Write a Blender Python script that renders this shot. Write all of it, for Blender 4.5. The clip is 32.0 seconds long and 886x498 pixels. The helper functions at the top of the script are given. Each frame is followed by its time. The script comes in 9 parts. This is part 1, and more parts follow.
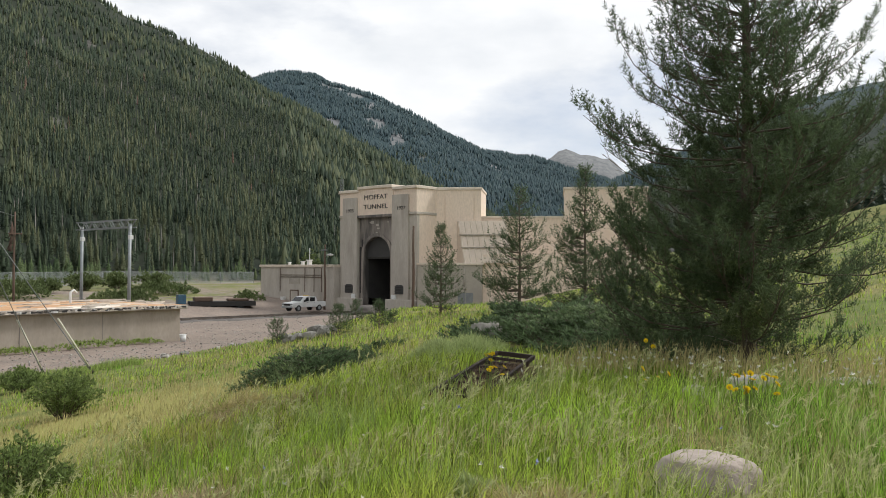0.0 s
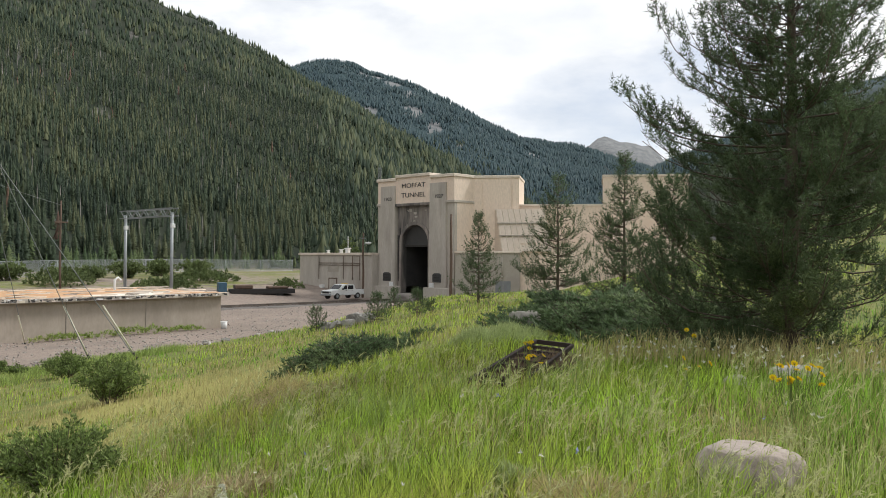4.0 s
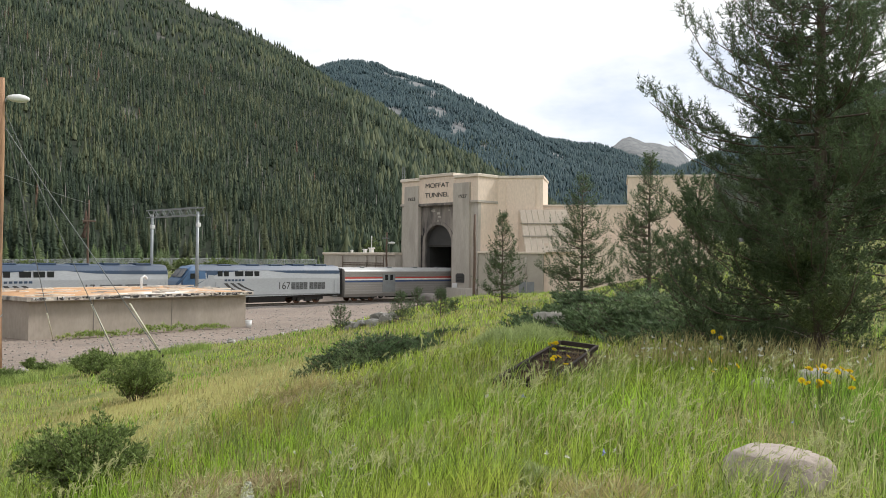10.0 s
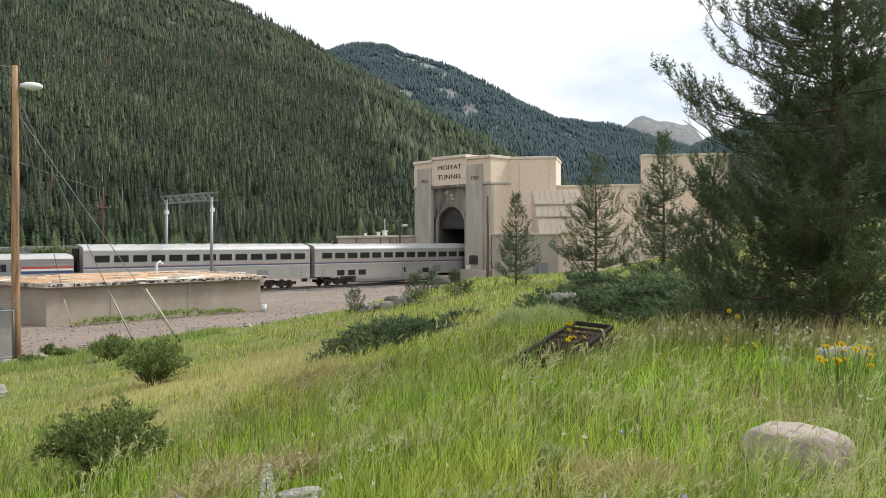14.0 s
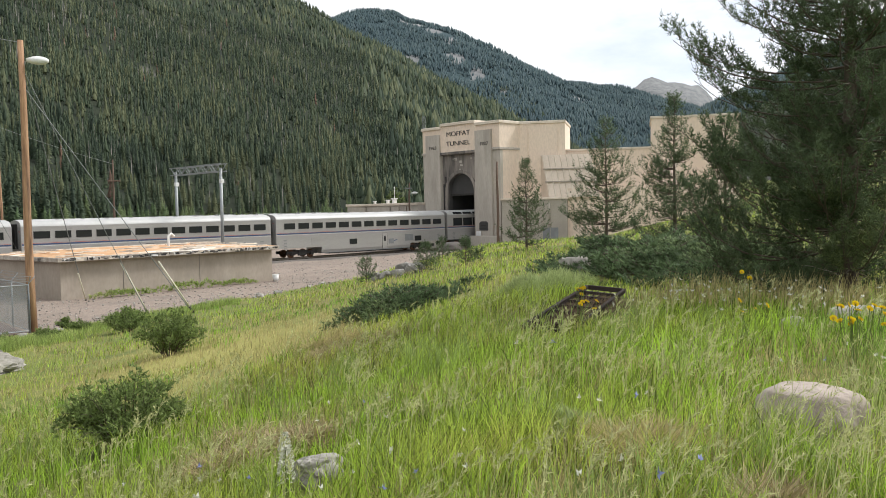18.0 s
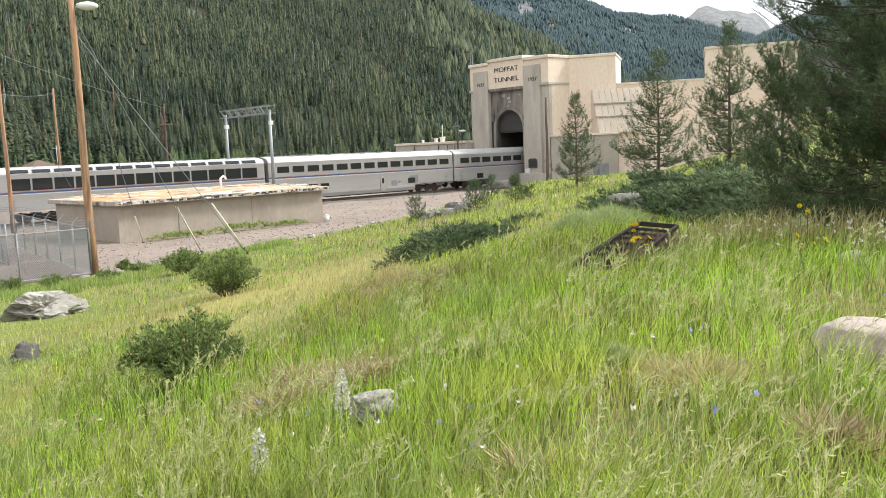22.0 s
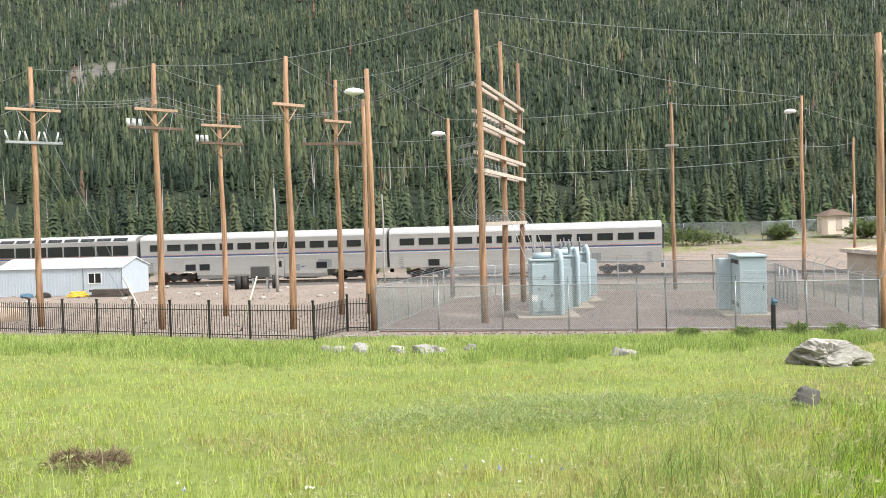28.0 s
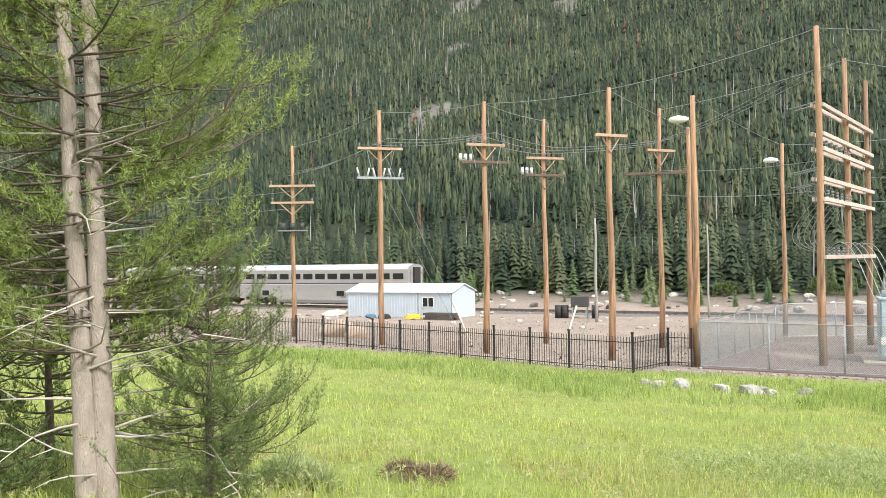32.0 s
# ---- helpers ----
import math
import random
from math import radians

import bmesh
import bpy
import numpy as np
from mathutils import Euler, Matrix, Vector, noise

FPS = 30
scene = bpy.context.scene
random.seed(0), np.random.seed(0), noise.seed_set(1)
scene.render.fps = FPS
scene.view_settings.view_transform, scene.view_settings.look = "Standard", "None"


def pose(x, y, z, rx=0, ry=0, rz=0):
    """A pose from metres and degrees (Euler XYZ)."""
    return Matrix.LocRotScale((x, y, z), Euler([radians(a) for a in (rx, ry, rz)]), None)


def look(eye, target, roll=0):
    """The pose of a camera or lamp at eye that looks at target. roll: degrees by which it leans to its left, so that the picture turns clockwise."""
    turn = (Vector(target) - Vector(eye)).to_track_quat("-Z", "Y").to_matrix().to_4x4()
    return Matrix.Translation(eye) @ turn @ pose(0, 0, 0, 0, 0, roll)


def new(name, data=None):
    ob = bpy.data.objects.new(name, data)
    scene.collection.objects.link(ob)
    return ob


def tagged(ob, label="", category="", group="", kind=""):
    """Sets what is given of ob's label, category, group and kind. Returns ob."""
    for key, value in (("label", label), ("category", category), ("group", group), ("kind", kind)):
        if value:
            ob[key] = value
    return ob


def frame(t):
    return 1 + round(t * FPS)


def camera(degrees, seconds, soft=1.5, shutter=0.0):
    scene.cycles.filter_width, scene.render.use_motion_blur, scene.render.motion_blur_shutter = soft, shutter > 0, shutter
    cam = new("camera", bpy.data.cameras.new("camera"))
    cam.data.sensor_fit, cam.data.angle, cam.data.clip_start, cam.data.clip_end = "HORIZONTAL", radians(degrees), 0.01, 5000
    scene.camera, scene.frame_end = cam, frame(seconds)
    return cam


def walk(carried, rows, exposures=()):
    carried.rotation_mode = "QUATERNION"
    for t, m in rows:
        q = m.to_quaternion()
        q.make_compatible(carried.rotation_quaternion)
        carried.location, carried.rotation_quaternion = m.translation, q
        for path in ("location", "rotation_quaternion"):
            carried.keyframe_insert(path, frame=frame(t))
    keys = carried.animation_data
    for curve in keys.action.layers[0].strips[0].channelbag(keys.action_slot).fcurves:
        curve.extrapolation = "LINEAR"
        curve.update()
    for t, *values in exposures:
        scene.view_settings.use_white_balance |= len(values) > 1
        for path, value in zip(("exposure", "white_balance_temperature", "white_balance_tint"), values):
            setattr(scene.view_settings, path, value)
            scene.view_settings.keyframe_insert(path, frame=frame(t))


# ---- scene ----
EYE, TURN = 5.15, 40.75
# time, yaw, pitch, roll of a hand-held pan from one standing place
ROWS = [
    (0.0, -0.01, 1.54, -0.31),
    (0.5, 0.10, 1.60, -0.42),
    (1.0, 0.76, 1.41, -0.34),
    (1.5, 1.14, 1.34, -0.36),
    (2.0, 1.31, 1.35, -0.38),
    (2.5, 1.46, 1.33, -0.47),
    (3.0, 1.81, 1.13, -0.42),
    (3.5, 2.23, 0.81, -0.35),
    (5.5, 2.88, 0.74, -0.48),
    (6.0, 3.00, 0.73, -0.48),
    (6.5, 3.12, 0.74, -0.51),
    (7.0, 3.23, 0.76, -0.59),
    (7.5, 3.37, 0.77, -0.61),
    (8.0, 3.50, 0.78, -0.66),
    (8.5, 3.62, 0.77, -0.68),
    (9.0, 3.74, 0.76, -0.65),
    (9.5, 3.90, 0.77, -0.63),
    (10.0, 4.07, 0.73, -0.65),
    (10.5, 4.22, 0.73, -0.65),
    (11.0, 4.35, 0.60, -0.66),
    (11.5, 4.58, 0.33, -0.44),
    (12.0, 4.70, 0.20, -0.44),
    (12.5, 4.79, 0.14, -0.45),
    (13.0, 4.86, 0.05, -0.38),
    (13.5, 4.92, -0.09, -0.29),
    (14.0, 4.96, -0.48, 0.04),
    (14.5, 5.05, -0.81, 0.28),
    (16.5, 5.71, -1.41, 0.64),
    (17.0, 5.92, -1.74, 0.77),
    (17.5, 5.73, -2.30, 0.96),
    (18.0, 5.61, -2.70, 1.17),
    (18.5, 5.81, -3.31, 1.48),
    (19.0, 6.24, -3.90, 1.65),
    (19.5, 6.93, -4.82, 1.83),
    (20.0, 7.34, -5.36, 1.91),
    (20.5, 7.63, -5.68, 1.89),
    (21.0, 7.85, -5.74, 1.91),
    (21.5, 8.32, -6.29, 2.02),
    (22.0, 8.84, -6.73, 2.21),
    (22.5, 9.32, -7.31, 2.41),
    (23.0, 9.66, -7.65, 2.48),
    (23.5, 9.88, -7.79, 2.57),
    (24.0, 10.05, -7.84, 2.60),
    (24.5, 11.70, -8.30, 2.47),
    (24.7, 13.84, -9.37, 1.92),
    (24.8, 18.29, -9.96, 1.65),
    (24.9, 23.77, -10.81, 1.37),
    (25.0, 30.27, -9.64, 1.10),
    (25.1, 32.75, -10.14, 1.29),
    (25.2, 35.82, -9.21, 1.47),
    (25.3, 38.95, -7.65, 1.66),
    (25.5, 42.89, -5.59, 2.03),
    (26.0, 45.54, -3.55, 2.26),
    (26.5, 52.38, -3.38, 2.66),
    (28.5, 60.39, -1.11, 1.72),
    (29.0, 63.53, -0.25, 1.83),
    (29.5, 66.69, 0.18, 1.23),
    (30.0, 72.38, 0.73, 1.62),
    (30.5, 77.47, 1.19, 1.44),
    (31.0, 79.32, 1.13, 1.06),
    (31.5, 79.98, 1.00, 0.82),
    (32.0, 79.97, 0.83, 0.81),
]

def stand(t):
    """The eye drifts a hand's width to the left over the first pan."""
    k = min(1.0, t / 24.0)
    return -0.758 * 0.09 * k, -0.653 * 0.09 * k, EYE


cam = camera(54.89, 32.0, 0.9)
walk(cam, [(t, pose(*stand(t), 90 + pitch, roll, TURN + yaw)) for t, yaw, pitch, roll in ROWS],
     exposures=[(0, 0.03), (5, 0.15), (14, 0.30), (18.9, 0.48), (20, 0.92), (22, 0.88), (24.4, 0.82), (25, 0.82), (26, 0.9), (29, 0.98), (32, 1.08)])

# ---- light ----
world = bpy.data.worlds.new("sky")
scene.world = world
world.use_nodes = True
wn, wl = world.node_tree.nodes, world.node_tree.links
wn.clear()
SUN_AZ, SUN_EL = radians(22), radians(45)
sky = wn.new("ShaderNodeTexSky")
sky.sky_type, sky.sun_disc = 'NISHITA', False
sky.sun_elevation, sky.sun_rotation = SUN_EL, SUN_AZ
sky.air_density, sky.dust_density, sky.ozone_density, sky.altitude = 1.0, 1.5, 1.0, 2800
tc = wn.new("ShaderNodeTexCoord")
mp = wn.new("ShaderNodeMapping")
mp.inputs["Scale"].default_value = (1.0, 1.0, 2.6)
cl = wn.new("ShaderNodeTexNoise")
cl.inputs["Scale"].default_value, cl.inputs["Detail"].default_value, cl.inputs["Roughness"].default_value = 2.6, 7, 0.55
ramp = wn.new("ShaderNodeValToRGB")
ramp.color_ramp.elements[0].position, ramp.color_ramp.elements[0].color = 0.30, (0.45, 0.45, 0.45, 1)
ramp.color_ramp.elements[1].position, ramp.color_ramp.elements[1].color = 0.50, (1, 1, 1, 1)
cl2 = wn.new("ShaderNodeTexNoise")
cl2.inputs["Scale"].default_value, cl2.inputs["Detail"].default_value = 5.5, 5
cr2 = wn.new("ShaderNodeValToRGB")
cr2.color_ramp.elements[0].position, cr2.color_ramp.elements[0].color = 0.3, (8.3, 8.6, 9.0, 1)
cr2.color_ramp.elements[1].position, cr2.color_ramp.elements[1].color = 0.62, (10.4, 10.5, 10.6, 1)
mix = wn.new("ShaderNodeMixRGB")
bg = wn.new("ShaderNodeBackground")
bg.inputs["Strength"].default_value = 0.1
out = wn.new("ShaderNodeOutputWorld")
wl.new(tc.outputs["Generated"], mp.inputs["Vector"])
wl.new(mp.outputs["Vector"], cl.inputs["Vector"])
wl.new(mp.outputs["Vector"], cl2.inputs["Vector"])
wl.new(cl.outputs["Fac"], ramp.inputs["Fac"])
wl.new(cl2.outputs["Fac"], cr2.inputs["Fac"])
wl.new(ramp.outputs["Color"], mix.inputs["Fac"])
wl.new(sky.outputs["Color"], mix.inputs["Color1"])
wl.new(cr2.outputs["Color"], mix.inputs["Color2"])
wl.new(mix.outputs["Color"], bg.inputs["Color"])
wl.new(bg.outputs["Background"], out.inputs["Surface"])

sun_data = bpy.data.lights.new("sun", 'SUN')
sun_data.energy, sun_data.angle, sun_data.color = 2.8, radians(12), (1.0, 0.98, 0.94)
sun = new("sun", sun_data)
sun_dir = Vector((math.sin(SUN_AZ) * math.cos(SUN_EL), math.cos(SUN_AZ) * math.cos(SUN_EL), math.sin(SUN_EL)))
sun.matrix_world = look((0, 0, 300), Vector((0, 0, 300)) - sun_dir)

# ---- materials ----
def mat(name, c1, c2=None, rough=0.8, metal=0.0, scale=3.0, fine=40.0, bump=0.0, c3=None, stain=0.5, vary=0.0, island=0.0, stretch=(1, 1, 1), coords="Object", spec=0.5):
    """A two-scale noise material: c1 and c2 mix at scale, c3 stains at a coarser one; vary and island shift the value by object and by piece."""
    m = bpy.data.materials.new(name)
    m.use_nodes = True
    n, l = m.node_tree.nodes, m.node_tree.links
    b = n["Principled BSDF"]
    b.inputs["Roughness"].default_value, b.inputs["Metallic"].default_value = rough, metal
    b.inputs["Specular IOR Level"].default_value = spec
    c2 = c2 or tuple(v * 0.75 for v in c1)
    t = n.new("ShaderNodeTexCoord")
    mp = n.new("ShaderNodeMapping")
    mp.inputs["Scale"].default_value = stretch
    l.new(t.outputs[coords], mp.inputs["Vector"])
    def noise_at(s, det):
        x = n.new("ShaderNodeTexNoise")
        x.inputs["Scale"].default_value, x.inputs["Detail"].default_value, x.inputs["Roughness"].default_value = s, det, 0.6
        l.new(mp.outputs["Vector"], x.inputs["Vector"])
        return x
    def sharpen(sock, lo, hi):
        r = n.new("ShaderNodeMapRange")
        r.inputs["From Min"].default_value, r.inputs["From Max"].default_value = lo, hi
        l.new(sock, r.inputs["Value"])
        return r.outputs["Result"]
    def blend(fac, a, c):
        x = n.new("ShaderNodeMixRGB")
        l.new(fac, x.inputs["Fac"])
        for k, v in (("Color1", a), ("Color2", c)):
            if isinstance(v, tuple):
                x.inputs[k].default_value = (*v, 1)
            else:
                l.new(v, x.inputs[k])
        return x.outputs["Color"]
    a = noise_at(scale, 5)
    f = noise_at(fine, 3)
    col = blend(sharpen(a.outputs["Fac"], 0.35, 0.65), c1, c2)
    col = blend(sharpen(f.outputs["Fac"], 0.2, 1.3), col, tuple(v * 0.55 for v in c1))
    if c3:
        s = noise_at(scale * 0.23, 6)
        col = blend(sharpen(s.outputs["Fac"], stain, stain + 0.12), col, c3)
    for amount, kind in ((vary, "ShaderNodeObjectInfo"), (island, "ShaderNodeNewGeometry")):
        if amount:
            o = n.new(kind)
            h = n.new("ShaderNodeHueSaturation")
            r = n.new("ShaderNodeMapRange")
            r.inputs["To Min"].default_value, r.inputs["To Max"].default_value = 1 - amount, 1 + amount
            l.new(o.outputs["Random" if kind.endswith("Info") else "Random Per Island"], r.inputs["Value"])
            l.new(r.outputs["Result"], h.inputs["Value"])
            l.new(col, h.inputs["Color"])
            col = h.outputs["Color"]
    l.new(col, b.inputs["Base Color"])
    if bump:
        bp = n.new("ShaderNodeBump")
        bp.inputs["Strength"].default_value, bp.inputs["Distance"].default_value = bump, 0.02
        l.new(f.outputs["Fac"], bp.inputs["Height"])
        l.new(bp.outputs["Normal"], b.inputs["Normal"])
    return m


def leaf_mat(name, c1, c2, c3=None, island=0.35, scale=0.4, rough=0.6, sub=0.25, stain=0.55):
    m = mat(name, c1, c2, rough, 0, scale, 9.0, 0, c3, stain, 0, island, spec=0.25)
    m.node_tree.nodes["Principled BSDF"].inputs["Transmission Weight"].default_value = 0.0
    n, l = m.node_tree.nodes, m.node_tree.links
    b = n["Principled BSDF"]
    col = b.inputs["Base Color"].links[0].from_socket
    tr = n.new("ShaderNodeBsdfTranslucent")
    l.new(col, tr.inputs["Color"])
    ms = n.new("ShaderNodeMixShader")
    ms.inputs["Fac"].default_value = sub
    l.new(b.outputs["BSDF"], ms.inputs[1])
    l.new(tr.outputs["BSDF"], ms.inputs[2])
    l.new(ms.outputs["Shader"], n["Material Output"].inputs["Surface"])
    return m


def forest_mat(name, dark, middle, light, sub=0.15):
    """Needles seen from afar: each tree takes its own tone, and stands of trees differ."""
    m = bpy.data.materials.new(name)
    m.use_nodes = True
    n, l = m.node_tree.nodes, m.node_tree.links
    b = n["Principled BSDF"]
    b.inputs["Roughness"].default_value, b.inputs["Specular IOR Level"].default_value = 0.75, 0.2
    tone = n.new("ShaderNodeAttribute")
    tone.attribute_name = "tone"
    stand_noise = n.new("ShaderNodeTexNoise")
    stand_noise.inputs["Scale"].default_value, stand_noise.inputs["Detail"].default_value = 0.022, 4
    l.new(n.new("ShaderNodeNewGeometry").outputs["Position"], stand_noise.inputs["Vector"])
    shift = n.new("ShaderNodeMapRange")
    shift.inputs["From Min"].default_value, shift.inputs["From Max"].default_value = 0.3, 0.7
    shift.inputs["To Min"].default_value, shift.inputs["To Max"].default_value = -0.28, 0.28
    l.new(stand_noise.outputs["Fac"], shift.inputs["Value"])
    total = n.new("ShaderNodeMath")
    l.new(tone.outputs["Fac"], total.inputs[0])
    l.new(shift.outputs["Result"], total.inputs[1])
    r = n.new("ShaderNodeValToRGB")
    r.color_ramp.elements[0].position, r.color_ramp.elements[0].color = 0.0, (*dark, 1)
    r.color_ramp.elements[1].position, r.color_ramp.elements[1].color = 1.0, (*light, 1)
    r.color_ramp.elements.new(0.55).color = (*middle, 1)
    l.new(total.outputs[0], r.inputs["Fac"])
    l.new(r.outputs["Color"], b.inputs["Base Color"])
    tr = n.new("ShaderNodeBsdfTranslucent")
    l.new(r.outputs["Color"], tr.inputs["Color"])
    ms = n.new("ShaderNodeMixShader")
    ms.inputs["Fac"].default_value = sub
    l.new(b.outputs["BSDF"], ms.inputs[1])
    l.new(tr.outputs["BSDF"], ms.inputs[2])
    l.new(ms.outputs["Shader"], n["Material Output"].inputs["Surface"])
    return m


def glass_mat(name, colour=(0.02, 0.022, 0.025), rough=0.06):
    m = bpy.data.materials.new(name)
    m.use_nodes = True
    b = m.node_tree.nodes["Principled BSDF"]
    b.inputs["Base Color"].default_value = (*colour, 1)
    b.inputs["Roughness"].default_value = rough
    b.inputs["Specular IOR Level"].default_value = 0.35
    return m


M = {}
M["concrete"] = mat("weathered_concrete", (0.52, 0.475, 0.415), (0.42, 0.38, 0.33), 0.9, 0, 0.55, 5, 0.35, (0.29, 0.26, 0.225), 0.54, stretch=(1.5, 1.5, 0.3))
M["soot"] = mat("soot_stained_concrete", (0.33, 0.29, 0.255), (0.14, 0.125, 0.115), 0.9, 0, 1.1, 6, 0.3, (0.06, 0.057, 0.054), 0.50, stretch=(1.7, 1.7, 0.25))
M["tan"] = mat("tan_painted_wall", (0.80, 0.665, 0.545), (0.76, 0.625, 0.505), 0.85, 0, 0.3, 5, 0.12, (0.69, 0.56, 0.45), 0.58, stretch=(1, 1, 0.4))
M["trim"] = mat("cream_trim", (0.75, 0.665, 0.56), (0.62, 0.53, 0.43), 0.8, 0, 0.9, 9, 0.15, (0.36, 0.30, 0.25), 0.6)
M["annex"] = mat("grey_green_wall", (0.45, 0.41, 0.35), (0.39, 0.355, 0.30), 0.9, 0, 0.5, 6, 0.25, (0.30, 0.27, 0.23), 0.55)
M["tunnel"] = mat("tunnel_lining", (0.05, 0.047, 0.045), (0.03, 0.03, 0.03), 0.95, 0, 0.7, 6, 0.3)
M["shutter"] = mat("dark_steel_door", (0.07, 0.067, 0.065), (0.05, 0.05, 0.05), 0.6, 0.2, 0.8, 12, 0.1)
M["metalroof"] = mat("tan_metal_panel", (0.70, 0.60, 0.495), (0.62, 0.52, 0.42), 0.5, 0.1, 0.6, 8, 0.05)
M["pine_wood"] = mat("treated_pole_wood", (0.45, 0.27, 0.155), (0.21, 0.11, 0.065), 0.85, 0, 1.6, 12, 0.9, (0.10, 0.06, 0.042), 0.50, vary=0.22, stretch=(5, 5, 0.45))
M["pale_wood"] = mat("pale_timber", (0.56, 0.475, 0.40), (0.44, 0.36, 0.295), 0.8, 0, 1.5, 24, 0.3, vary=0.12, stretch=(2, 2, 2))
M["grey_wood"] = mat("grey_wood_pole", (0.36, 0.33, 0.29), (0.26, 0.24, 0.21), 0.85, 0, 1.5, 24, 0.3, stretch=(3, 3, 0.3))
M["old_wood"] = mat("dark_brown_pole", (0.16, 0.105, 0.075), (0.1, 0.068, 0.05), 0.85, 0, 1.5, 24, 0.3, stretch=(3, 3, 0.3))
M["galv"] = mat("galvanised_steel", (0.36, 0.38, 0.39), (0.28, 0.30, 0.31), 0.5, 0.4, 2.0, 20, 0.05)
M["galv_dull"] = mat("dull_galvanised_steel", (0.24, 0.255, 0.26), (0.19, 0.20, 0.205), 0.6, 0.2, 2.0, 20, 0.05)
M["black_iron"] = mat("black_painted_iron", (0.02, 0.02, 0.021), (0.03, 0.03, 0.03), 0.5, 0.3, 4, 30)
M["cabinet"] = mat("pale_blue_grey_paint", (0.385, 0.465, 0.50), (0.35, 0.43, 0.46), 0.5, 0.0, 1.2, 16, 0.05, (0.30, 0.365, 0.39), 0.58)
M["white"] = mat("white_paint", (0.78, 0.78, 0.77), (0.72, 0.72, 0.71), 0.5, 0, 1.5, 20, 0.03)
M["offwhite"] = mat("pale_blue_steel_siding", (0.54, 0.60, 0.66), (0.49, 0.55, 0.61), 0.45, 0.1, 1.0, 12, 0.03)
M["silver"] = mat("brushed_stainless_side", (0.43, 0.42, 0.405), (0.37, 0.36, 0.345), 0.4, 0.3, 0.5, 14, 0.04, (0.31, 0.30, 0.285), 0.58, vary=0.06, stretch=(1, 0.3, 2.2))
M["silver_roof"] = mat("pale_coach_roof", (0.50, 0.50, 0.49), (0.43, 0.43, 0.425), 0.5, 0.15, 0.6, 14, 0.04, (0.42, 0.42, 0.42), 0.6)
M["loco_grey"] = mat("silver_grey_loco_paint", (0.43, 0.45, 0.465), (0.37, 0.39, 0.405), 0.45, 0.1, 0.5, 8, 0.03, (0.28, 0.28, 0.28), 0.58, stretch=(1, 0.4, 2))
M["loco_blue"] = mat("dark_blue_loco_paint", (0.025, 0.055, 0.105), (0.02, 0.045, 0.09), 0.45, 0.0, 0.6, 12, 0, (0.06, 0.075, 0.095), 0.6)
M["nose_blue"] = mat("bright_blue_nose_paint", (0.055, 0.125, 0.24), (0.045, 0.105, 0.2), 0.35, 0.0, 0.6, 12)
M["stripe_blue"] = mat("blue_stripe", (0.03, 0.065, 0.17), (0.027, 0.06, 0.15), 0.45)
M["stripe_red"] = mat("red_stripe", (0.52, 0.06, 0.05), (0.45, 0.05, 0.045), 0.4)
M["dark"] = mat("black_underframe", (0.028, 0.026, 0.025), (0.045, 0.04, 0.036), 0.75, 0.1, 2, 20, 0.1)
M["rubber"] = mat("black_rubber", (0.02, 0.02, 0.02), (0.03, 0.03, 0.03), 0.85)
M["steel"] = mat("worn_rail_steel", (0.30, 0.27, 0.25), (0.22, 0.17, 0.14), 0.4, 0.7, 3, 30)
M["rust"] = mat("rusted_steel", (0.20, 0.10, 0.06), (0.13, 0.065, 0.04), 0.85, 0.2, 4, 40, 0.2)
M["ballast"] = mat("grey_brown_ballast", (0.15, 0.133, 0.12), (0.105, 0.094, 0.085), 0.95, 0, 1.1, 9, 0.8, (0.08, 0.072, 0.066), 0.55)
M["tie"] = mat("dark_tie_wood", (0.085, 0.07, 0.06), (0.06, 0.05, 0.042), 0.9, 0, 1, 10, island=0.3)
M["red_gravel"] = mat("reddish_crushed_gravel", (0.195, 0.143, 0.126), (0.14, 0.10, 0.09), 0.95, 0, 0.8, 5, 0.9, (0.27, 0.215, 0.19), 0.57)
M["rock"] = mat("pale_granite", (0.43, 0.365, 0.315), (0.35, 0.29, 0.245), 0.9, 0, 3.5, 26, 0.8, (0.22, 0.18, 0.15), 0.54, vary=0.05)
M["rock_grey"] = mat("grey_white_granite", (0.45, 0.425, 0.38), (0.33, 0.305, 0.27), 0.9, 0, 2.4, 20, 0.9, (0.12, 0.11, 0.10), 0.55, vary=0.16)
M["roofing"] = mat("peeling_rust_orange_roofing", (0.50, 0.27, 0.13), (0.58, 0.38, 0.22), 0.9, 0, 1.2, 6, 0.5, (0.70, 0.64, 0.56), 0.52, stretch=(1.6, 0.6, 1))
M["roof_edge"] = mat("cracked_white_coating", (0.60, 0.55, 0.48), (0.30, 0.25, 0.21), 0.9, 0, 2.2, 14, 0.6, (0.07, 0.065, 0.06), 0.53)
M["bunker"] = mat("stained_bunker_concrete", (0.42, 0.36, 0.30), (0.34, 0.29, 0.235), 0.9, 0, 0.6, 5, 0.35, (0.245, 0.21, 0.175), 0.53, stretch=(1, 1, 0.5))
M["glass"] = glass_mat("dark_window_glass")
M["yellow"] = mat("yellow_paint", (0.72, 0.5, 0.05), (0.65, 0.42, 0.04), 0.5)
M["blue_paint"] = mat("blue_painted_steel", (0.05, 0.13, 0.2), (0.04, 0.1, 0.16), 0.5)
M["bark"] = mat("grey_brown_bark", (0.44, 0.37, 0.32), (0.32, 0.26, 0.22), 0.95, 0, 7, 45, 1.0, (0.55, 0.49, 0.44), 0.58, stretch=(1.5, 1.5, 0.5))
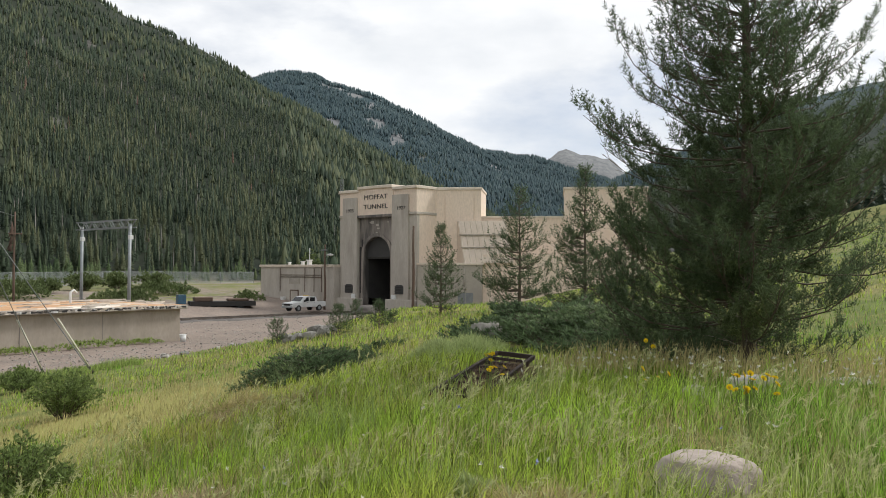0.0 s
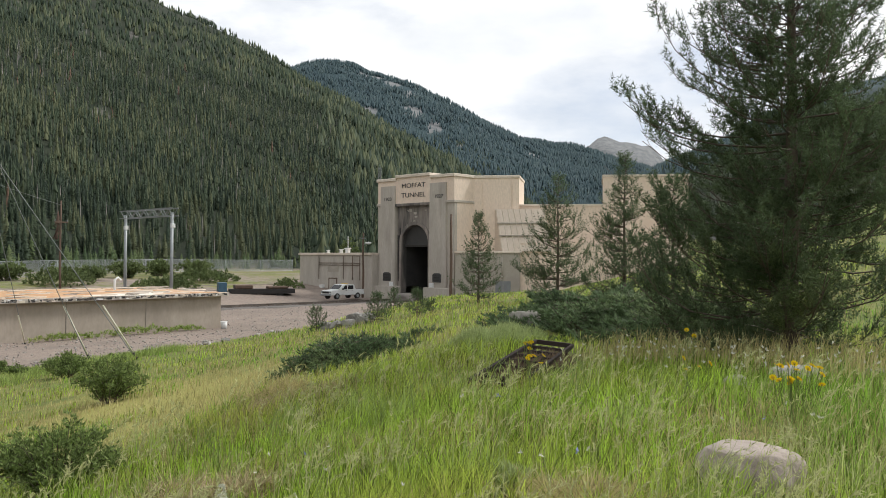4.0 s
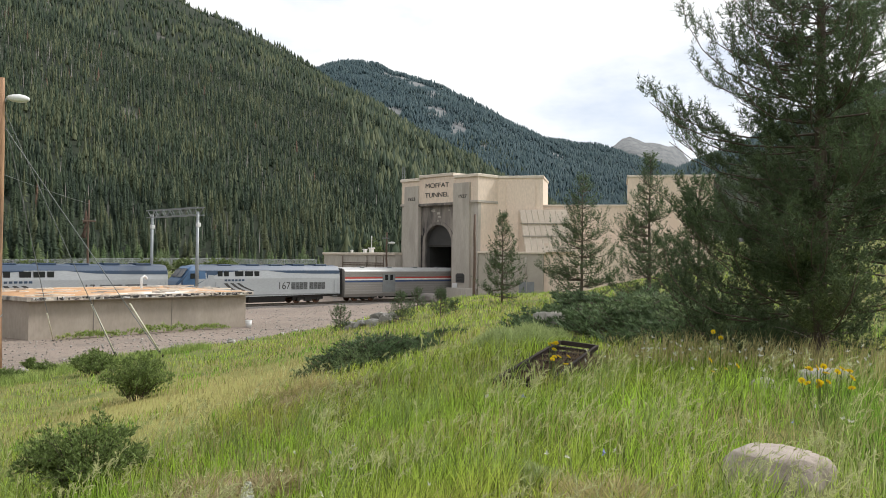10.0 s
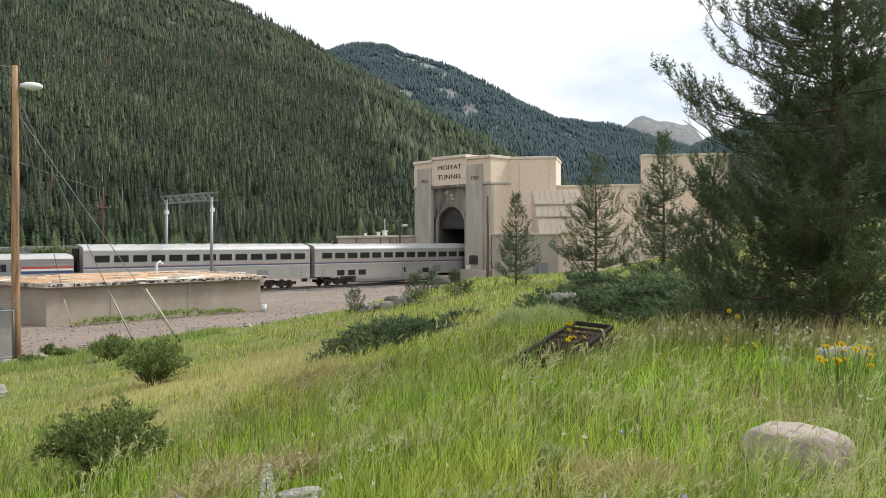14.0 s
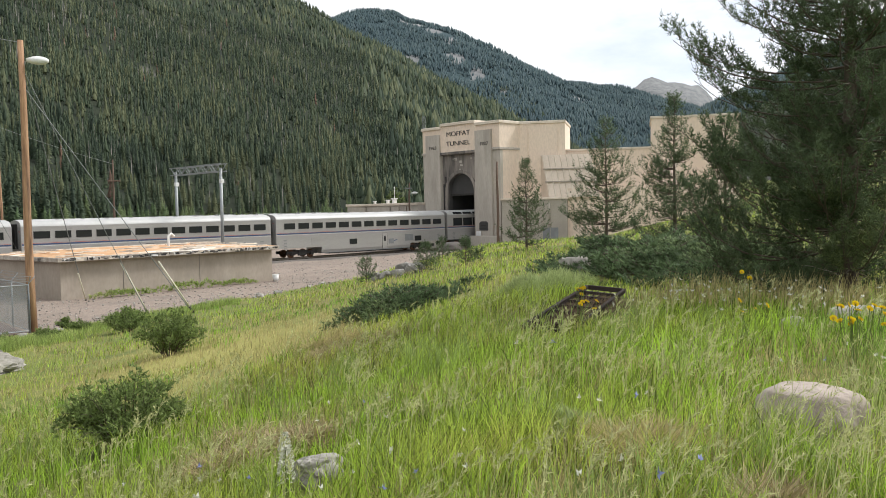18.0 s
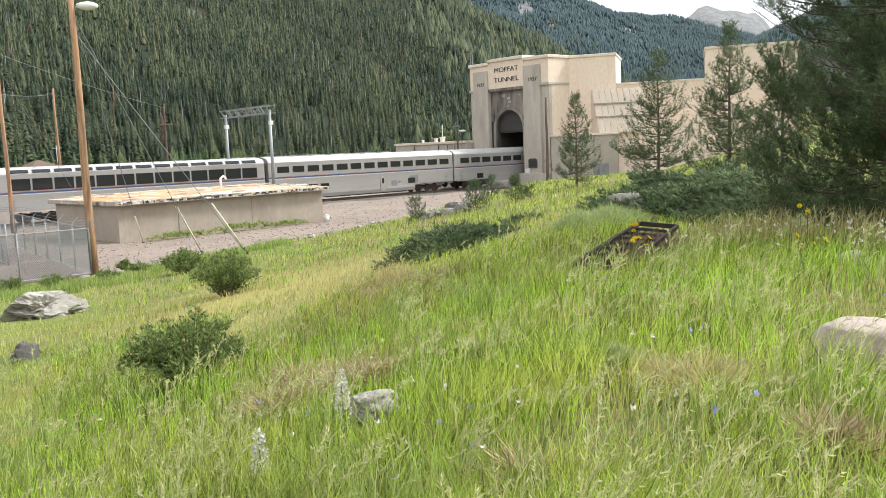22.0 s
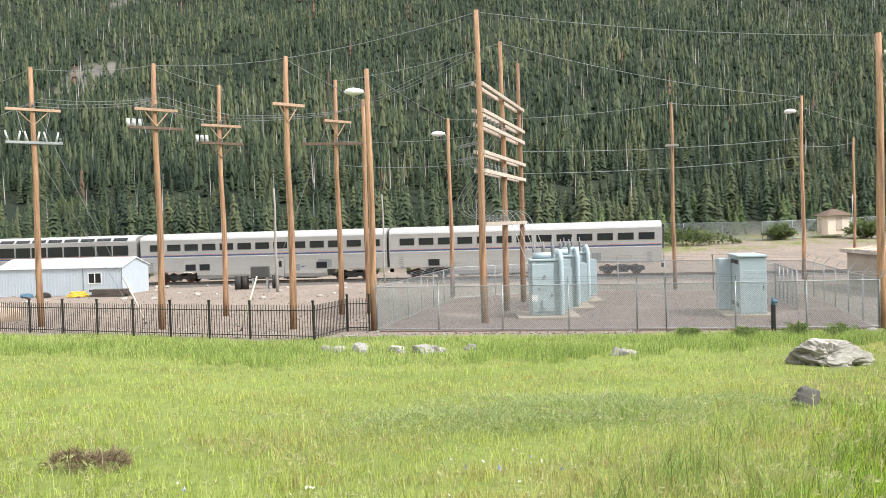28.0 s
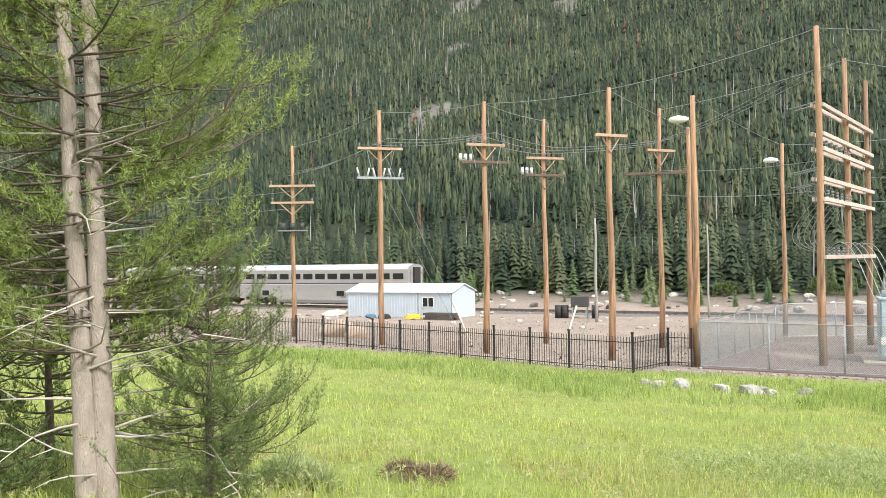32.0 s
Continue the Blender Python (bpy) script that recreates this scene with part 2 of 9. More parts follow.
M["dead"] = mat("bleached_dead_branch", (0.50, 0.45, 0.39), (0.38, 0.34, 0.29), 0.95, 0, 6, 30, 0.4)
# Pine needles in backlit, middle and sunlit copies, the light painted into the colour.
M["needles"] = leaf_mat("backlit_pine_needles", (0.122, 0.168, 0.082), (0.088, 0.128, 0.066), (0.175, 0.217, 0.09), 0.5, 0.9, sub=0.4)
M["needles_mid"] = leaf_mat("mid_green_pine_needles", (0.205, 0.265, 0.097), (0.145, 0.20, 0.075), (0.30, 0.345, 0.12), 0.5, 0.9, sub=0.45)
M["needles_lit"] = leaf_mat("sunlit_pine_needles", (0.36, 0.43, 0.135), (0.26, 0.335, 0.105), (0.48, 0.49, 0.15), 0.5, 0.9, sub=0.5)
M["juniper"] = leaf_mat("juniper_foliage", (0.135, 0.195, 0.092), (0.085, 0.13, 0.062), (0.21, 0.27, 0.125), 0.6, 1.4, sub=0.35)
M["bush"] = leaf_mat("willow_shrub_leaves", (0.23, 0.30, 0.10), (0.16, 0.22, 0.075), (0.33, 0.38, 0.15), 0.55, 1.5, sub=0.45)
M["forest"] = forest_mat("spruce_forest", (0.025, 0.040, 0.026), (0.049, 0.070, 0.039), (0.103, 0.116, 0.060))
M["forest_pale"] = forest_mat("aspen_and_young_fir", (0.075, 0.115, 0.055), (0.10, 0.145, 0.06), (0.15, 0.185, 0.085), 0.25)
M["snag"] = mat("standing_dead_trunks", (0.30, 0.28, 0.26), (0.22, 0.20, 0.185), 0.95, 0, 0.2, 3, island=0.3)
M["petal"] = leaf_mat("yellow_petals", (0.90, 0.70, 0.03), (0.86, 0.60, 0.02), None, 0.1, 1.0, 0.6, 0.45)
M["petal_white"] = mat("cream_white_blossom", (0.75, 0.74, 0.66), (0.66, 0.66, 0.55), 0.7, island=0.15)
# The blue haze of distance is painted into these needles' base colours.
M["forest_hazed"] = forest_mat("hazed_far_forest", (0.036, 0.062, 0.072), (0.046, 0.078, 0.086), (0.062, 0.094, 0.094), 0.05)
M["grass"] = leaf_mat("meadow_grass", (0.32, 0.48, 0.055), (0.46, 0.47, 0.115), (0.18, 0.32, 0.045), 0.75, 0.45, 0.4, 0.5, 0.5)
M["grass_dry"] = leaf_mat("dry_seed_grass", (0.53, 0.46, 0.22), (0.44, 0.39, 0.18), (0.36, 0.35, 0.14), 0.35, 0.5, 0.6, 0.4)
M["sage"] = leaf_mat("grey_green_sage", (0.42, 0.48, 0.22), (0.34, 0.42, 0.17), None, 0.3, 1.0, 0.7, 0.4)
M["red_twig"] = mat("brown_dead_twigs", (0.22, 0.155, 0.10), (0.17, 0.12, 0.08), 0.9, 0, 4, 20, island=0.3)
M["petal_blue"] = mat("pale_blue_petals", (0.3, 0.33, 0.62), (0.25, 0.28, 0.55), 0.6)
M["guard"] = mat("pale_guy_guard", (0.74, 0.70, 0.56), (0.66, 0.62, 0.48), 0.6)
M["grass_pale"] = leaf_mat("pale_meadow_grass", (0.45, 0.535, 0.135), (0.52, 0.53, 0.18), (0.37, 0.475, 0.115), 0.32, 0.3, 0.5, 0.5, 0.5)
M["twig"] = mat("brown_twigs", (0.15, 0.115, 0.09), (0.10, 0.078, 0.06), 0.95, 0, 6, 30, 0.4)
M["shed_roof"] = mat("white_steel_roofing", (0.70, 0.74, 0.78), (0.64, 0.68, 0.72), 0.45, 0.1, 1.0, 12, 0.03)
M["rock_dark"] = mat("dark_basalt_stone", (0.13, 0.12, 0.11), (0.085, 0.08, 0.075), 0.9, 0, 2.4, 20, 0.9, (0.40, 0.38, 0.35), 0.58)
M["rock_tan"] = mat("orange_tan_boulder", (0.47, 0.37, 0.28), (0.38, 0.285, 0.21), 0.9, 0, 1.2, 14, 0.8, (0.55, 0.50, 0.43), 0.55)
M["grass_grey"] = leaf_mat("bluish_tussock_grass", (0.35, 0.44, 0.13), (0.28, 0.38, 0.11), (0.44, 0.48, 0.19), 0.45, 0.6, 0.5, 0.45)
M["seed"] = leaf_mat("pale_seed_heads", (0.58, 0.58, 0.30), (0.50, 0.52, 0.25), None, 0.3, 1.0, 0.6, 0.4)
M["stone_grey"] = mat("mid_grey_stone", (0.31, 0.295, 0.27), (0.23, 0.22, 0.20), 0.9, 0, 2.4, 20, 0.9, (0.12, 0.11, 0.10), 0.55, vary=0.16)
M["dry_stem"] = mat("tan_dry_stems", (0.48, 0.40, 0.22), (0.36, 0.29, 0.155), 0.9, 0, 4, 20, island=0.35)
M["silver_grimy"] = mat("grimy_stainless_side", (0.31, 0.29, 0.275), (0.25, 0.235, 0.22), 0.45, 0.3, 0.5, 14, 0.04, (0.20, 0.185, 0.17), 0.56, stretch=(1, 0.3, 2.2))
M["porcelain"] = mat("pale_grey_porcelain", (0.62, 0.63, 0.63), (0.52, 0.53, 0.53), 0.35, 0, 3, 30)
M["forest_dead"] = forest_mat("rust_brown_needles", (0.095, 0.062, 0.045), (0.13, 0.083, 0.055), (0.16, 0.105, 0.075), 0.1)
M["bush_far"] = leaf_mat("dull_willow_leaves", (0.17, 0.215, 0.085), (0.12, 0.16, 0.065), (0.22, 0.26, 0.11), 0.45, 0.5, sub=0.4)
M["arm_wood"] = mat("weathered_arm_timber", (0.48, 0.325, 0.225), (0.36, 0.23, 0.155), 0.8, 0, 1.5, 24, 0.3, vary=0.15, stretch=(2, 2, 2))

# ---- mesh helpers ----
def box(bm, x0, y0, z0, x1, y1, z1, m=None):
    v = [bm.verts.new(p) for p in ((x0, y0, z0), (x1, y0, z0), (x1, y1, z0), (x0, y1, z0), (x0, y0, z1), (x1, y0, z1), (x1, y1, z1), (x0, y1, z1))]
    for f in ((3, 2, 1, 0), (4, 5, 6, 7), (0, 1, 5, 4), (1, 2, 6, 5), (2, 3, 7, 6), (3, 0, 4, 7)):
        bm.faces.new([v[i] for i in f])
    if m is not None:
        bmesh.ops.transform(bm, matrix=m, verts=v)
    return v


def rod(bm, a, b, r0, r1=None, n=8, caps=True):
    """A tapered round bar from a to b."""
    a, b, r1 = Vector(a), Vector(b), r0 if r1 is None else r1
    q = (b - a).to_track_quat("Z", "Y").to_matrix()
    rings = []
    for p, r in ((a, r0), (b, r1)):
        rings.append([bm.verts.new(p + q @ Vector((math.cos(2 * math.pi * i / n) * r, math.sin(2 * math.pi * i / n) * r, 0))) for i in range(n)])
    for i in range(n):
        f = bm.faces.new((rings[0][i], rings[0][(i + 1) % n], rings[1][(i + 1) % n], rings[1][i]))
        f.smooth = n > 6
    if caps:
        bm.faces.new(rings[0][::-1])
        bm.faces.new(rings[1])
    return rings


def tube(bm, pts, r, n=6, caps=False):
    """One connected round bar through the points; r is a radius or one for each point."""
    pts = [Vector(p) for p in pts]
    rr = list(r) if isinstance(r, (list, tuple)) else [r] * len(pts)
    prev, last, q = None, None, None
    for i, p in enumerate(pts):
        d = (pts[min(i + 1, len(pts) - 1)] - pts[max(i - 1, 0)]).normalized()
        q = d.to_track_quat("Z", "Y") if q is None else last.rotation_difference(d) @ q
        last = d
        ring = [bm.verts.new(p + q @ Vector((math.cos(2 * math.pi * k / n) * rr[i], math.sin(2 * math.pi * k / n) * rr[i], 0))) for k in range(n)]
        if prev:
            for k in range(n):
                f = bm.faces.new((prev[k], prev[(k + 1) % n], ring[(k + 1) % n], ring[k]))
                f.smooth = True
        elif caps:
            bm.faces.new(ring[::-1])
        prev = ring
    if caps:
        bm.faces.new(prev)


def prism(bm, outline, axis, a, b, m=None):
    """Extrudes a closed outline of (u, v) from a to b along axis: x takes (y, z), y takes (x, z), z takes (x, y)."""
    def at(u, v, w):
        return {"x": (w, u, v), "y": (u, w, v), "z": (u, v, w)}[axis]
    r0, r1 = [bm.verts.new(at(u, v, a)) for u, v in outline], [bm.verts.new(at(u, v, b)) for u, v in outline]
    k = len(outline)
    for i in range(k):
        bm.faces.new((r0[i], r0[(i + 1) % k], r1[(i + 1) % k], r1[i]))
    bm.faces.new(r0[::-1])
    bm.faces.new(r1)
    bmesh.ops.recalc_face_normals(bm, faces=bm.faces[:])
    if m is not None:
        bmesh.ops.transform(bm, matrix=m, verts=r0 + r1)


def mesh_of(name, bm, material, smooth=False):
    me = bpy.data.meshes.new(name)
    bm.to_mesh(me)
    bm.free()
    me.materials.append(material)
    if smooth:
        me.polygons.foreach_set("use_smooth", [True] * len(me.polygons))
    return me


def part(name, bm, material, parent, label="", smooth=False, at=None):
    ob = new(name, mesh_of(name, bm, material, smooth) if isinstance(bm, bmesh.types.BMesh) else bm)
    ob.parent = parent
    if at is not None:
        ob.matrix_basis = at
    return tagged(ob, label)


def thing(name, label, category, m=None, group="", kind=""):
    ob = new(name)
    ob.empty_display_size = 0.3
    if m is not None:
        ob.matrix_basis = m
    return tagged(ob, label, category, group, kind)


def solid(name, bm, material, label, category="", group="", kind="", smooth=False, m=None):
    ob = new(name, mesh_of(name, bm, material, smooth))
    if m is not None:
        ob.matrix_basis = m
    return tagged(ob, label, category, group, kind)


def B():
    return bmesh.new()


def boxes(*rows):
    bm = B()
    for r in rows:
        box(bm, *r)
    return bm


def bevelled(bm, w=0.02, seg=1):
    bmesh.ops.bevel(bm, geom=bm.edges[:], offset=w, segments=seg, affect='EDGES', clamp_overlap=True)
    return bm


def raw_mesh(name, verts, faces_flat, sizes, material):
    """A mesh from numpy arrays: vertices, flat loop indices, loops per face."""
    me = bpy.data.meshes.new(name)
    me.vertices.add(len(verts))
    me.vertices.foreach_set("co", np.asarray(verts, np.float32).ravel())
    me.loops.add(len(faces_flat))
    me.loops.foreach_set("vertex_index", np.asarray(faces_flat, np.int32))
    me.polygons.add(len(sizes))
    starts = np.concatenate(([0], np.cumsum(sizes)[:-1])).astype(np.int32)
    me.polygons.foreach_set("loop_start", starts)
    me.update(calc_edges=True)
    me.materials.append(material)
    return me


# ---- the lie of the land ----
TRACK_X, PORTAL_Y = -81.4, 81.0


def fbm(x, y, s, seed=0.0):
    """Cheap smooth relief from crossed sines."""
    v = np.zeros_like(np.asarray(x, float))
    a, k = 1.0, 1.0 / s
    for i in range(5):
        v = v + a * np.sin(x * k * 1.3 + 1.7 * i + seed + 1.3 * np.sin(y * k * 0.9 + i)) * np.cos(y * k * 1.1 - 0.9 * i + seed * 2 + 1.1 * np.sin(x * k * 0.7 + 2 * i))
        a, k = a * 0.5, k * 2.07
    return v / 1.9


def foot_distance(az):
    """How far from the eye the grass bank meets the yard, by bearing."""
    return np.interp(az, [0, 20, 30, 38, 42.4, 47.6, 52.5, 58.4, 62.5, 72, 90, 112, 133, 150, 180], [130, 120, 108, 104, 102, 78.6, 63.7, 53.5, 50.0, 41.5, 38.5, 40.5, 55, 70, 80])


def bearing(x, y):
    return np.degrees(np.arctan2(-x, y))


def crest(y):
    """Height of the near mountain's crest along the valley."""
    return np.interp(y, [-3000, -900, -400, 0, 250, 450, 660, 760, 860, 960, 1150, 1500], [700, 640, 520, 400, 335, 310, 262, 232, 202, 155, 60, 20])


def land(x, y):
    x, y = np.asarray(x, float), np.asarray(y, float)
    r, az = np.hypot(x, y), bearing(x, y)
    side = np.where((az < 0) | (az > 180), 0.0, az)
    e = foot_distance(side)
    p = np.interp(side, [0, 38, 44, 60, 75], [0.28, 0.33, 0.45, 1.25, 1.6])
    s = np.clip(r / e, 0, 1)
    bank = 3.55 * (1 - s) ** p
    back = (az < 0) | (az > 172) | ((az < 25) & (r > 90))
    bank = np.where(back, 3.55, bank)
    blend = np.clip((az - 150) / 22, 0, 1) * (az > 0)
    bank = np.where(az > 150, bank * (1 - blend) + 3.55 * blend, bank)
    # the slope climbs behind and to the east
    east = np.clip((36 - az) / 22.5, 0, 1.5) * (az > -110) + np.where(az <= -110, 1.5, 0)
    rise = 0.125 * np.clip(r - 27, 0, 70) * east
    rise = rise * np.where(az > 150, 0, 1)
    z = bank + rise
    # rough ground on the bank
    z = z + np.clip(1 - s, 0, 0.5) * 0.16 * fbm(x, y, 2.6) * np.clip(r / 6, 0.15, 1)
    z = z + 0.05 * fbm(x, y, 5.0, 2.0) * (s >= 1) * (x > -76) * (1 - back)
    # the terrace and the mountain beyond the railway
    w = -x - 92
    z = z + np.where(w > 0, 2.6 * (1 - np.exp(-np.clip(w, 0, 1e9) / 16.0)) * np.clip((az - 30) / 12, 0, 1), 0)
    foot = np.interp(y, [-400, -40, 20, 60, 100, 200], [125, 122, 132, 160, 185, 210])
    u = np.clip((-x - foot) / (930 - foot), 0, 1.35)
    m = crest(y) * np.where(u < 1, u ** 1.12, 1 - 0.5 * (u - 1))
    m = m * (1 + 0.055 * fbm(x, y, 120.0)) + 4.5 * fbm(x, y, 34.0, 1.0) * np.clip(u * 6, 0, 1)
    # the shoulder falls away towards the head of the valley
    m = m * np.interp(az, [30, 34, 38, 41.3, 43.2, 47, 50, 54, 58], [0.3, 0.4, 0.57, 0.70, 0.80, 0.865, 0.93, 0.965, 1.0])
    z = z + np.where(u > 0, m, 0)
    # far ridges that close the valley
    for bear, dist, h, wide, deep, seed in ((50.8, 2500, 558, 560, 800, 3.0), (45.5, 2450, 437, 520, 700, 5.0), (39.0, 2500, 358, 560, 700, 1.0), (34.5, 2600, 284, 520, 700, 4.0), (26.0, 2700, 275, 600, 600, 8.0),
                                            (32.5, 4300, 612, 430, 520, 6.0), (30.7, 4380, 604, 330, 520, 7.0), (14.0, 1900, 375, 430, 600, 9.0), (0.0, 1900, 420, 600, 600, 2.0)):
        cx, cy = -math.sin(radians(bear)) * dist, math.cos(radians(bear)) * dist
        across = (x - cx) * math.cos(radians(bear)) + (y - cy) * math.sin(radians(bear))
        along = -(x - cx) * math.sin(radians(bear)) + (y - cy) * math.cos(radians(bear))
        q = np.sqrt((across / wide) ** 2 + (along / deep) ** 2)
        z = np.maximum(z, h * (1.02 - 0.5 * np.clip(q, 0, 3) ** 1.25 + 0.035 * fbm(x, y, 95.0, seed) + (0.06 * fbm(x, y, 75.0, seed) if dist > 4000 else 0)) - (1e6 * (q > 3)))
    # the fill over the bore
    bore = np.exp(-((x - TRACK_X) / 13.0) ** 4) * np.clip((y - 97) / 10, 0, 1) * (y < 900)
    z = np.maximum(z, bore * 9.5)
    # the cut for the track bed
    z = z - 0.42 * np.clip((6.0 - np.abs(x - TRACK_X)) / 2.2, 0, 1) * (y < 96) * (y > -260)
    z = np.where((y > 78) & (y < 99) & (x < -72) & (x > -92), np.minimum(z, -0.3), z)
    return z


# pale rock outcrops on the mountainside: x, y, reach
OUTCROPS = [(-375, 172, 6), (-407, 253, 4.5), (-519, 215, 5), (-331, -185, 7), (-411, -226, 8), (-683, 612, 14), (-640, 560, 6), (-700, 400, 7)]
# slides and bare spots on the far ridge: x, y, reach in x and y
FAR_ROCK = [(-1289, 1155, 24, 17), (-1250, 1148, 15, 11), (-1310, 1287, 26, 19), (-1266, 1275, 15, 11), (-1202, 1254, 17, 12), (-1104, 1226, 15, 10), (-1162, 1525, 26, 18), (-1660, 1490, 50, 30), (-1547, 1460, 60, 24), (-1440, 1420, 50, 16)]


def ground_z(x, y):
    return float(land(np.array([x]), np.array([y]))[0])


def make_ground():
    nr, na = 180, 420
    radii = 0.6 * (4750 / 0.6) ** (np.arange(nr) / (nr - 1))
    # the bearings are closer together where the clip looks
    aa = np.interp(np.arange(na), [0, 50, 350, na], [-170, 5, 150, 190])
    rr, az = np.meshgrid(radii, np.radians(aa), indexing="ij")
    x, y = -np.sin(az) * rr, np.cos(az) * rr
    z = land(x, y)
    verts = np.stack([x, y, z], -1).reshape(-1, 3)
    verts = np.vstack([verts, [[0, 0, ground_z(0, 0.0)]]])
    i, j = np.meshgrid(np.arange(nr - 1), np.arange(na), indexing="ij")
    j2 = (j + 1) % na
    quads = np.stack([i * na + j, i * na + j2, (i + 1) * na + j2, (i + 1) * na + j], -1).reshape(-1, 4)[:, ::-1]
    fan = np.array([[len(verts) - 1, (k + 1) % na, k] for k in range(na)])[:, ::-1]
    flat = np.concatenate([quads.ravel(), fan.ravel()])
    sizes = np.concatenate([np.full(len(quads), 4), np.full(len(fan), 3)])
    me = raw_mesh("ground", verts, flat, sizes, M["land"])
    me.polygons.foreach_set("use_smooth", [True] * len(me.polygons))
    vx, vy = verts[:, 0], verts[:, 1]
    r, b = np.hypot(vx, vy), bearing(vx, vy)
    side = np.where((b < 0) | (b > 180), 0.0, b)
    gr = np.clip((foot_distance(side) - r) / 1.5, -1, 1) * 0.5 + 0.5
    gr = np.where((b < 0) | (b > 150) | ((b < 35) & (r > 40)), 1.0, gr)
    terrace = np.clip((-vx - 98 - 7 * fbm(vx, vy, 9.0)) / 8, 0, 1) * (b > 30)
    terrace = terrace * np.clip((vy + 14) / 14, 0.15, 1) * (0.5 + 0.4 * fbm(vx, vy, 6.0))
    gr = np.maximum(gr, terrace)
    # wood: floor with tree shade painted in, plus the dark bank past the track
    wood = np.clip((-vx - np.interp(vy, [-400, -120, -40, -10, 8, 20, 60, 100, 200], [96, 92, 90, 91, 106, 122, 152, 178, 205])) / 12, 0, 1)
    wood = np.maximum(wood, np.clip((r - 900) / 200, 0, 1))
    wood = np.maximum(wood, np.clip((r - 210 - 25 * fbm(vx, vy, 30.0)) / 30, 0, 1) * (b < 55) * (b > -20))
    rock = np.clip(fbm(vx, vy, 60.0, 4.0) - 0.62, 0, 0.2) * 5 * wood * (verts[:, 2] > 60)
    high = np.clip((r - 2600) / 700, 0, 1) * np.clip((verts[:, 2] - 330) / 120, 0, 1)
    rock = np.maximum(rock, high)
    ri = np.clip((verts[:, 2] - (0.80 * crest(vy))) / 40, 0, 1) * np.clip(fbm(vx, vy, 45.0, 7.0) + 0.1, 0, 1) * wood * (r < 1600) * (b > 55) * (b < 70)
    rock = np.maximum(rock, ri)
    # talus fans on the lower slope, low down above the sheds
    for px, py, a, c in ((-240, -147, 7, 14), (-212, -120, 5, 9)):
        rock = np.maximum(rock, np.clip(1.6 - np.hypot((vx - px) / c, (vy - py) / a) + 0.5 * fbm(vx, vy, 9.0), 0, 1))
    for ox, oy, orr in OUTCROPS:
        rock = np.maximum(rock, np.clip(1.7 - np.hypot(vx - ox, vy - oy) / orr + 0.4 * fbm(vx, vy, 8.0), 0, 1))
    for ox, oy, rx, ry in FAR_ROCK:
        rock = np.maximum(rock, np.clip(1.3 - np.hypot((vx - ox) / rx, (vy - oy) / ry) + 0.7 * fbm(vx, vy, 28.0), 0, 1))
    pale = np.clip((b - np.interp(r, [4, 10, 30], [92, 78, 68])) / 14, 0, 1) * (r < 60) * np.clip((172 - b) / 20, 0, 1)
    straw = np.exp(-((b - 61) / 11) ** 2) * np.exp(-((r - 20) / 10) ** 2)
    # far weights the haze-tinted ridge colour, which grows with distance
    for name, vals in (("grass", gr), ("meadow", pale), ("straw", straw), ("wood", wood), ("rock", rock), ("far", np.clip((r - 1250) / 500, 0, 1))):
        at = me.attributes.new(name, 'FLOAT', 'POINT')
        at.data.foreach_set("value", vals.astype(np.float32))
    return tagged(new("ground", me), "grassy bank, gravel yard and forested valley sides", "ground", kind="structure")


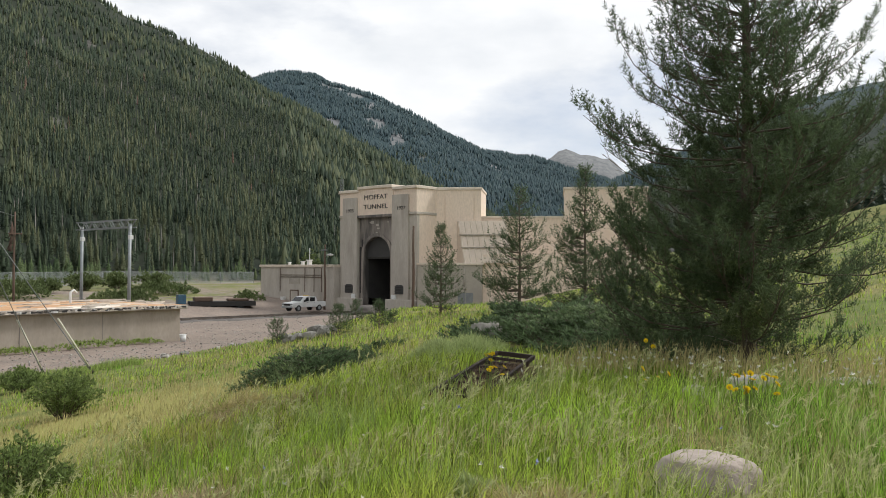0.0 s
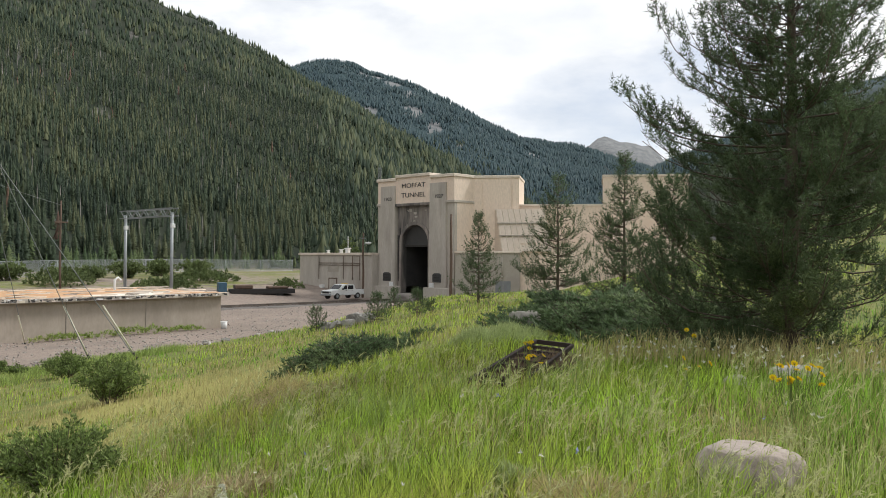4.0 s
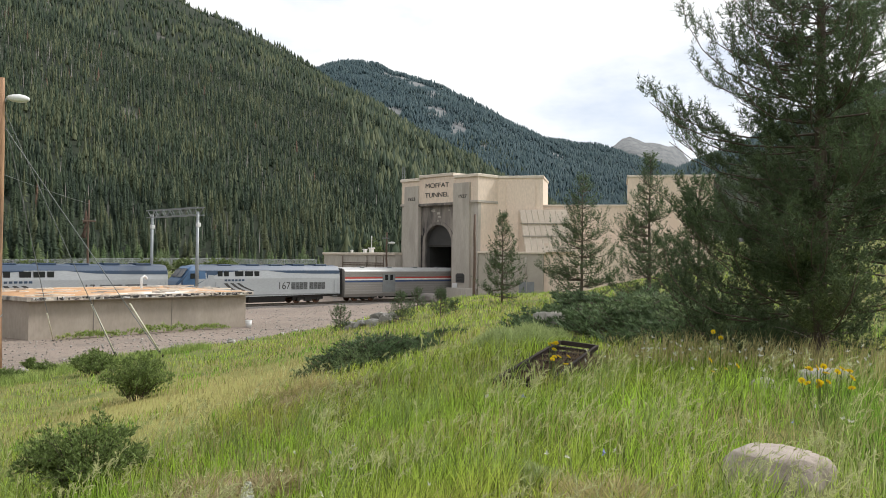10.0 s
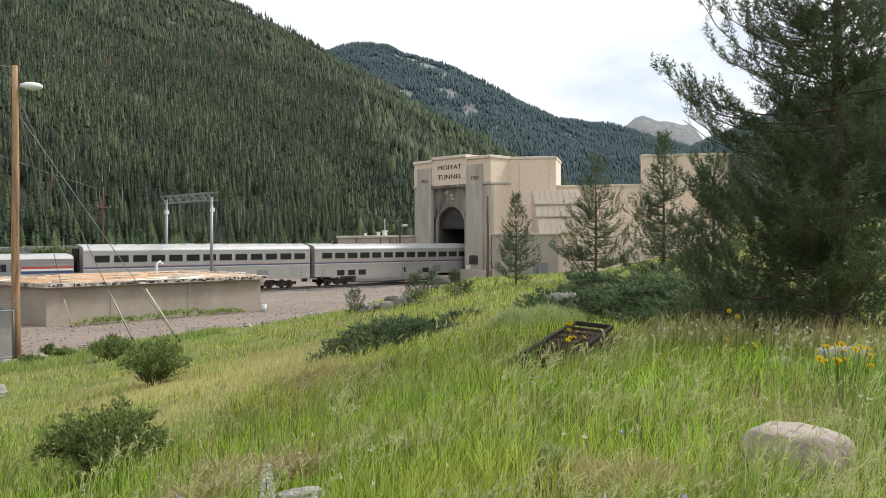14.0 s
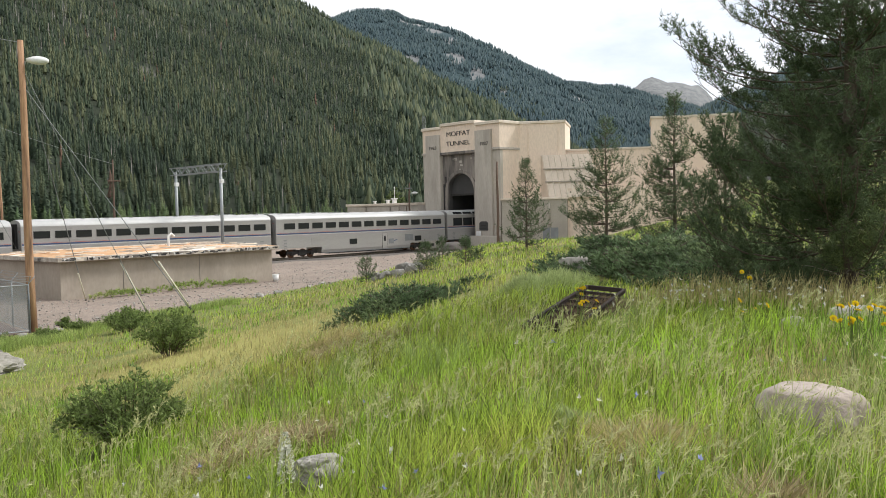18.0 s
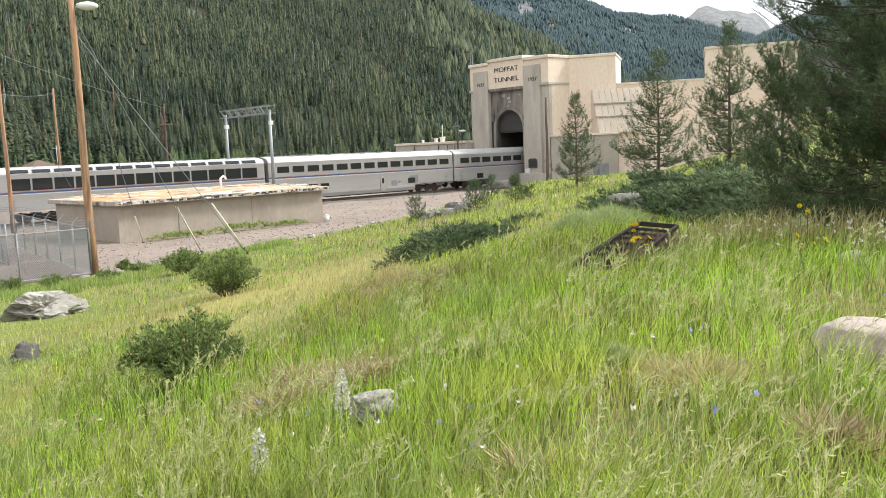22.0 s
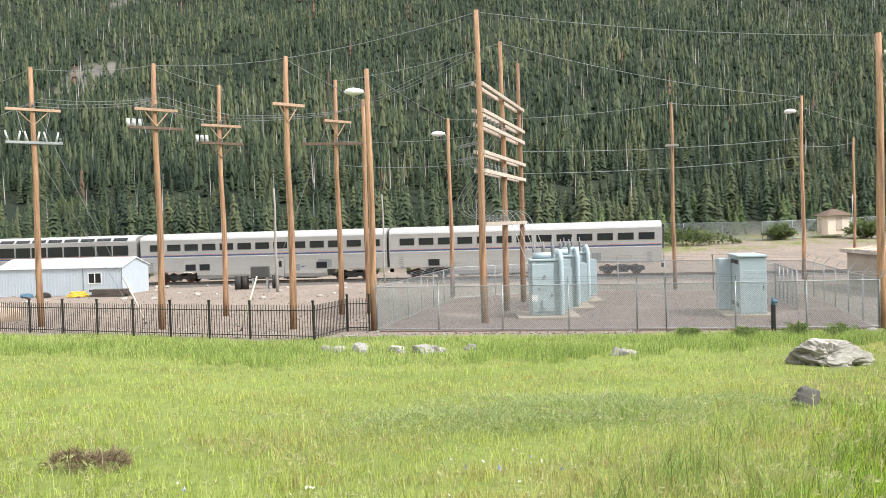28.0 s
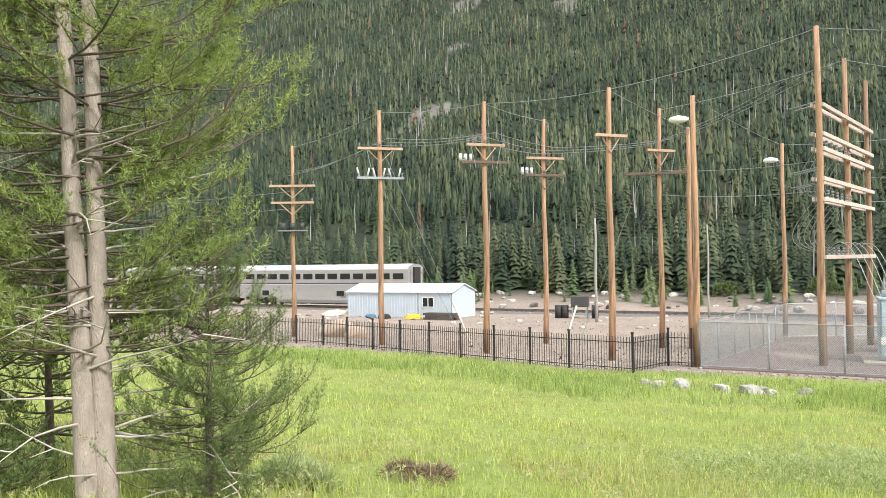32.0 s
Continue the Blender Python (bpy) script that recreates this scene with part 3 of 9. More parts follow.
def land_material():
    m = bpy.data.materials.new("land")
    m.use_nodes = True
    n, l = m.node_tree.nodes, m.node_tree.links
    b = n["Principled BSDF"]
    b.inputs["Roughness"].default_value = 0.95
    b.inputs["Specular IOR Level"].default_value = 0.2
    pos = n.new("ShaderNodeNewGeometry").outputs["Position"]
    def nz(s, d=5, rough=0.6):
        x = n.new("ShaderNodeTexNoise")
        x.inputs["Scale"].default_value, x.inputs["Detail"].default_value, x.inputs["Roughness"].default_value = s, d, rough
        l.new(pos, x.inputs["Vector"])
        return x.outputs["Fac"]
    def ranged(v, lo, hi):
        r = n.new("ShaderNodeMapRange")
        r.inputs["From Min"].default_value, r.inputs["From Max"].default_value = lo, hi
        l.new(v, r.inputs["Value"])
        return r.outputs["Result"]
    def mixc(f, a, c):
        x = n.new("ShaderNodeMixRGB")
        l.new(f, x.inputs["Fac"])
        for k, v in (("Color1", a), ("Color2", c)):
            if isinstance(v, tuple):
                x.inputs[k].default_value = (*v, 1)
            else:
                l.new(v, x.inputs[k])
        return x.outputs["Color"]
    def attr(name):
        a = n.new("ShaderNodeAttribute")
        a.attribute_name = name
        return a.outputs["Fac"]
    def add(a, c):
        x = n.new("ShaderNodeMath")
        x.operation = 'ADD'
        l.new(a, x.inputs[0])
        l.new(c, x.inputs[1])
        return x.outputs[0]
    grass = mixc(ranged(nz(0.16), 0.38, 0.62), (0.155, 0.195, 0.045), (0.235, 0.215, 0.075))
    # Darker mottling puts the shade between the blades into the ground colour.
    grass = mixc(ranged(nz(0.7), 0.45, 0.7), grass, (0.09, 0.12, 0.03))
    grass = mixc(ranged(nz(7.0, 6), 0.4, 0.8), grass, (0.06, 0.072, 0.025))
    meadow = mixc(ranged(nz(0.4), 0.4, 0.65), (0.205, 0.245, 0.066), (0.15, 0.19, 0.048))
    meadow = mixc(ranged(nz(5.0, 6), 0.45, 0.85), meadow, (0.09, 0.115, 0.034))
    grass = mixc(attr("meadow"), grass, meadow)
    grass = mixc(ranged(add(attr("straw"), nz(0.8)), 0.75, 1.35), grass, (0.265, 0.25, 0.078))
    gravel = mixc(ranged(nz(0.12), 0.35, 0.65), (0.268, 0.211, 0.174), (0.203, 0.16, 0.132))
    gravel = mixc(ranged(nz(2.5, 8, 0.75), 0.42, 0.7), gravel, (0.325, 0.275, 0.232))
    gravel = mixc(ranged(nz(5.0, 4, 0.8), 0.5, 0.66), gravel, (0.13, 0.11, 0.095))
    gravel = mixc(ranged(nz(0.35, 6, 0.7), 0.52, 0.62), gravel, (0.20, 0.165, 0.14))
    col = mixc(ranged(add(attr("grass"), nz(0.9)), 0.85, 1.15), gravel, grass)
    # The shade between the trees is painted into this near-black forest floor.
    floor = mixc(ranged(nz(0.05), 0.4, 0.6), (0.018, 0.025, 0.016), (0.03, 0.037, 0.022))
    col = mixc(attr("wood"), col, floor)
    stone = mixc(ranged(nz(0.08, 8, 0.75), 0.4, 0.62), (0.15, 0.14, 0.125), (0.08, 0.076, 0.068))
    col = mixc(ranged(add(attr("rock"), nz(0.06, 6, 0.7)), 0.85, 1.1), col, stone)
    # Distance haze is painted into the ridge's base colour as blue-green.
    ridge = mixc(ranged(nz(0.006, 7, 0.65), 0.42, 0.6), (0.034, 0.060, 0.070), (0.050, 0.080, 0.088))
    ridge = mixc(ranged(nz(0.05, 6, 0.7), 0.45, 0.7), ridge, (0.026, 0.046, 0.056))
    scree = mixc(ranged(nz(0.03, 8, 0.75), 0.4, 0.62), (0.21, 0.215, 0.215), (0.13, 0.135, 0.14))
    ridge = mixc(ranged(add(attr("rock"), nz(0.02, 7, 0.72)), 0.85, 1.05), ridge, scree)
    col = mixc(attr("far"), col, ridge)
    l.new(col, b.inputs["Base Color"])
    bp = n.new("ShaderNodeBump")
    bp.inputs["Strength"].default_value, bp.inputs["Distance"].default_value = 0.6, 0.06
    l.new(nz(6.0, 6, 0.7), bp.inputs["Height"])
    l.new(bp.outputs["Normal"], b.inputs["Normal"])
    return m


M["land"] = land_material()
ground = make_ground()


# ---- the forest ----
def conifer_mesh(tiers, per, wide=0.17, seed=0):
    """A unit-high spruce: ragged skirts of boughs stacked on one axis, as arrays of vertices and triangles."""
    rs = np.random.RandomState(seed)
    vs, ts = [], []
    for k in range(tiers):
        f = 0.05 + 0.93 * (k / tiers) ** 0.92
        top = min(1.0, f + 1.75 / tiers * (1 - 0.3 * f)) if k < tiers - 1 else 1.0
        apex = len(vs)
        vs.append((0.0, 0.0, top))
        r = wide * (1 - f) ** 0.8 * rs.uniform(0.85, 1.12) + 0.004
        a0, n = rs.uniform(0, 6.283), (per if f < 0.7 else max(3, per - 1)) * 2
        for q in range(n):
            a = a0 + 2 * math.pi * (q + rs.uniform(-0.25, 0.25)) / n
            out = r * (rs.uniform(0.7, 1.3) if q % 2 == 0 else rs.uniform(0.35, 0.6))
            vs.append((math.cos(a) * out, math.sin(a) * out, f + (rs.uniform(-0.6, 0.3) if q % 2 == 0 else rs.uniform(0.1, 0.5)) / tiers))
        for q in range(n):
            ts.append((apex, apex + 1 + q, apex + 1 + (q + 1) % n))
    return np.array(vs), np.array(ts)


def scatter(name, kinds, px, py, heights, material, label, seed, widths=(0.8, 1.25), sink=0.3):
    """Joins many trees, each turned and scaled, into one mesh; every tree has a tone of its own."""
    rs = np.random.RandomState(seed)
    pz = land(px, py) - sink
    V, F, T, off = [], [], [], 0
    pick = rs.randint(0, len(kinds), len(px))
    for k, (vs, ts) in enumerate(kinds):
        idx = np.where(pick == k)[0]
        turn = rs.uniform(0, 6.28, len(idx))
        c, s = np.cos(turn), np.sin(turn)
        h = heights[idx]
        w = h * rs.uniform(*widths, len(idx))
        lx, ly = rs.normal(0, 0.02, len(idx)), rs.normal(0, 0.02, len(idx))
        x = (vs[None, :, 0] * c[:, None] - vs[None, :, 1] * s[:, None]) * w[:, None] + px[idx, None] + vs[None, :, 2] * (lx * h)[:, None]
        y = (vs[None, :, 0] * s[:, None] + vs[None, :, 1] * c[:, None]) * w[:, None] + py[idx, None] + vs[None, :, 2] * (ly * h)[:, None]
        z = vs[None, :, 2] * h[:, None] + pz[idx, None]
        V.append(np.stack([x, y, z], -1).reshape(-1, 3))
        F.append((ts[None] + (np.arange(len(idx)) * len(vs))[:, None, None]).reshape(-1, 3) + off)
        T.append(np.repeat(rs.uniform(0, 1, len(idx)), len(vs)))
        off += len(idx) * len(vs)
    V, F = np.vstack(V), np.vstack(F)
    me = raw_mesh(name, V, F.ravel(), np.full(len(F), 3), material)
    me.attributes.new("tone", 'FLOAT', 'POINT').data.foreach_set("value", np.concatenate(T).astype(np.float32))
    return tagged(new(name, me), label, "forest", kind="stuff")


def forest_edge(y):
    return np.interp(y, [-400, -120, -50, -15, 8, 20, 60, 100, 200], [112, 102, 98, 99, 118, 136, 160, 183, 210])


def make_forest():
    rs = np.random.RandomState(4)
    def slope(count, d0, d1, y0, y1, power=1.0):
        y = rs.uniform(y0, y1, count)
        x = -(forest_edge(y) + d0 + (d1 - d0) * rs.uniform(0, 1, count) ** power)
        return x, y
    def seen(x, y, lo=38, hi=152):
        b = bearing(x, y)
        return (b > lo) & (b < hi)
    def bare(x, y):
        t = np.minimum(np.hypot((x + 240) / 14, (y + 147) / 7), np.hypot((x + 212) / 9, (y + 120) / 5)) < 1.05 + 0.35 * fbm(x, y, 9.0)
        for ox, oy, orr in OUTCROPS:
            t = t | (np.hypot(x - ox, y - oy) < orr)
        top = (land(x, y) > 0.84 * crest(y)) & (bearing(x, y) > 56) & (bearing(x, y) < 66) & (fbm(x, y, 45.0, 7.0) > -0.05)
        return t | top | (fbm(x, y, 60.0, 4.0) > 0.72)
    near = [conifer_mesh(15, 4, 0.16, s) for s in range(9)]
    mid = [conifer_mesh(4, 3, 0.15, s + 9) for s in range(9)]
    small = [conifer_mesh(3, 3, 0.15, s + 40) for s in range(9)]
    far = [conifer_mesh(1, 3, 0.2, s + 20) for s in range(8)]
    x, y = slope(3400, 8, 75, -210, 230, 1.2)
    k = seen(x, y) & ~bare(x, y)
    x, y = x[k], y[k]
    scatter("conifer_forest", near, x, y, 3.6 + 5.0 * rs.uniform(0, 1, len(x)) ** 1.5, M["forest"], "dark green spruce and fir at the foot of the mountain", 1, (0.8, 1.35))
    # a close row of tall dark spruces along the foot
    x, y = slope(520, 1, 16, -170, 70)
    scatter("conifer_forest", near, x, y, 4.5 + 5.5 * rs.uniform(0, 1, len(x)) ** 1.2, M["forest"], "tall dark spruces along the edge of the forest", 11, (0.85, 1.3))
    x, y = slope(60000, 52, 350, -540, 600, 1.3)
    k = seen(x, y) & ~(bare(x, y) & (rs.uniform(0, 1, len(x)) < 0.7))
    x, y = x[k], y[k]
    scatter("conifer_forest", small, x, y, 3.4 + 4.4 * rs.uniform(0, 1, len(x)) ** 1.5, M["forest"], "dense dark spruce forest on the mountainside", 2, (0.75, 1.15))
    x, y = slope(52000, 320, 960, -1300, 1250, 1.2)
    k = seen(x, y, 40) & ~(bare(x, y) & (rs.uniform(0, 1, len(x)) < 0.85))
    x, y = x[k], y[k]
    scatter("conifer_forest", far, x, y, rs.uniform(5, 9, len(x)), M["forest"], "spruce forest high on the mountainside", 3, (0.95, 1.4))
    # pale young firs and aspens along the edge
    x, y = slope(760, -9, 9, -300, 200)
    k = seen(x, y)
    x, y = x[k], y[k]
    scatter("young_trees", near, x, y, 1.4 + 4.0 * rs.uniform(0, 1, len(x)) ** 1.5, M["forest_pale"], "pale green young firs and willows along the forest edge", 4, (1.2, 1.9))
    x, y = slope(130, 20, 330, -400, 300)
    k = seen(x, y)
    scatter("dead_conifers", mid, x[k], y[k], rs.uniform(5, 8, k.sum()), M["forest_dead"], "few rust-brown dead spruces in the forest", 14)
    # standing dead trunks
    rsn = np.random.RandomState(8)
    sv, st = [], []
    for i in range(3):
        a = 2.094 * i
        sv += [(math.cos(a) * 0.02, math.sin(a) * 0.02, 0)]
    sv += [(0, 0, 1)]
    stick = (np.array(sv), np.array([(0, 1, 3), (1, 2, 3), (2, 0, 3)]))
    x, y = slope(5200, 10, 420, -560, 500)
    k = seen(x, y) & (fbm(x, y, 70.0, 2.0) > -0.1)
    x, y = x[k], y[k]
    scatter("dead_trees", [stick], x, y, rsn.uniform(4.5, 8.5, len(x)), M["snag"], "bleached dead trunks among the spruces", 5)
    # the far ridges, their trees tinted with painted haze
    b, d = np.radians(rs.uniform(18, 56, 30000)), rs.uniform(1300, 2450, 30000)
    x, y = -np.sin(b) * d, np.cos(b) * d
    k = land(x, y) > 40
    for ox, oy, rx, ry in FAR_ROCK:
        k &= np.hypot((x - ox) / rx, (y - oy) / ry) > 1.0 + 0.3 * fbm(x, y, 28.0)
    x, y = x[k], y[k]
    scatter("conifer_forest", far, x, y, rs.uniform(9, 15, len(x)), M["forest_hazed"], "forest on the far ridge across the valley", 6, (1.1, 1.7))
    # the slopes behind the portal and the fan house
    b, d = np.radians(rs.uniform(2, 52, 6000)), 190 * (1500 / 190) ** rs.uniform(0, 1, 6000)
    x, y = -np.sin(b) * d, np.cos(b) * d
    k = (np.abs(x - TRACK_X) > 9) | (y > 130)
    x, y, d = x[k], y[k], d[k]
    k = d < 480
    b2, d2 = np.radians(rs.uniform(28, 50, 5000)), rs.uniform(380, 1350, 5000)
    scatter("conifer_forest", far, -np.sin(b2) * d2, np.cos(b2) * d2, rs.uniform(7, 12, 5000), M["forest"], "dense spruces across the valley floor", 9, (1.2, 1.8))
    b2, d2 = np.radians(rs.uniform(2, 24, 160)), rs.uniform(105, 200, 160)
    scatter("conifer_forest", near, -np.sin(b2) * d2, np.cos(b2) * d2, rs.uniform(6, 11, 160), M["forest"], "spruces at the head of the grassy slope", 10)
    scatter("conifer_forest", mid, x[k], y[k], rs.uniform(7, 12, k.sum()), M["forest"], "spruces on the slope behind the fan house", 7)
    scatter("conifer_forest", far, x[~k], y[~k], rs.uniform(8, 13, (~k).sum()), M["forest"], "spruces farther up the valley", 8, (1.2, 1.8))


make_forest()

# ---- railway ----
def make_track(name, x, y0, y1, label):
    tr = thing(name, label, "railway track", pose(x, 0, 0), kind="structure")
    bm = B()
    prism(bm, [(-3.6, -0.46), (3.6, -0.46), (2.1, -0.17), (-2.1, -0.17)], "y", y0, y1)
    part("ballast", bm, M["ballast"], tr, "grey-brown ballast bed")
    n = int((y1 - y0) / 0.55)
    bm = B()
    for i in range(n):
        y = y0 + 0.3 + i * 0.55
        box(bm, -1.3, y - 0.11, -0.22, 1.3, y + 0.11, -0.145 + 0.01 * (i % 3))
    tagged(part("ties", bm, M["tie"], tr, "dark creosoted wooden ties"), kind="stuff")
    for s in (-0.755, 0.755):
        bm = B()
        prism(bm, [(s - 0.07, -0.16), (s + 0.07, -0.16), (s + 0.07, -0.14), (s + 0.012, -0.12), (s + 0.012, -0.05), (s + 0.037, -0.04), (s + 0.037, 0.0), (s - 0.037, 0.0), (s - 0.037, -0.04), (s - 0.012, -0.05), (s - 0.012, -0.12), (s - 0.07, -0.14)], "y", y0, y1)
        part("rail", bm, M["steel"], tr, "worn steel rail")


make_track("track", TRACK_X, -230, 430, "single railway track on grey ballast leaving the tunnel")


def truck(car, y, axles=2, base=2.6, r=0.457):
    bm = B()
    half = base / 2 * (axles - 1) / 1 if axles == 2 else base
    for s in (-1, 1):
        box(bm, s * 1.02 - 0.09, -half - 0.75, 0.42, s * 1.02 + 0.09, half + 0.75, 0.74)
        box(bm, s * 1.05 - 0.12, -0.5, 0.25, s * 1.05 + 0.12, 0.5, 0.85)
        for k in range(axles):
            a = -half + k * 2 * half / (axles - 1)
            box(bm, s * 1.08 - 0.13, a - 0.2, 0.3, s * 1.08 + 0.13, a + 0.2, 0.66)
    box(bm, -0.9, -0.45, 0.45, 0.9, 0.45, 0.8)
    t = part("truck", bm, M["dark"], car, "black running gear", at=pose(0, y, 0))
    for k in range(axles):
        a = -half + k * 2 * half / (axles - 1)
        bm = B()
        for s in (-1, 1):
            rod(bm, (s * 0.68, 0, 0), (s * 0.82, 0, 0), r, r, 20)
            rod(bm, (s * 0.82, 0, 0), (s * 0.86, 0, 0), r * 0.55, r * 0.5, 12)
        rod(bm, (-0.68, 0, 0), (0.68, 0, 0), 0.08, 0.08, 8)
        part("wheelset", bm, M["rust"], t, "steel wheels on an axle", at=pose(0, a, r))


def car_outline(w, z0, z1, shoulder, crown, taper=True):
    """Half-width w, floor z0, roof z1: the closed cross-section of a coach body."""
    pts = [(w * 0.93, z0), (w, z0 + 0.35), (w, z1 - shoulder)] if taper else [(w, z0), (w, z1 - shoulder)]
    for k in range(1, 6):
        a = math.pi / 2 * k / 5
        pts.append((w - crown * (1 - math.cos(a)) * 1.0, z1 - shoulder + (shoulder - 0.10) * math.sin(a)))
    pts.append((0, z1))
    return pts + [(-x, z) for x, z in pts[-2::-1]]


def roof_cap(bm, w, z1, shoulder, crown, y0, y1, lift=0.012):
    o = [p for p in car_outline(w, 0.5, z1, shoulder, crown) if p[1] >= z1 - shoulder - 0.02]
    r0, r1 = [bm.verts.new((x * 1.004, y0, z + lift)) for x, z in o], [bm.verts.new((x * 1.004, y1, z + lift)) for x, z in o]
    for i in range(len(o) - 1):
        f = bm.faces.new((r0[i], r1[i], r1[i + 1], r0[i + 1]))
        f.smooth = True


def pane_mesh(ly, lz):
    bm = B()
    box(bm, -0.02, -ly / 2, -lz / 2, 0.02, ly / 2, lz / 2)
    return mesh_of("window", bevelled(bm, 0.015), M["glass"])


def frame_mesh(ly, lz):
    bm = B()
    for s in (-1, 1):
        box(bm, -0.02, -ly / 2 - 0.05, s * (lz / 2 + 0.025) - 0.025, 0.03, ly / 2 + 0.05, s * (lz / 2 + 0.025) + 0.025)
        box(bm, -0.02, s * (ly / 2 + 0.025) - 0.025, -lz / 2, 0.03, s * (ly / 2 + 0.025) + 0.025, lz / 2)
    return mesh_of("frame", bm, M["rubber"])


CAR_W, CAR_Z0, CAR_Z1 = 1.55, 0.42, 4.93
RIB = mesh_of("roof_rib", boxes((-1.0, -0.03, -0.02, 1.0, 0.03, 0.03)), M["silver_roof"])
PANES = {}


def pane(car, y, z, ly, lz, w=CAR_W, sides=(1, -1), label=""):
    key = (ly, lz)
    if key not in PANES:
        PANES[key] = (pane_mesh(ly, lz), frame_mesh(ly, lz))
    for s in sides:
        p = part("window", PANES[key][0], None, car, label, at=pose(s * (w - 0.002), y, z, 0, 0, 0 if s > 0 else 180))
        part("frame", PANES[key][1], None, p)


def door(car, y, z0, z1, w=CAR_W, wide=0.75, sides=(1, -1)):
    for s in sides:
        bm = B()
        box(bm, 0, y - wide / 2, z0, 0.025, y + wide / 2, z1)
        d = part("door", bm, M["silver"], car, "plain stainless side door", at=pose(s * w - (0.0 if s > 0 else 0), 0, 0) if s > 0 else pose(-w, 0, 0, 0, 0, 0) @ Matrix.Scale(-1, 4, (1, 0, 0)))
        bm = B()
        box(bm, 0.012, y - 0.14, z1 - 0.95, 0.034, y + 0.14, z1 - 0.35)
        part("door_window", bm, M["glass"], d)
        bm = B()
        for q in (-1, 1):
            box(bm, 0.002, y + q * (wide / 2 + 0.02) - 0.015, z0, 0.012, y + q * (wide / 2 + 0.02) + 0.015, z1)
        box(bm, 0.002, y - wide / 2, z1, 0.012, y + wide / 2, z1 + 0.03)
        part("seal", bm, M["rubber"], d)


def coach(label, half=12.72, lounge=False, lower=(), doors=(0.5,), upper=None):
    """A bilevel stainless coach; y runs along it, the moving end is at -y."""
    car = thing("bilevel_coach", label, "train car", group="coaches of the train")
    sh, cr = 0.62, 0.95
    bm = B()
    prism(bm, car_outline(CAR_W, 1.12, CAR_Z1, sh, cr, False), "y", -half, half)
    part("body", bm, M["silver"], car, "fluted stainless body")
    bm = B()
    prism(bm, [(CAR_W * 0.93, CAR_Z0), (CAR_W, CAR_Z0 + 0.35), (CAR_W, 1.12), (-CAR_W, 1.12), (-CAR_W, CAR_Z0 + 0.35), (-CAR_W * 0.93, CAR_Z0)], "y", -half + 6.0, half - 6.0)
    part("lower_body", bm, M["silver"], car, "stainless lower deck between the trucks")
    bm = B()
    roof_cap(bm, CAR_W, CAR_Z1, sh, cr, -half + 0.02, half - 0.02)
    part("roof", bm, M["silver_roof"], car, "pale weathered roof")
    for k in range(11):
        y = -half + 1.2 + k * (2 * half - 2.4) / 10
        part("roof_rib", RIB, None, car, at=pose(0, y, CAR_Z1))
    for s in (-1, 1):
        for z, h, mt, nm in ((2.66, 0.12, "stripe_blue", "stripe"), (2.81, 0.025, "stripe_red", "pinstripe"), (2.57, 0.03, "white", "pinstripe")):
            bm = B()
            box(bm, s * CAR_W - 0.004, -half + 0.05, z, s * CAR_W + 0.005, half - 0.05, z + h)
            part(nm, bm, M[mt], car)
        bm = B()
        for z in [0.95 + 0.07 * k for k in range(0)] + [2.2, 2.3, 2.4, 2.5, 3.05, 4.05, 4.2]:
            box(bm, s * CAR_W - 0.004, -half + 0.03, z, s * CAR_W + 0.008, half - 0.03, z + 0.025)
        part("corrugation", bm, M["silver"], car)
        bm = B()
        box(bm, s * CAR_W * 0.93 - 0.02, -half + 6.05, 0.40, s * CAR_W * 0.93 + 0.02, half - 6.05, 0.5)
        part("sill", bm, M["galv_dull"], car)
    if lounge:
        for k in range(13):
            y = -half + 1.9 + k * 1.82
            pane(car, y, 3.42, 1.55, 0.92, label="tall lounge window")
        for s in (-1, 1):
            for k in range(13):
                y = -half + 1.9 + k * 1.82
                bm = B()
                box(bm, -0.02, y - 0.75, -0.17, 0.03, y + 0.75, 0.17)
                part("roof_window", bm, M["glass"], car, "curved upper lounge window", at=pose(s * 1.455, 0, 4.56, 0, -46 * s, 0))
    else:
        ys = upper or [-half + 1.75 + k * 1.86 for k in range(13)]
        for y in ys:
            pane(car, y, 3.56, 1.32, 0.55)
    for y in lower:
        pane(car, y, 1.55, 0.98, 0.52)
    for y in doors:
        door(car, y, 0.55, 2.35)
    for e in (-1, 1):
        y = e * half
        bm = B()
        box(bm, -0.62, min(y, y + e * 0.24), 2.35, 0.62, max(y, y + e * 0.24), 4.55)
        part("vestibule_bellows", bm, M["rubber"], car, "black rubber diaphragm")
        bm = B()
        box(bm, -0.12, min(y, y + e * 0.3), 0.6, 0.12, max(y, y + e * 0.3), 0.95)
        part("coupler", bm, M["dark"], car)
        for q in (-1, 1):
            bm = B()
            for z in (1.3, 4.2):
                rod(bm, (q * 1.25, y, z), (q * 1.25, y + e * 0.1, z), 0.02, 0.02, 6)
            rod(bm, (q * 1.25, y + e * 0.1, 1.2), (q * 1.25, y + e * 0.1, 4.3), 0.022, 0.022, 6)
            part("grab_rail", bm, M["galv_dull"], car)
            bm = B()
            rod(bm, (q * 1.1, y, 3.9), (q * 1.1, y + e * 0.06, 3.9), 0.09, 0.08, 10)
            part("marker_lamp", bm, M["stripe_red"], car, "red marker lamp")
        for s in (-1, 1):
            bm = B()
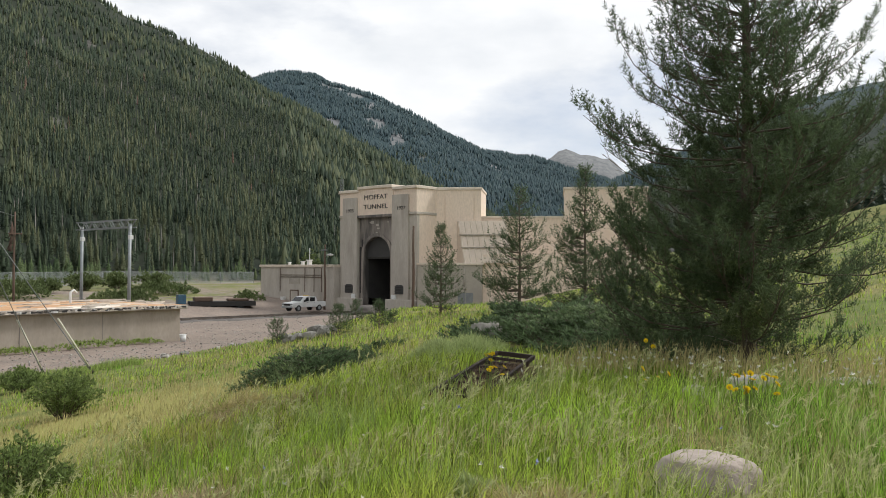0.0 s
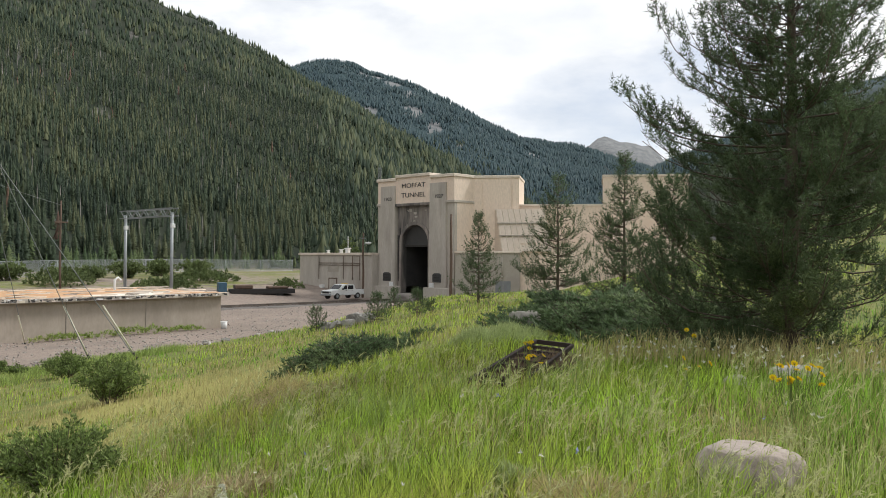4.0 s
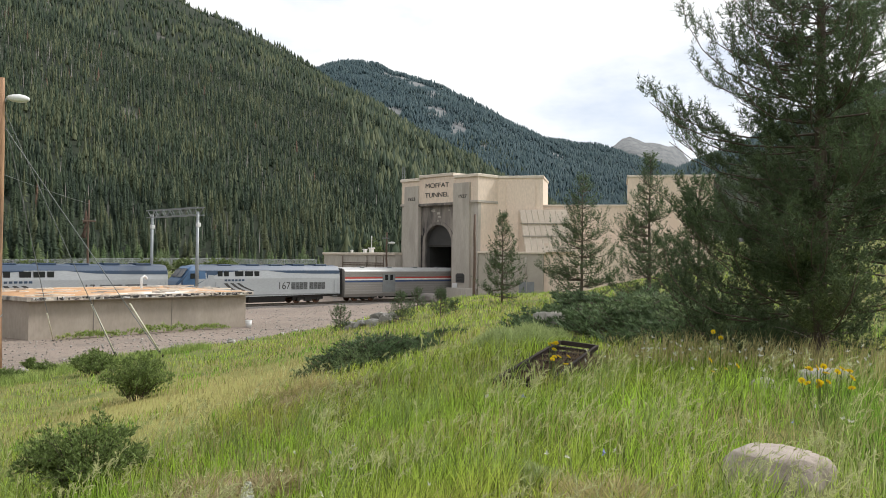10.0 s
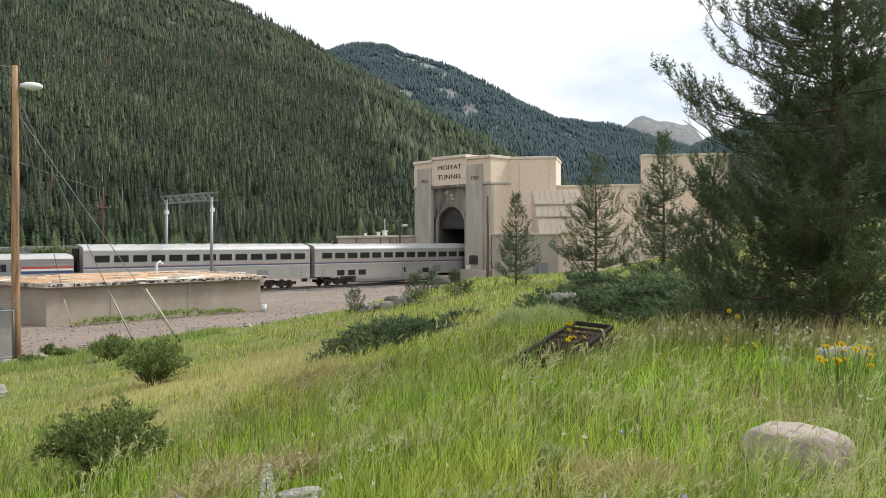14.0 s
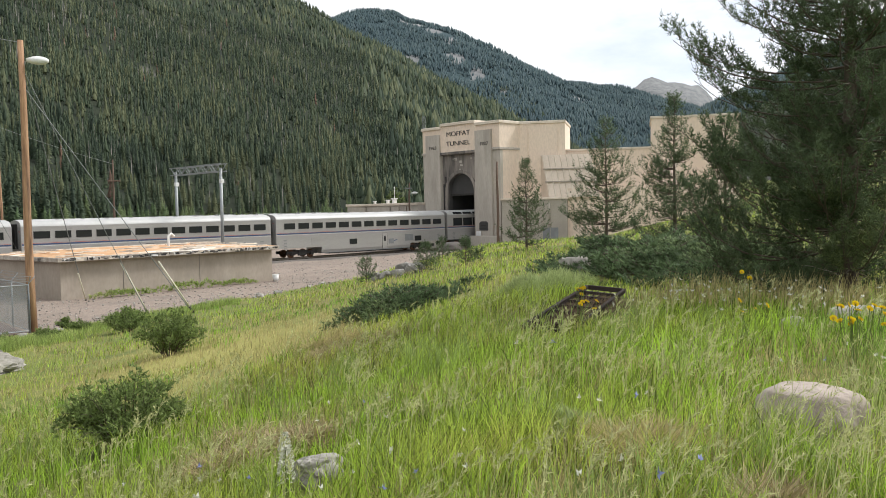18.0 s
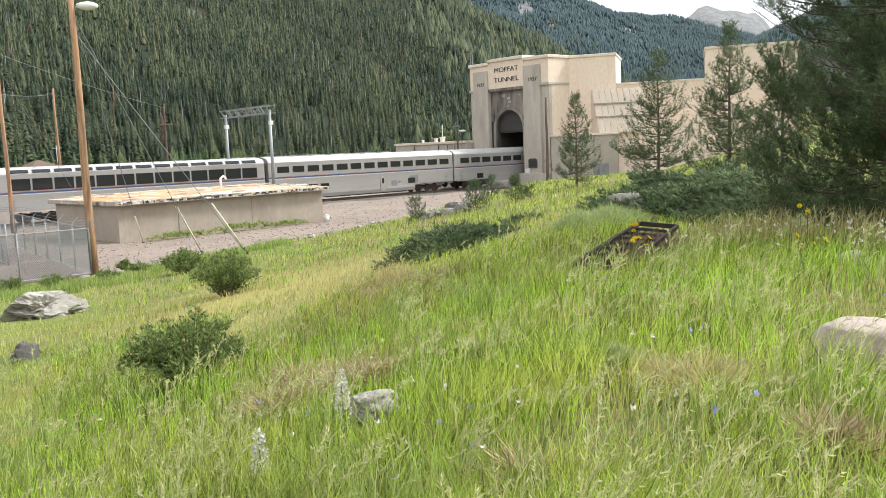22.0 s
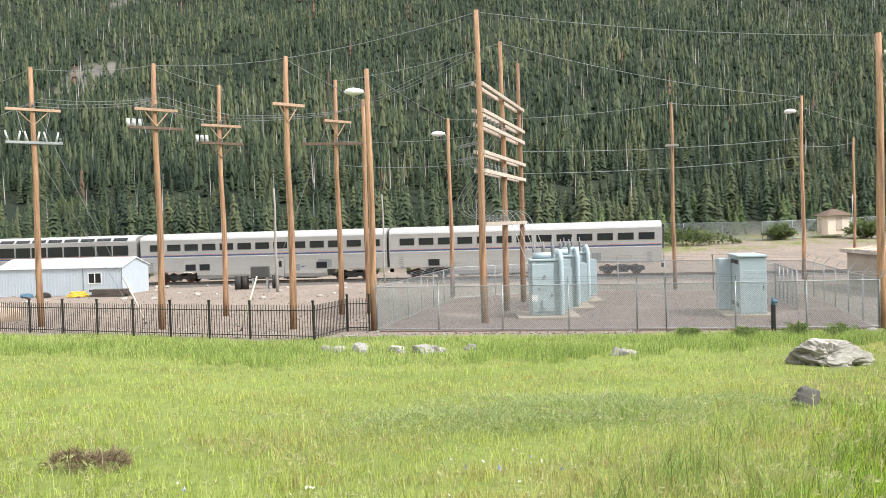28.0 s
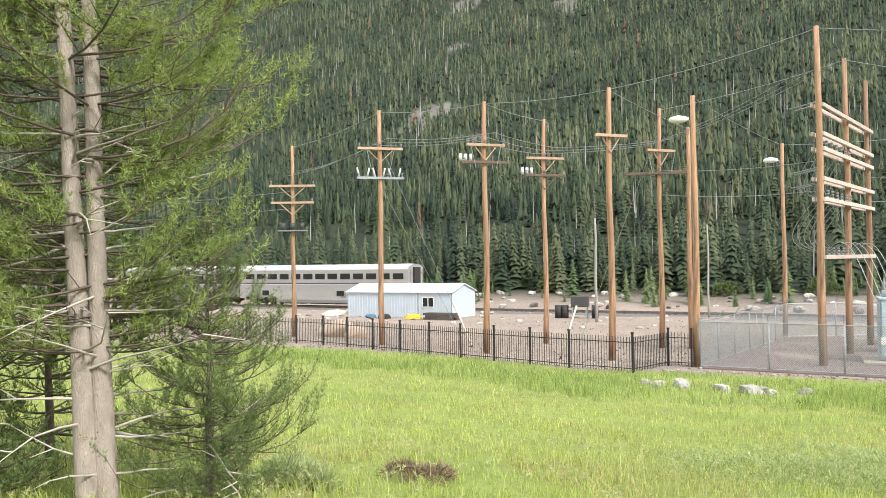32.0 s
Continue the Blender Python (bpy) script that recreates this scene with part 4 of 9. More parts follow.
            for q in range(7):
                box(bm, s * CAR_W - 0.01, y - e * (1.15) - 0.2, 1.0 + q * 0.17, s * CAR_W + 0.02, y - e * 1.15 + 0.2, 1.05 + q * 0.17)
            part("louvre", bm, M["galv_dull"], car)
        truck(car, e * (half - 3.6))
    bm = B()
    for y0, y1 in ((-5.5, -2.4), (-1.6, 1.3), (2.2, 5.6)):
        box(bm, -1.35, y0, 0.28, 1.35, y1, 0.62)
    part("underfloor_gear", bm, M["dark"], car, "dark equipment boxes")
    for s in (-1, 1):
        for k, (ya, za, ly, lz) in enumerate(((-half + 5.2, 1.3, 1.2, 0.9), (half - 6.2, 1.3, 1.4, 0.8), (half - 2.2, 1.3, 1.1, 1.1), (3.6, 1.05, 0.8, 0.6))):
            bm = B()
            box(bm, s * CAR_W - 0.006, ya - ly / 2, za, s * CAR_W + 0.010, ya + ly / 2, za + lz)
            part("hatch", bm, M["galv_dull" if k % 2 else "silver"], car)
        bm = B()
        prism(bm, [(-0.5 + half * 0.35, 1.30), (0.3 + half * 0.35, 1.5), (-0.2 + half * 0.35, 1.5)], "x", s * CAR_W - 0.004, s * CAR_W + 0.008)
        part("emblem", bm, M["stripe_blue"], car, "small dark blue wedge emblem")
    return car


def baggage():
    half = 12.72
    car = thing("baggage_car", "stainless single-level baggage car with red and blue stripes", "train car")
    w, z1, sh, cr = 1.52, 4.1, 0.5, 0.9
    bm = B()
    prism(bm, car_outline(w, 0.55, z1, sh, cr), "y", -half, half)
    part("body", bm, M["silver_grimy"], car, "grimy stainless body")
    bm = B()
    roof_cap(bm, w, z1, sh, cr, -half + 0.02, half - 0.02)
    part("roof", bm, M["silver_roof"], car)
    for s in (-1, 1):
        for z, h, mt in ((2.78, 0.17, "stripe_red"), (2.58, 0.16, "white"), (2.34, 0.20, "stripe_blue")):
            bm = B()
            box(bm, s * w - 0.004, -half + 0.05, z, s * w + 0.006, half - 0.05, z + h)
            part("stripe", bm, M[mt], car)
        for y in (-5.7, 7.1):
            bm = B()
            box(bm, s * w - 0.01, y - 1.05, 1.1, s * w + 0.03, y + 1.05, 3.35)
            d = part("sliding_door", bm, M["galv_dull"], car, "dull grey sliding baggage door")
            for q in (-0.42, 0.42):
                bm = B()
                box(bm, s * w + 0.0, y + q - 0.24, 2.55, s * w + 0.04, y + q + 0.24, 3.2)
                part("door_window", bm, M["glass"], d)
        bm = B()
        for z in (1.0, 1.3, 1.6, 1.9, 2.15, 3.1, 3.4):
            box(bm, s * w - 0.004, -half + 0.03, z, s * w + 0.012, half - 0.03, z + 0.03)
        part("corrugation", bm, M["silver"], car)
    for k in range(5):
        y = -9 + 4.5 * k
        part("roof_vent", bevelled(boxes((-0.35, y - 0.3, z1 - 0.03, 0.35, y + 0.3, z1 + 0.1)), 0.03), M["galv_dull"], car)
    for e in (-1, 1):
        y = e * half
        bm = B()
        box(bm, -0.95, min(y, y + e * 0.24), 0.9, 0.95, max(y, y + e * 0.24), 4.0)
        part("vestibule_bellows", bm, M["rubber"], car)
        truck(car, e * (half - 3.4))
    bm = B()
    box(bm, -1.2, -4, 0.35, 1.2, 4, 0.7)
    part("underfloor_gear", bm, M["dark"], car)
    return car


def text_part(name, body, size, material, parent, m, depth=0.01, label="", squash=1.0):
    cu = bpy.data.curves.new(name, 'FONT')
    cu.body, cu.size, cu.extrude, cu.align_x, cu.align_y = body, size, depth, 'CENTER', 'CENTER'
    tmp = new(name, cu)
    dg = bpy.context.evaluated_depsgraph_get()
    me = bpy.data.meshes.new_from_object(tmp.evaluated_get(dg))
    bpy.data.objects.remove(tmp)
    me.transform(Matrix.Diagonal((1.0, squash, 1.0, 1.0)))
    me.materials.clear()
    me.materials.append(material)
    return part(name, me, None, parent, label, at=m)


def locomotive(number):
    """A streamlined diesel, nose at -y, silver sides with a dark blue sweep."""
    half = 10.45
    lo = thing("locomotive", "silver-grey and dark blue passenger diesel locomotive numbered " + number, "locomotive", group="locomotives of the train")
    w, z0, z1 = 1.52, 1.02, 4.36
    sec = [(w, z0), (w, 2.9), (1.40, 3.75), (1.02, 4.22), (0.0, z1)]
    sec = sec + [(-x, z) for x, z in sec[-2::-1]]
    # body stations: y, squeeze in width, and the nose's slope in height
    stations = [(-half, 0.80, 1.02, 2.25), (-half + 0.35, 0.88, 0.9, 2.62), (-half + 0.75, 0.92, 0.85, 2.98), (-half + 1.55, 0.97, 0.85, 4.00), (-half + 1.95, 0.99, 0.85, 4.24), (-half + 2.4, 1.0, 0.85, 4.36), (half, 1.0, 1.02, 4.36)]
    bm = B()
    rings = []
    for y, k, lowz, top in stations:
        ring = []
        for x, z in sec:
            zz = lowz if z == z0 else min(z, top - (z1 - z) * 0.2) if z > top - 0.25 else z
            ring.append(bm.verts.new((x * k, y, zz)))
        rings.append(ring)
    for a, b in zip(rings, rings[1:]):
        for i in range(len(sec)):
            bm.faces.new((a[i], a[(i + 1) % len(sec)], b[(i + 1) % len(sec)], b[i]))
    bm.faces.new(rings[0][::-1])
    bm.faces.new(rings[-1])
    bmesh.ops.recalc_face_normals(bm, faces=bm.faces[:])
    part("body", bm, M["loco_grey"], lo, "silver-grey hull")
    # blue cab and nose
    bm = B()
    rings = []
    for y, k, lowz, top in stations[:-1] + [(-half + 3.3, 1.0, 0.85, 4.36)]:
        rings.append([bm.verts.new((x * k * 1.006, y - 0.006, (lowz if z == z0 else min(z, top - (z1 - z) * 0.2) if z > top - 0.25 else z) + 0.006)) for x, z in sec])
    for q, (a, b) in enumerate(zip(rings, rings[1:])):
        for i in range(len(sec)):
            c = [a[i], a[(i + 1) % len(sec)], b[(i + 1) % len(sec)], b[i]]
            if sum(v.co.z for v in c) / 4 > (1.75 if q < 5 else 2.5):
                bm.faces.new(c)
    bmesh.ops.recalc_face_normals(bm, faces=bm.faces[:])
    part("cab_shell", bm, M["nose_blue"], lo, "blue painted cab and nose")
    # blue roof band that sweeps down to the nose
    for s in (-1, 1):
        bm = B()
        def strip(path):
            tops, bots = [], []
            for y, zb, zt in path:
                def x_at(z):
                    return float(np.interp(z, [z0, 2.9, 3.75, 4.22, 4.36], [w, w, 1.40, 1.02, 0.0]))
                k = float(np.interp(y, [t[0] for t in stations], [t[1] for t in stations])) * 1.0
                bots.append(bm.verts.new((s * (x_at(zb) * k + 0.012), y, zb)))
                tops.append(bm.verts.new((s * (x_at(zt) * k + 0.012), y, zt + 0.012)))
            for i in range(len(path) - 1):
                bm.faces.new((bots[i], bots[i + 1], tops[i + 1], tops[i]))
        strip([(-half + 0.02, 1.6, 2.2), (-half + 0.75, 1.72, 2.9), (-half + 1.6, 1.95, 3.75), (-half + 2.4, 2.35, 3.75), (-half + 3.6, 3.0, 3.75), (-half + 5.2, 3.52, 3.75), (-half + 7.2, 3.70, 3.75)])
        strip([(half - 9.8, 3.72, 3.75), (half - 7.5, 3.5, 3.75), (half - 4.0, 3.4, 3.75), (half - 0.03, 3.38, 3.75)])
        bmesh.ops.recalc_face_normals(bm, faces=bm.faces[:])
        part("blue_sweep", bm, M["loco_blue"], lo, "dark blue painted sweep")
    bm = B()
    for (a, b) in (((1.40, 3.75), (1.02, 4.22)), ((1.02, 4.22), (0, 4.36)), ((0, 4.36), (-1.02, 4.22)), ((-1.02, 4.22), (-1.40, 3.75))):
        bm.faces.new([bm.verts.new(p) for p in ((a[0] * 1.01, -half + 2.3, a[1] + 0.014), (b[0] * 1.01, -half + 2.3, b[1] + 0.014), (b[0] * 1.01, half, b[1] + 0.014), (a[0] * 1.01, half, a[1] + 0.014))])
    part("roof", bm, M["loco_blue"], lo, "dark blue roof")
    bm = B()
    tops = [(-half - 0.012, 1.25), (-half - 0.012, 2.26), (-half + 0.34, 2.64), (-half + 0.74, 3.0)]
    for (ya, za), (yb, zb) in zip(tops, tops[1:]):
        wa = 1.16
        bm.faces.new([bm.verts.new(p) for p in ((-wa, ya, za + 0.012), (wa, ya, za + 0.012), (wa, yb, zb + 0.012), (-wa, yb, zb + 0.012))])
    bmesh.ops.recalc_face_normals(bm, faces=bm.faces[:])
    part("nose_panel", bm, M["nose_blue"], lo, "blue nose panel")
    bm = B()
    for s in (-1, 1):
        xa, xb = sorted((s * 0.05, s * 1.12))
        v = [bm.verts.new(p) for p in ((xa, -half + 0.78, 3.06), (xb, -half + 0.78, 3.06), (xb, -half + 1.5, 3.92), (xa, -half + 1.5, 3.92))]
        bmesh.ops.translate(bm, verts=v, vec=(0, -0.05, 0.045))
        bm.faces.new(v)
    part("windscreen", bm, M["glass"], lo, "dark split windscreen")
    for s in (-1, 1):
        bm = B()
        rod(bm, (s * 0.45, -half - 0.05, 2.0), (s * 0.45, -half + 0.02, 2.0), 0.12, 0.12, 12)
        part("headlight", bm, M["white"], lo)
        for y, ly, z in ((-half + 2.05, 0.95, 3.2), (-half + 5.0, 0.55, 3.42), (-half + 5.75, 0.55, 3.42), (-half + 7.3, 1.0, 3.42), (-half + 8.5, 1.0, 3.42), (-half + 9.5, 0.6, 3.42)):
            bm = B()
            x = 1.46 if z > 3.3 else 1.49
            box(bm, s * x - 0.05, y - ly / 2, z - 0.27, s * x + 0.045, y + ly / 2, z + 0.27)
            part("window", bevelled(bm, 0.02), M["glass"], lo)
        for y0, y1 in ((half - 6.9, half - 4.7), (half - 4.4, half - 2.2)):
            bm = B()
            box(bm, s * w - 0.01, y0, 1.62, s * w + 0.012, y1, 2.42)
            g = part("grille", bm, M["rubber"], lo, "dark radiator grille")
            bm = B()
            for k in range(10):
                z = 1.66 + k * 0.076
                box(bm, s * w + 0.0, y0, z, s * w + 0.024, y1, z + 0.03)
            for k in range(1, 4):
                y = y0 + (y1 - y0) * k / 4
                box(bm, s * w, y - 0.03, 1.62, s * w + 0.028, y + 0.03, 2.42)
            part("slats", bm, M["galv_dull"], g)
        bm = B()
        box(bm, s * w - 0.006, -half + 3.55, 1.15, s * w + 0.01, -half + 4.2, 3.3)
        d = part("cab_door", bm, M["loco_grey"], lo)
        for yy in (-half + 3.3, -half + 4.45, half - 0.85, half - 0.3):
            bm = B()
            rod(bm, (s * (w + 0.06), yy, 1.0), (s * (w + 0.06), yy, 2.6), 0.02, 0.02, 6)
            part("handrail", bm, M["galv"], lo)
        for yy in (-half + 3.9, half - 0.7):
            bm = B()
            for k in range(4):
                box(bm, s * w - 0.12, yy - 0.28, 0.28 + 0.25 * k, s * w + 0.02, yy + 0.28, 0.32 + 0.25 * k)
            part("steps", bm, M["galv_dull"], lo)
        # three curved swoosh bars
        for k in range(3):
            bm = B()
            y0 = -half + 5.4 + 0.75 * k
            z0s = 2.42
            pts = [(y0 + q * (0.42 + 0.1 * k), z0s - 0.85 * (q / 3) ** 0.7) for q in range(4)]
            lw = 0.30
            poly = [(a, b) for a, b in pts] + [(a + lw + 0.12, b) for a, b in pts[::-1]]
            prism(bm, poly, "x", s * w - 0.004, s * w + 0.010)
            part("emblem", bm, M["shutter"], lo, "dark blue curved emblem bar")
        bm = B()
        for k in range(6):
            box(bm, s * w - 0.004, -half + 5.5 + k * 0.42, 2.62, s * w + 0.009, -half + 5.8 + k * 0.42, 2.82)
        part("lettering", bm, M["loco_blue"], lo, "short row of dark letter bars")
        text_part("number", number, 1.15, M["shutter"], lo, pose(s * (w + 0.006), half - 7.9, 2.02, 90, 0, 90 * s), 0.006, "dark blue fleet number")
        bm = B()
        box(bm, s * w - 0.004, -half + 3, 1.02, s * w + 0.008, half - 0.02, 1.14)
        part("sill_stripe", bm, M["stripe_red"] if False else M["galv_dull"], lo)
    bm = B()
    prism(bm, [(-1.2, 0.25), (1.2, 0.25), (1.45, 0.9), (-1.45, 0.9)], "y", -1.9, 2.9)
    part("fuel_tank", bm, M["dark"], lo, "black fuel tank")
    bm = B()
    prism(bm, [(-half - 0.25, 0.22), (-half + 0.6, 0.22), (-half + 0.6, 1.0), (-half, 1.0)], "x", -1.3, 1.3)
    part("pilot", bm, M["dark"], lo, "black snow pilot")
    bm = B()
    box(bm, -1.3, -half + 0.7, 0.75, 1.3, half - 0.05, 1.02)
    for e in (-1, 1):
        box(bm, -0.14, e * (half + 0.02) - 0.2, 0.65, 0.14, e * (half + 0.02) + 0.2, 0.95)
    part("frame", bm, M["dark"], lo)
    for y, q in ((-4.5, 0.5), (-1.0, 0.8), (2.0, 0.7), (5.0, 1.1), (8.2, 1.1)):
        part("roof_hatch", bevelled(boxes((-0.8, y - 0.8, 4.25, 0.8, y + 0.8, 4.36 + 0.12 * q)), 0.04), M["loco_blue"], lo)
    bm = B()
    box(bm, -0.95, half, 1.1, 0.95, half + 0.22, 3.7)
    part("vestibule_bellows", bm, M["rubber"], lo)
    truck(lo, -half + 4.3, 2, 2.75, 0.51)
    truck(lo, half - 4.3, 2, 2.75, 0.51)
    return lo


TRAIN = []
# centre of each car behind the train's tail end, in metres
LOWER_A, LOWER_B = (-8.2, -6.8, -5.4, -1.0, 1.9, 3.3), (-5.8, -4.4, 6.1)
TRAIN.append((locomotive("17"), -189.7))
TRAIN.append((locomotive("167"), -167.9))
TRAIN.append((baggage(), -144.0))
LOUNGE_AT = -13.4
for centre, low, doors in ((-117.7, LOWER_A, (0.4,)), (-91.6, (-9.0, -7.4, -5.8, 4.6), (1.0,)), (-65.4, LOWER_B, (-1.0,)), (-39.3, (-2.2, 8.0), (2.6,)),
                           (12.5, (-7.4, -5.9, 6.2), (2.0,)), (38.2, (-8.4, 3.2), (6.0,))):
    TRAIN.append((coach("stainless bilevel coach with a blue stripe and dark windows", lower=low, doors=doors), centre))
TRAIN.append((coach("stainless lounge coach with tall wraparound windows", lounge=True, lower=(-6.0, 4.4), doors=(0.8,)), LOUNGE_AT))

# ---- tunnel portal and fan house ----
def make_portal():
    pt = thing("tunnel_portal", "tall concrete tunnel portal with pilasters, stepped parapet and lettered panel", "tunnel portal", kind="structure")
    y0 = PORTAL_Y
    cx, ow = -81.95, 2.55
    # facade wall with the arched opening
    arch = [(cx - ow, -0.4), (cx - ow, 7.3)] + [(cx - ow * math.cos(math.pi * k / 16), 7.3 + 2.6 * math.sin(math.pi * k / 16)) for k in range(1, 16)] + [(cx + ow, 7.3), (cx + ow, -0.4)]
    def arched(bm, x0, x1, z1, ya, yb, grow=0.0):
        a = [(cx + (x - cx) * (1 + grow), z if z < 7.2 else 7.3 + (z - 7.3) * (1 + grow)) for x, z in arch]
        left = [(x0, -0.4), (x0, z1)] + [(cx, z1)] + [p for p in a[:len(a) // 2 + 1]][::-1]
        right = [(x1, z1), (x1, -0.4)] + [p for p in a[len(a) // 2:]][::-1] + [(cx, z1)]
        for outline in (left, right):
            prism(bm, outline, "y", ya, yb)
    bm = B()
    arched(bm, -85.45, -78.6, 12.6, y0 + 0.55, y0 + 1.4)
    part("arch_wall", bm, M["soot"], pt, "soot-stained recessed wall round the arch")
    bm = B()
    ring_o = [(cx - 3.0 * math.cos(math.pi * k / 18), 7.3 + 3.05 * math.sin(math.pi * k / 18)) for k in range(19)]
    ring_i = [(cx - ow * math.cos(math.pi * k / 18), 7.3 + 2.6 * math.sin(math.pi * k / 18)) for k in range(19)]
    prism(bm, [(cx - 3.0, -0.4)] + ring_o + [(cx + 3.0, -0.4), (cx + ow, -0.4)] + ring_i[::-1] + [(cx - ow, -0.4)], "y", y0 + 0.38, y0 + 0.56)
    part("arch_moulding", bm, M["soot"], pt, "raised arch moulding")
    # shaft blocks on both sides
    for x0, x1, px0, px1 in ((-89.1, -85.42, -88.2, -85.42), (-78.65, -74.5, -78.65, -75.8)):
        bm = B()
        box(bm, x0, y0 + 0.25, 1.5, x1, y0 + 0.75, 12.7)
        part("shaft", bm, M["concrete"], pt, "weathered grey concrete")
        bm = boxes((x0 + 0.01, y0 + 0.75, 1.5, x1 - 0.01, y0 + 4.0, 12.7))
        part("return_wall", bm, M["tan"], pt, "tan painted side wall")
        bm = B()
        outline = [(px0 - 0.15, 1.5), (px1 + 0.15, 1.5), (px1, 15.3), (px0, 15.3)]
        prism(bm, outline, "y", y0 - 0.1, y0 + 0.35)
        part("pilaster", bm, M["concrete"], pt, "tapering concrete pilaster")
        bm = B()
        box(bm, x0 - 0.25 if x0 < cx else x0 - 0.85, y0 - 0.45, -0.5, x1 + 0.85 if x0 < cx else x1 + 0.3, y0 + 4.0, 1.5)
        part("plinth", bevelled(bm, 0.06), M["concrete"], pt, "heavy concrete plinth")
        bm = B()
        box(bm, x0 - 0.12, y0 + 0.05, 12.62, x1 + 0.12, y0 + 4.05, 12.95)
        part("string_course", bevelled(bm, 0.04), M["concrete"], pt)
        bm = B()
        box(bm, x0, y0 + 0.2, 12.95, x1, y0 + 4.0, 16.0)
        part("parapet_block", bm, M["tan"], pt, "tan painted upper wall")
        bm = B()
        box(bm, x0 - 0.15, y0 - 0.02, 16.0, x1 + 0.15, y0 + 4.1, 16.4)
        part("coping", bevelled(bm, 0.05), M["trim"], pt, "cream coping")
        xm = (px0 + px1) / 2
        bm = B()
        prism(bm, [(xm - 0.75, 2.2), (xm + 0.75, 2.2), (xm + 0.75, 3.2), (xm + 0.45, 3.4), (xm - 0.45, 3.4), (xm - 0.75, 3.2)], "y", y0 - 0.2, y0 - 0.08)
        p = part("plaque", bm, M["shutter"], pt, "dark bronze plaque")
        bm = B()
        for k in range(4):
            box(bm, xm - 0.5, y0 - 0.215, 2.42 + k * 0.2, xm + 0.5, y0 - 0.195, 2.5 + k * 0.2)
        part("lettering", bm, M["dark"], p)
        bm = B()
        box(bm, px1 - 0.75 if x0 < cx else px0 + 0.15, y0 - 0.3, 1.52, px1 - 0.05 if x0 < cx else px0 + 0.95, y0 - 0.15, 2.1)
        part("notice", bm, M["white"], pt, "small white notice board")
    # dark weather streaks beside the arch
    for x, z0, z1, ww in ((-85.2, 2.2, 8.5, 0.22), (-84.9, 6.0, 9.5, 0.12), (-78.95, 3.0, 10.5, 0.18)):
        bm = B()
        prism(bm, [(x - ww * 0.3, z0), (x + ww * 0.3, z0), (x + ww, z1), (x - ww, z1)], "y", y0 + 0.535, y0 + 0.56)
        part("soot_streak", bm, M["tunnel"], pt, "black soot run")
    bm = B()
    box(bm, -85.42, y0 + 0.12, 12.8, -78.65, y0 + 4.0, 16.35)
    part("sign_wall", bm, M["tan"], pt, "tan painted panel with raised lettering")
    bm = B()
    box(bm, -85.5, y0 - 0.05, 12.45, -78.57, y0 + 0.6, 12.82)
    part("string_course", bevelled(bm, 0.05), M["soot"], pt, "soot-darkened ledge")
    bm = B()
    box(bm, -85.3, y0 - 0.1, 16.35, -78.75, y0 + 4.1, 16.75)
    part("coping", bevelled(bm, 0.05), M["trim"], pt, "cream coping")
    for body, z, size in (("MOFFAT", 15.2, 1.2), ("TUNNEL", 13.9, 1.2)):
        text_part("lettering", body, size, M["shutter"], pt, pose(-81.95, y0 + 0.10, z, 90, 0, 0), 0.03, "raised dark letters", 0.74)
    for body, x in (("1923", -86.75), ("1927", -77.0)):
        text_part("date", body, 0.8, M["shutter"], pt, pose(x, y0 - 0.12, 13.5, 90, 0, 0), 0.03, "raised dark date numerals", 0.8)
    bm = B()
    for k in range(9):
        a, b = random.uniform(-85.0, -79.3), random.uniform(9.9, 12.3)
        box(bm, a, y0 + 0.53, b, a + random.uniform(0.15, 0.6), y0 + 0.558, b + random.uniform(0.1, 0.5))
    part("spalls", bm, M["concrete"], pt, "pale spalled patches")
    # lining of the bore, and the lifting door at its head
    bm = B()
    inner = [(cx - 2.62, -0.4), (cx - 2.62, 7.3)] + [(cx - 2.62 * math.cos(math.pi * k / 12), 7.3 + 2.65 * math.sin(math.pi * k / 12)) for k in range(1, 12)] + [(cx + 2.62, 7.3), (cx + 2.62, -0.4)]
    outer = [(cx - 3.2, -0.5), (cx - 3.2, 7.3)] + [(cx - 3.2 * math.cos(math.pi * k / 12), 7.3 + 3.2 * math.sin(math.pi * k / 12)) for k in range(1, 12)] + [(cx + 3.2, 7.3), (cx + 3.2, -0.5)]
    prism(bm, outer + inner[::-1], "y", y0 + 1.4, 440)
    part("bore_lining", bm, M["tunnel"], pt, "black sooty tunnel lining")
    bm = B()
    box(bm, cx - 3.2, 440, -0.5, cx + 3.2, 440.5, 10.6)
    part("bore_end", bm, M["tunnel"], pt)
    bm = B()
    prism(bm, [(cx - 2.6, 6.95), (cx + 2.6, 6.95)] + [(cx + 2.6 * math.cos(math.pi * k / 12), 7.3 + 2.6 * math.sin(math.pi * k / 12)) for k in range(13)], "y", y0 + 1.15, y0 + 1.42)
    d = part("lifting_door", bm, M["shutter"], pt, "raised dark steel tunnel door")
    bm = B()
    box(bm, cx - 2.55, y0 + 1.05, 6.9, cx + 2.55, y0 + 1.2, 7.15)
    part("door_edge", bm, M["dark"], d)
    # body of the portal block behind the facade
    bm = B()
    box(bm, -89.0, y0 + 4.0, 10.7, -74.6, y0 + 11, 15.9)
    box(bm, -89.0, y0 + 4.0, -0.5, -85.2, y0 + 11, 10.7)
    box(bm, -78.7, y0 + 4.0, -0.5, -74.6, y0 + 11, 10.7)
    part("portal_block", bm, M["tan"], pt)
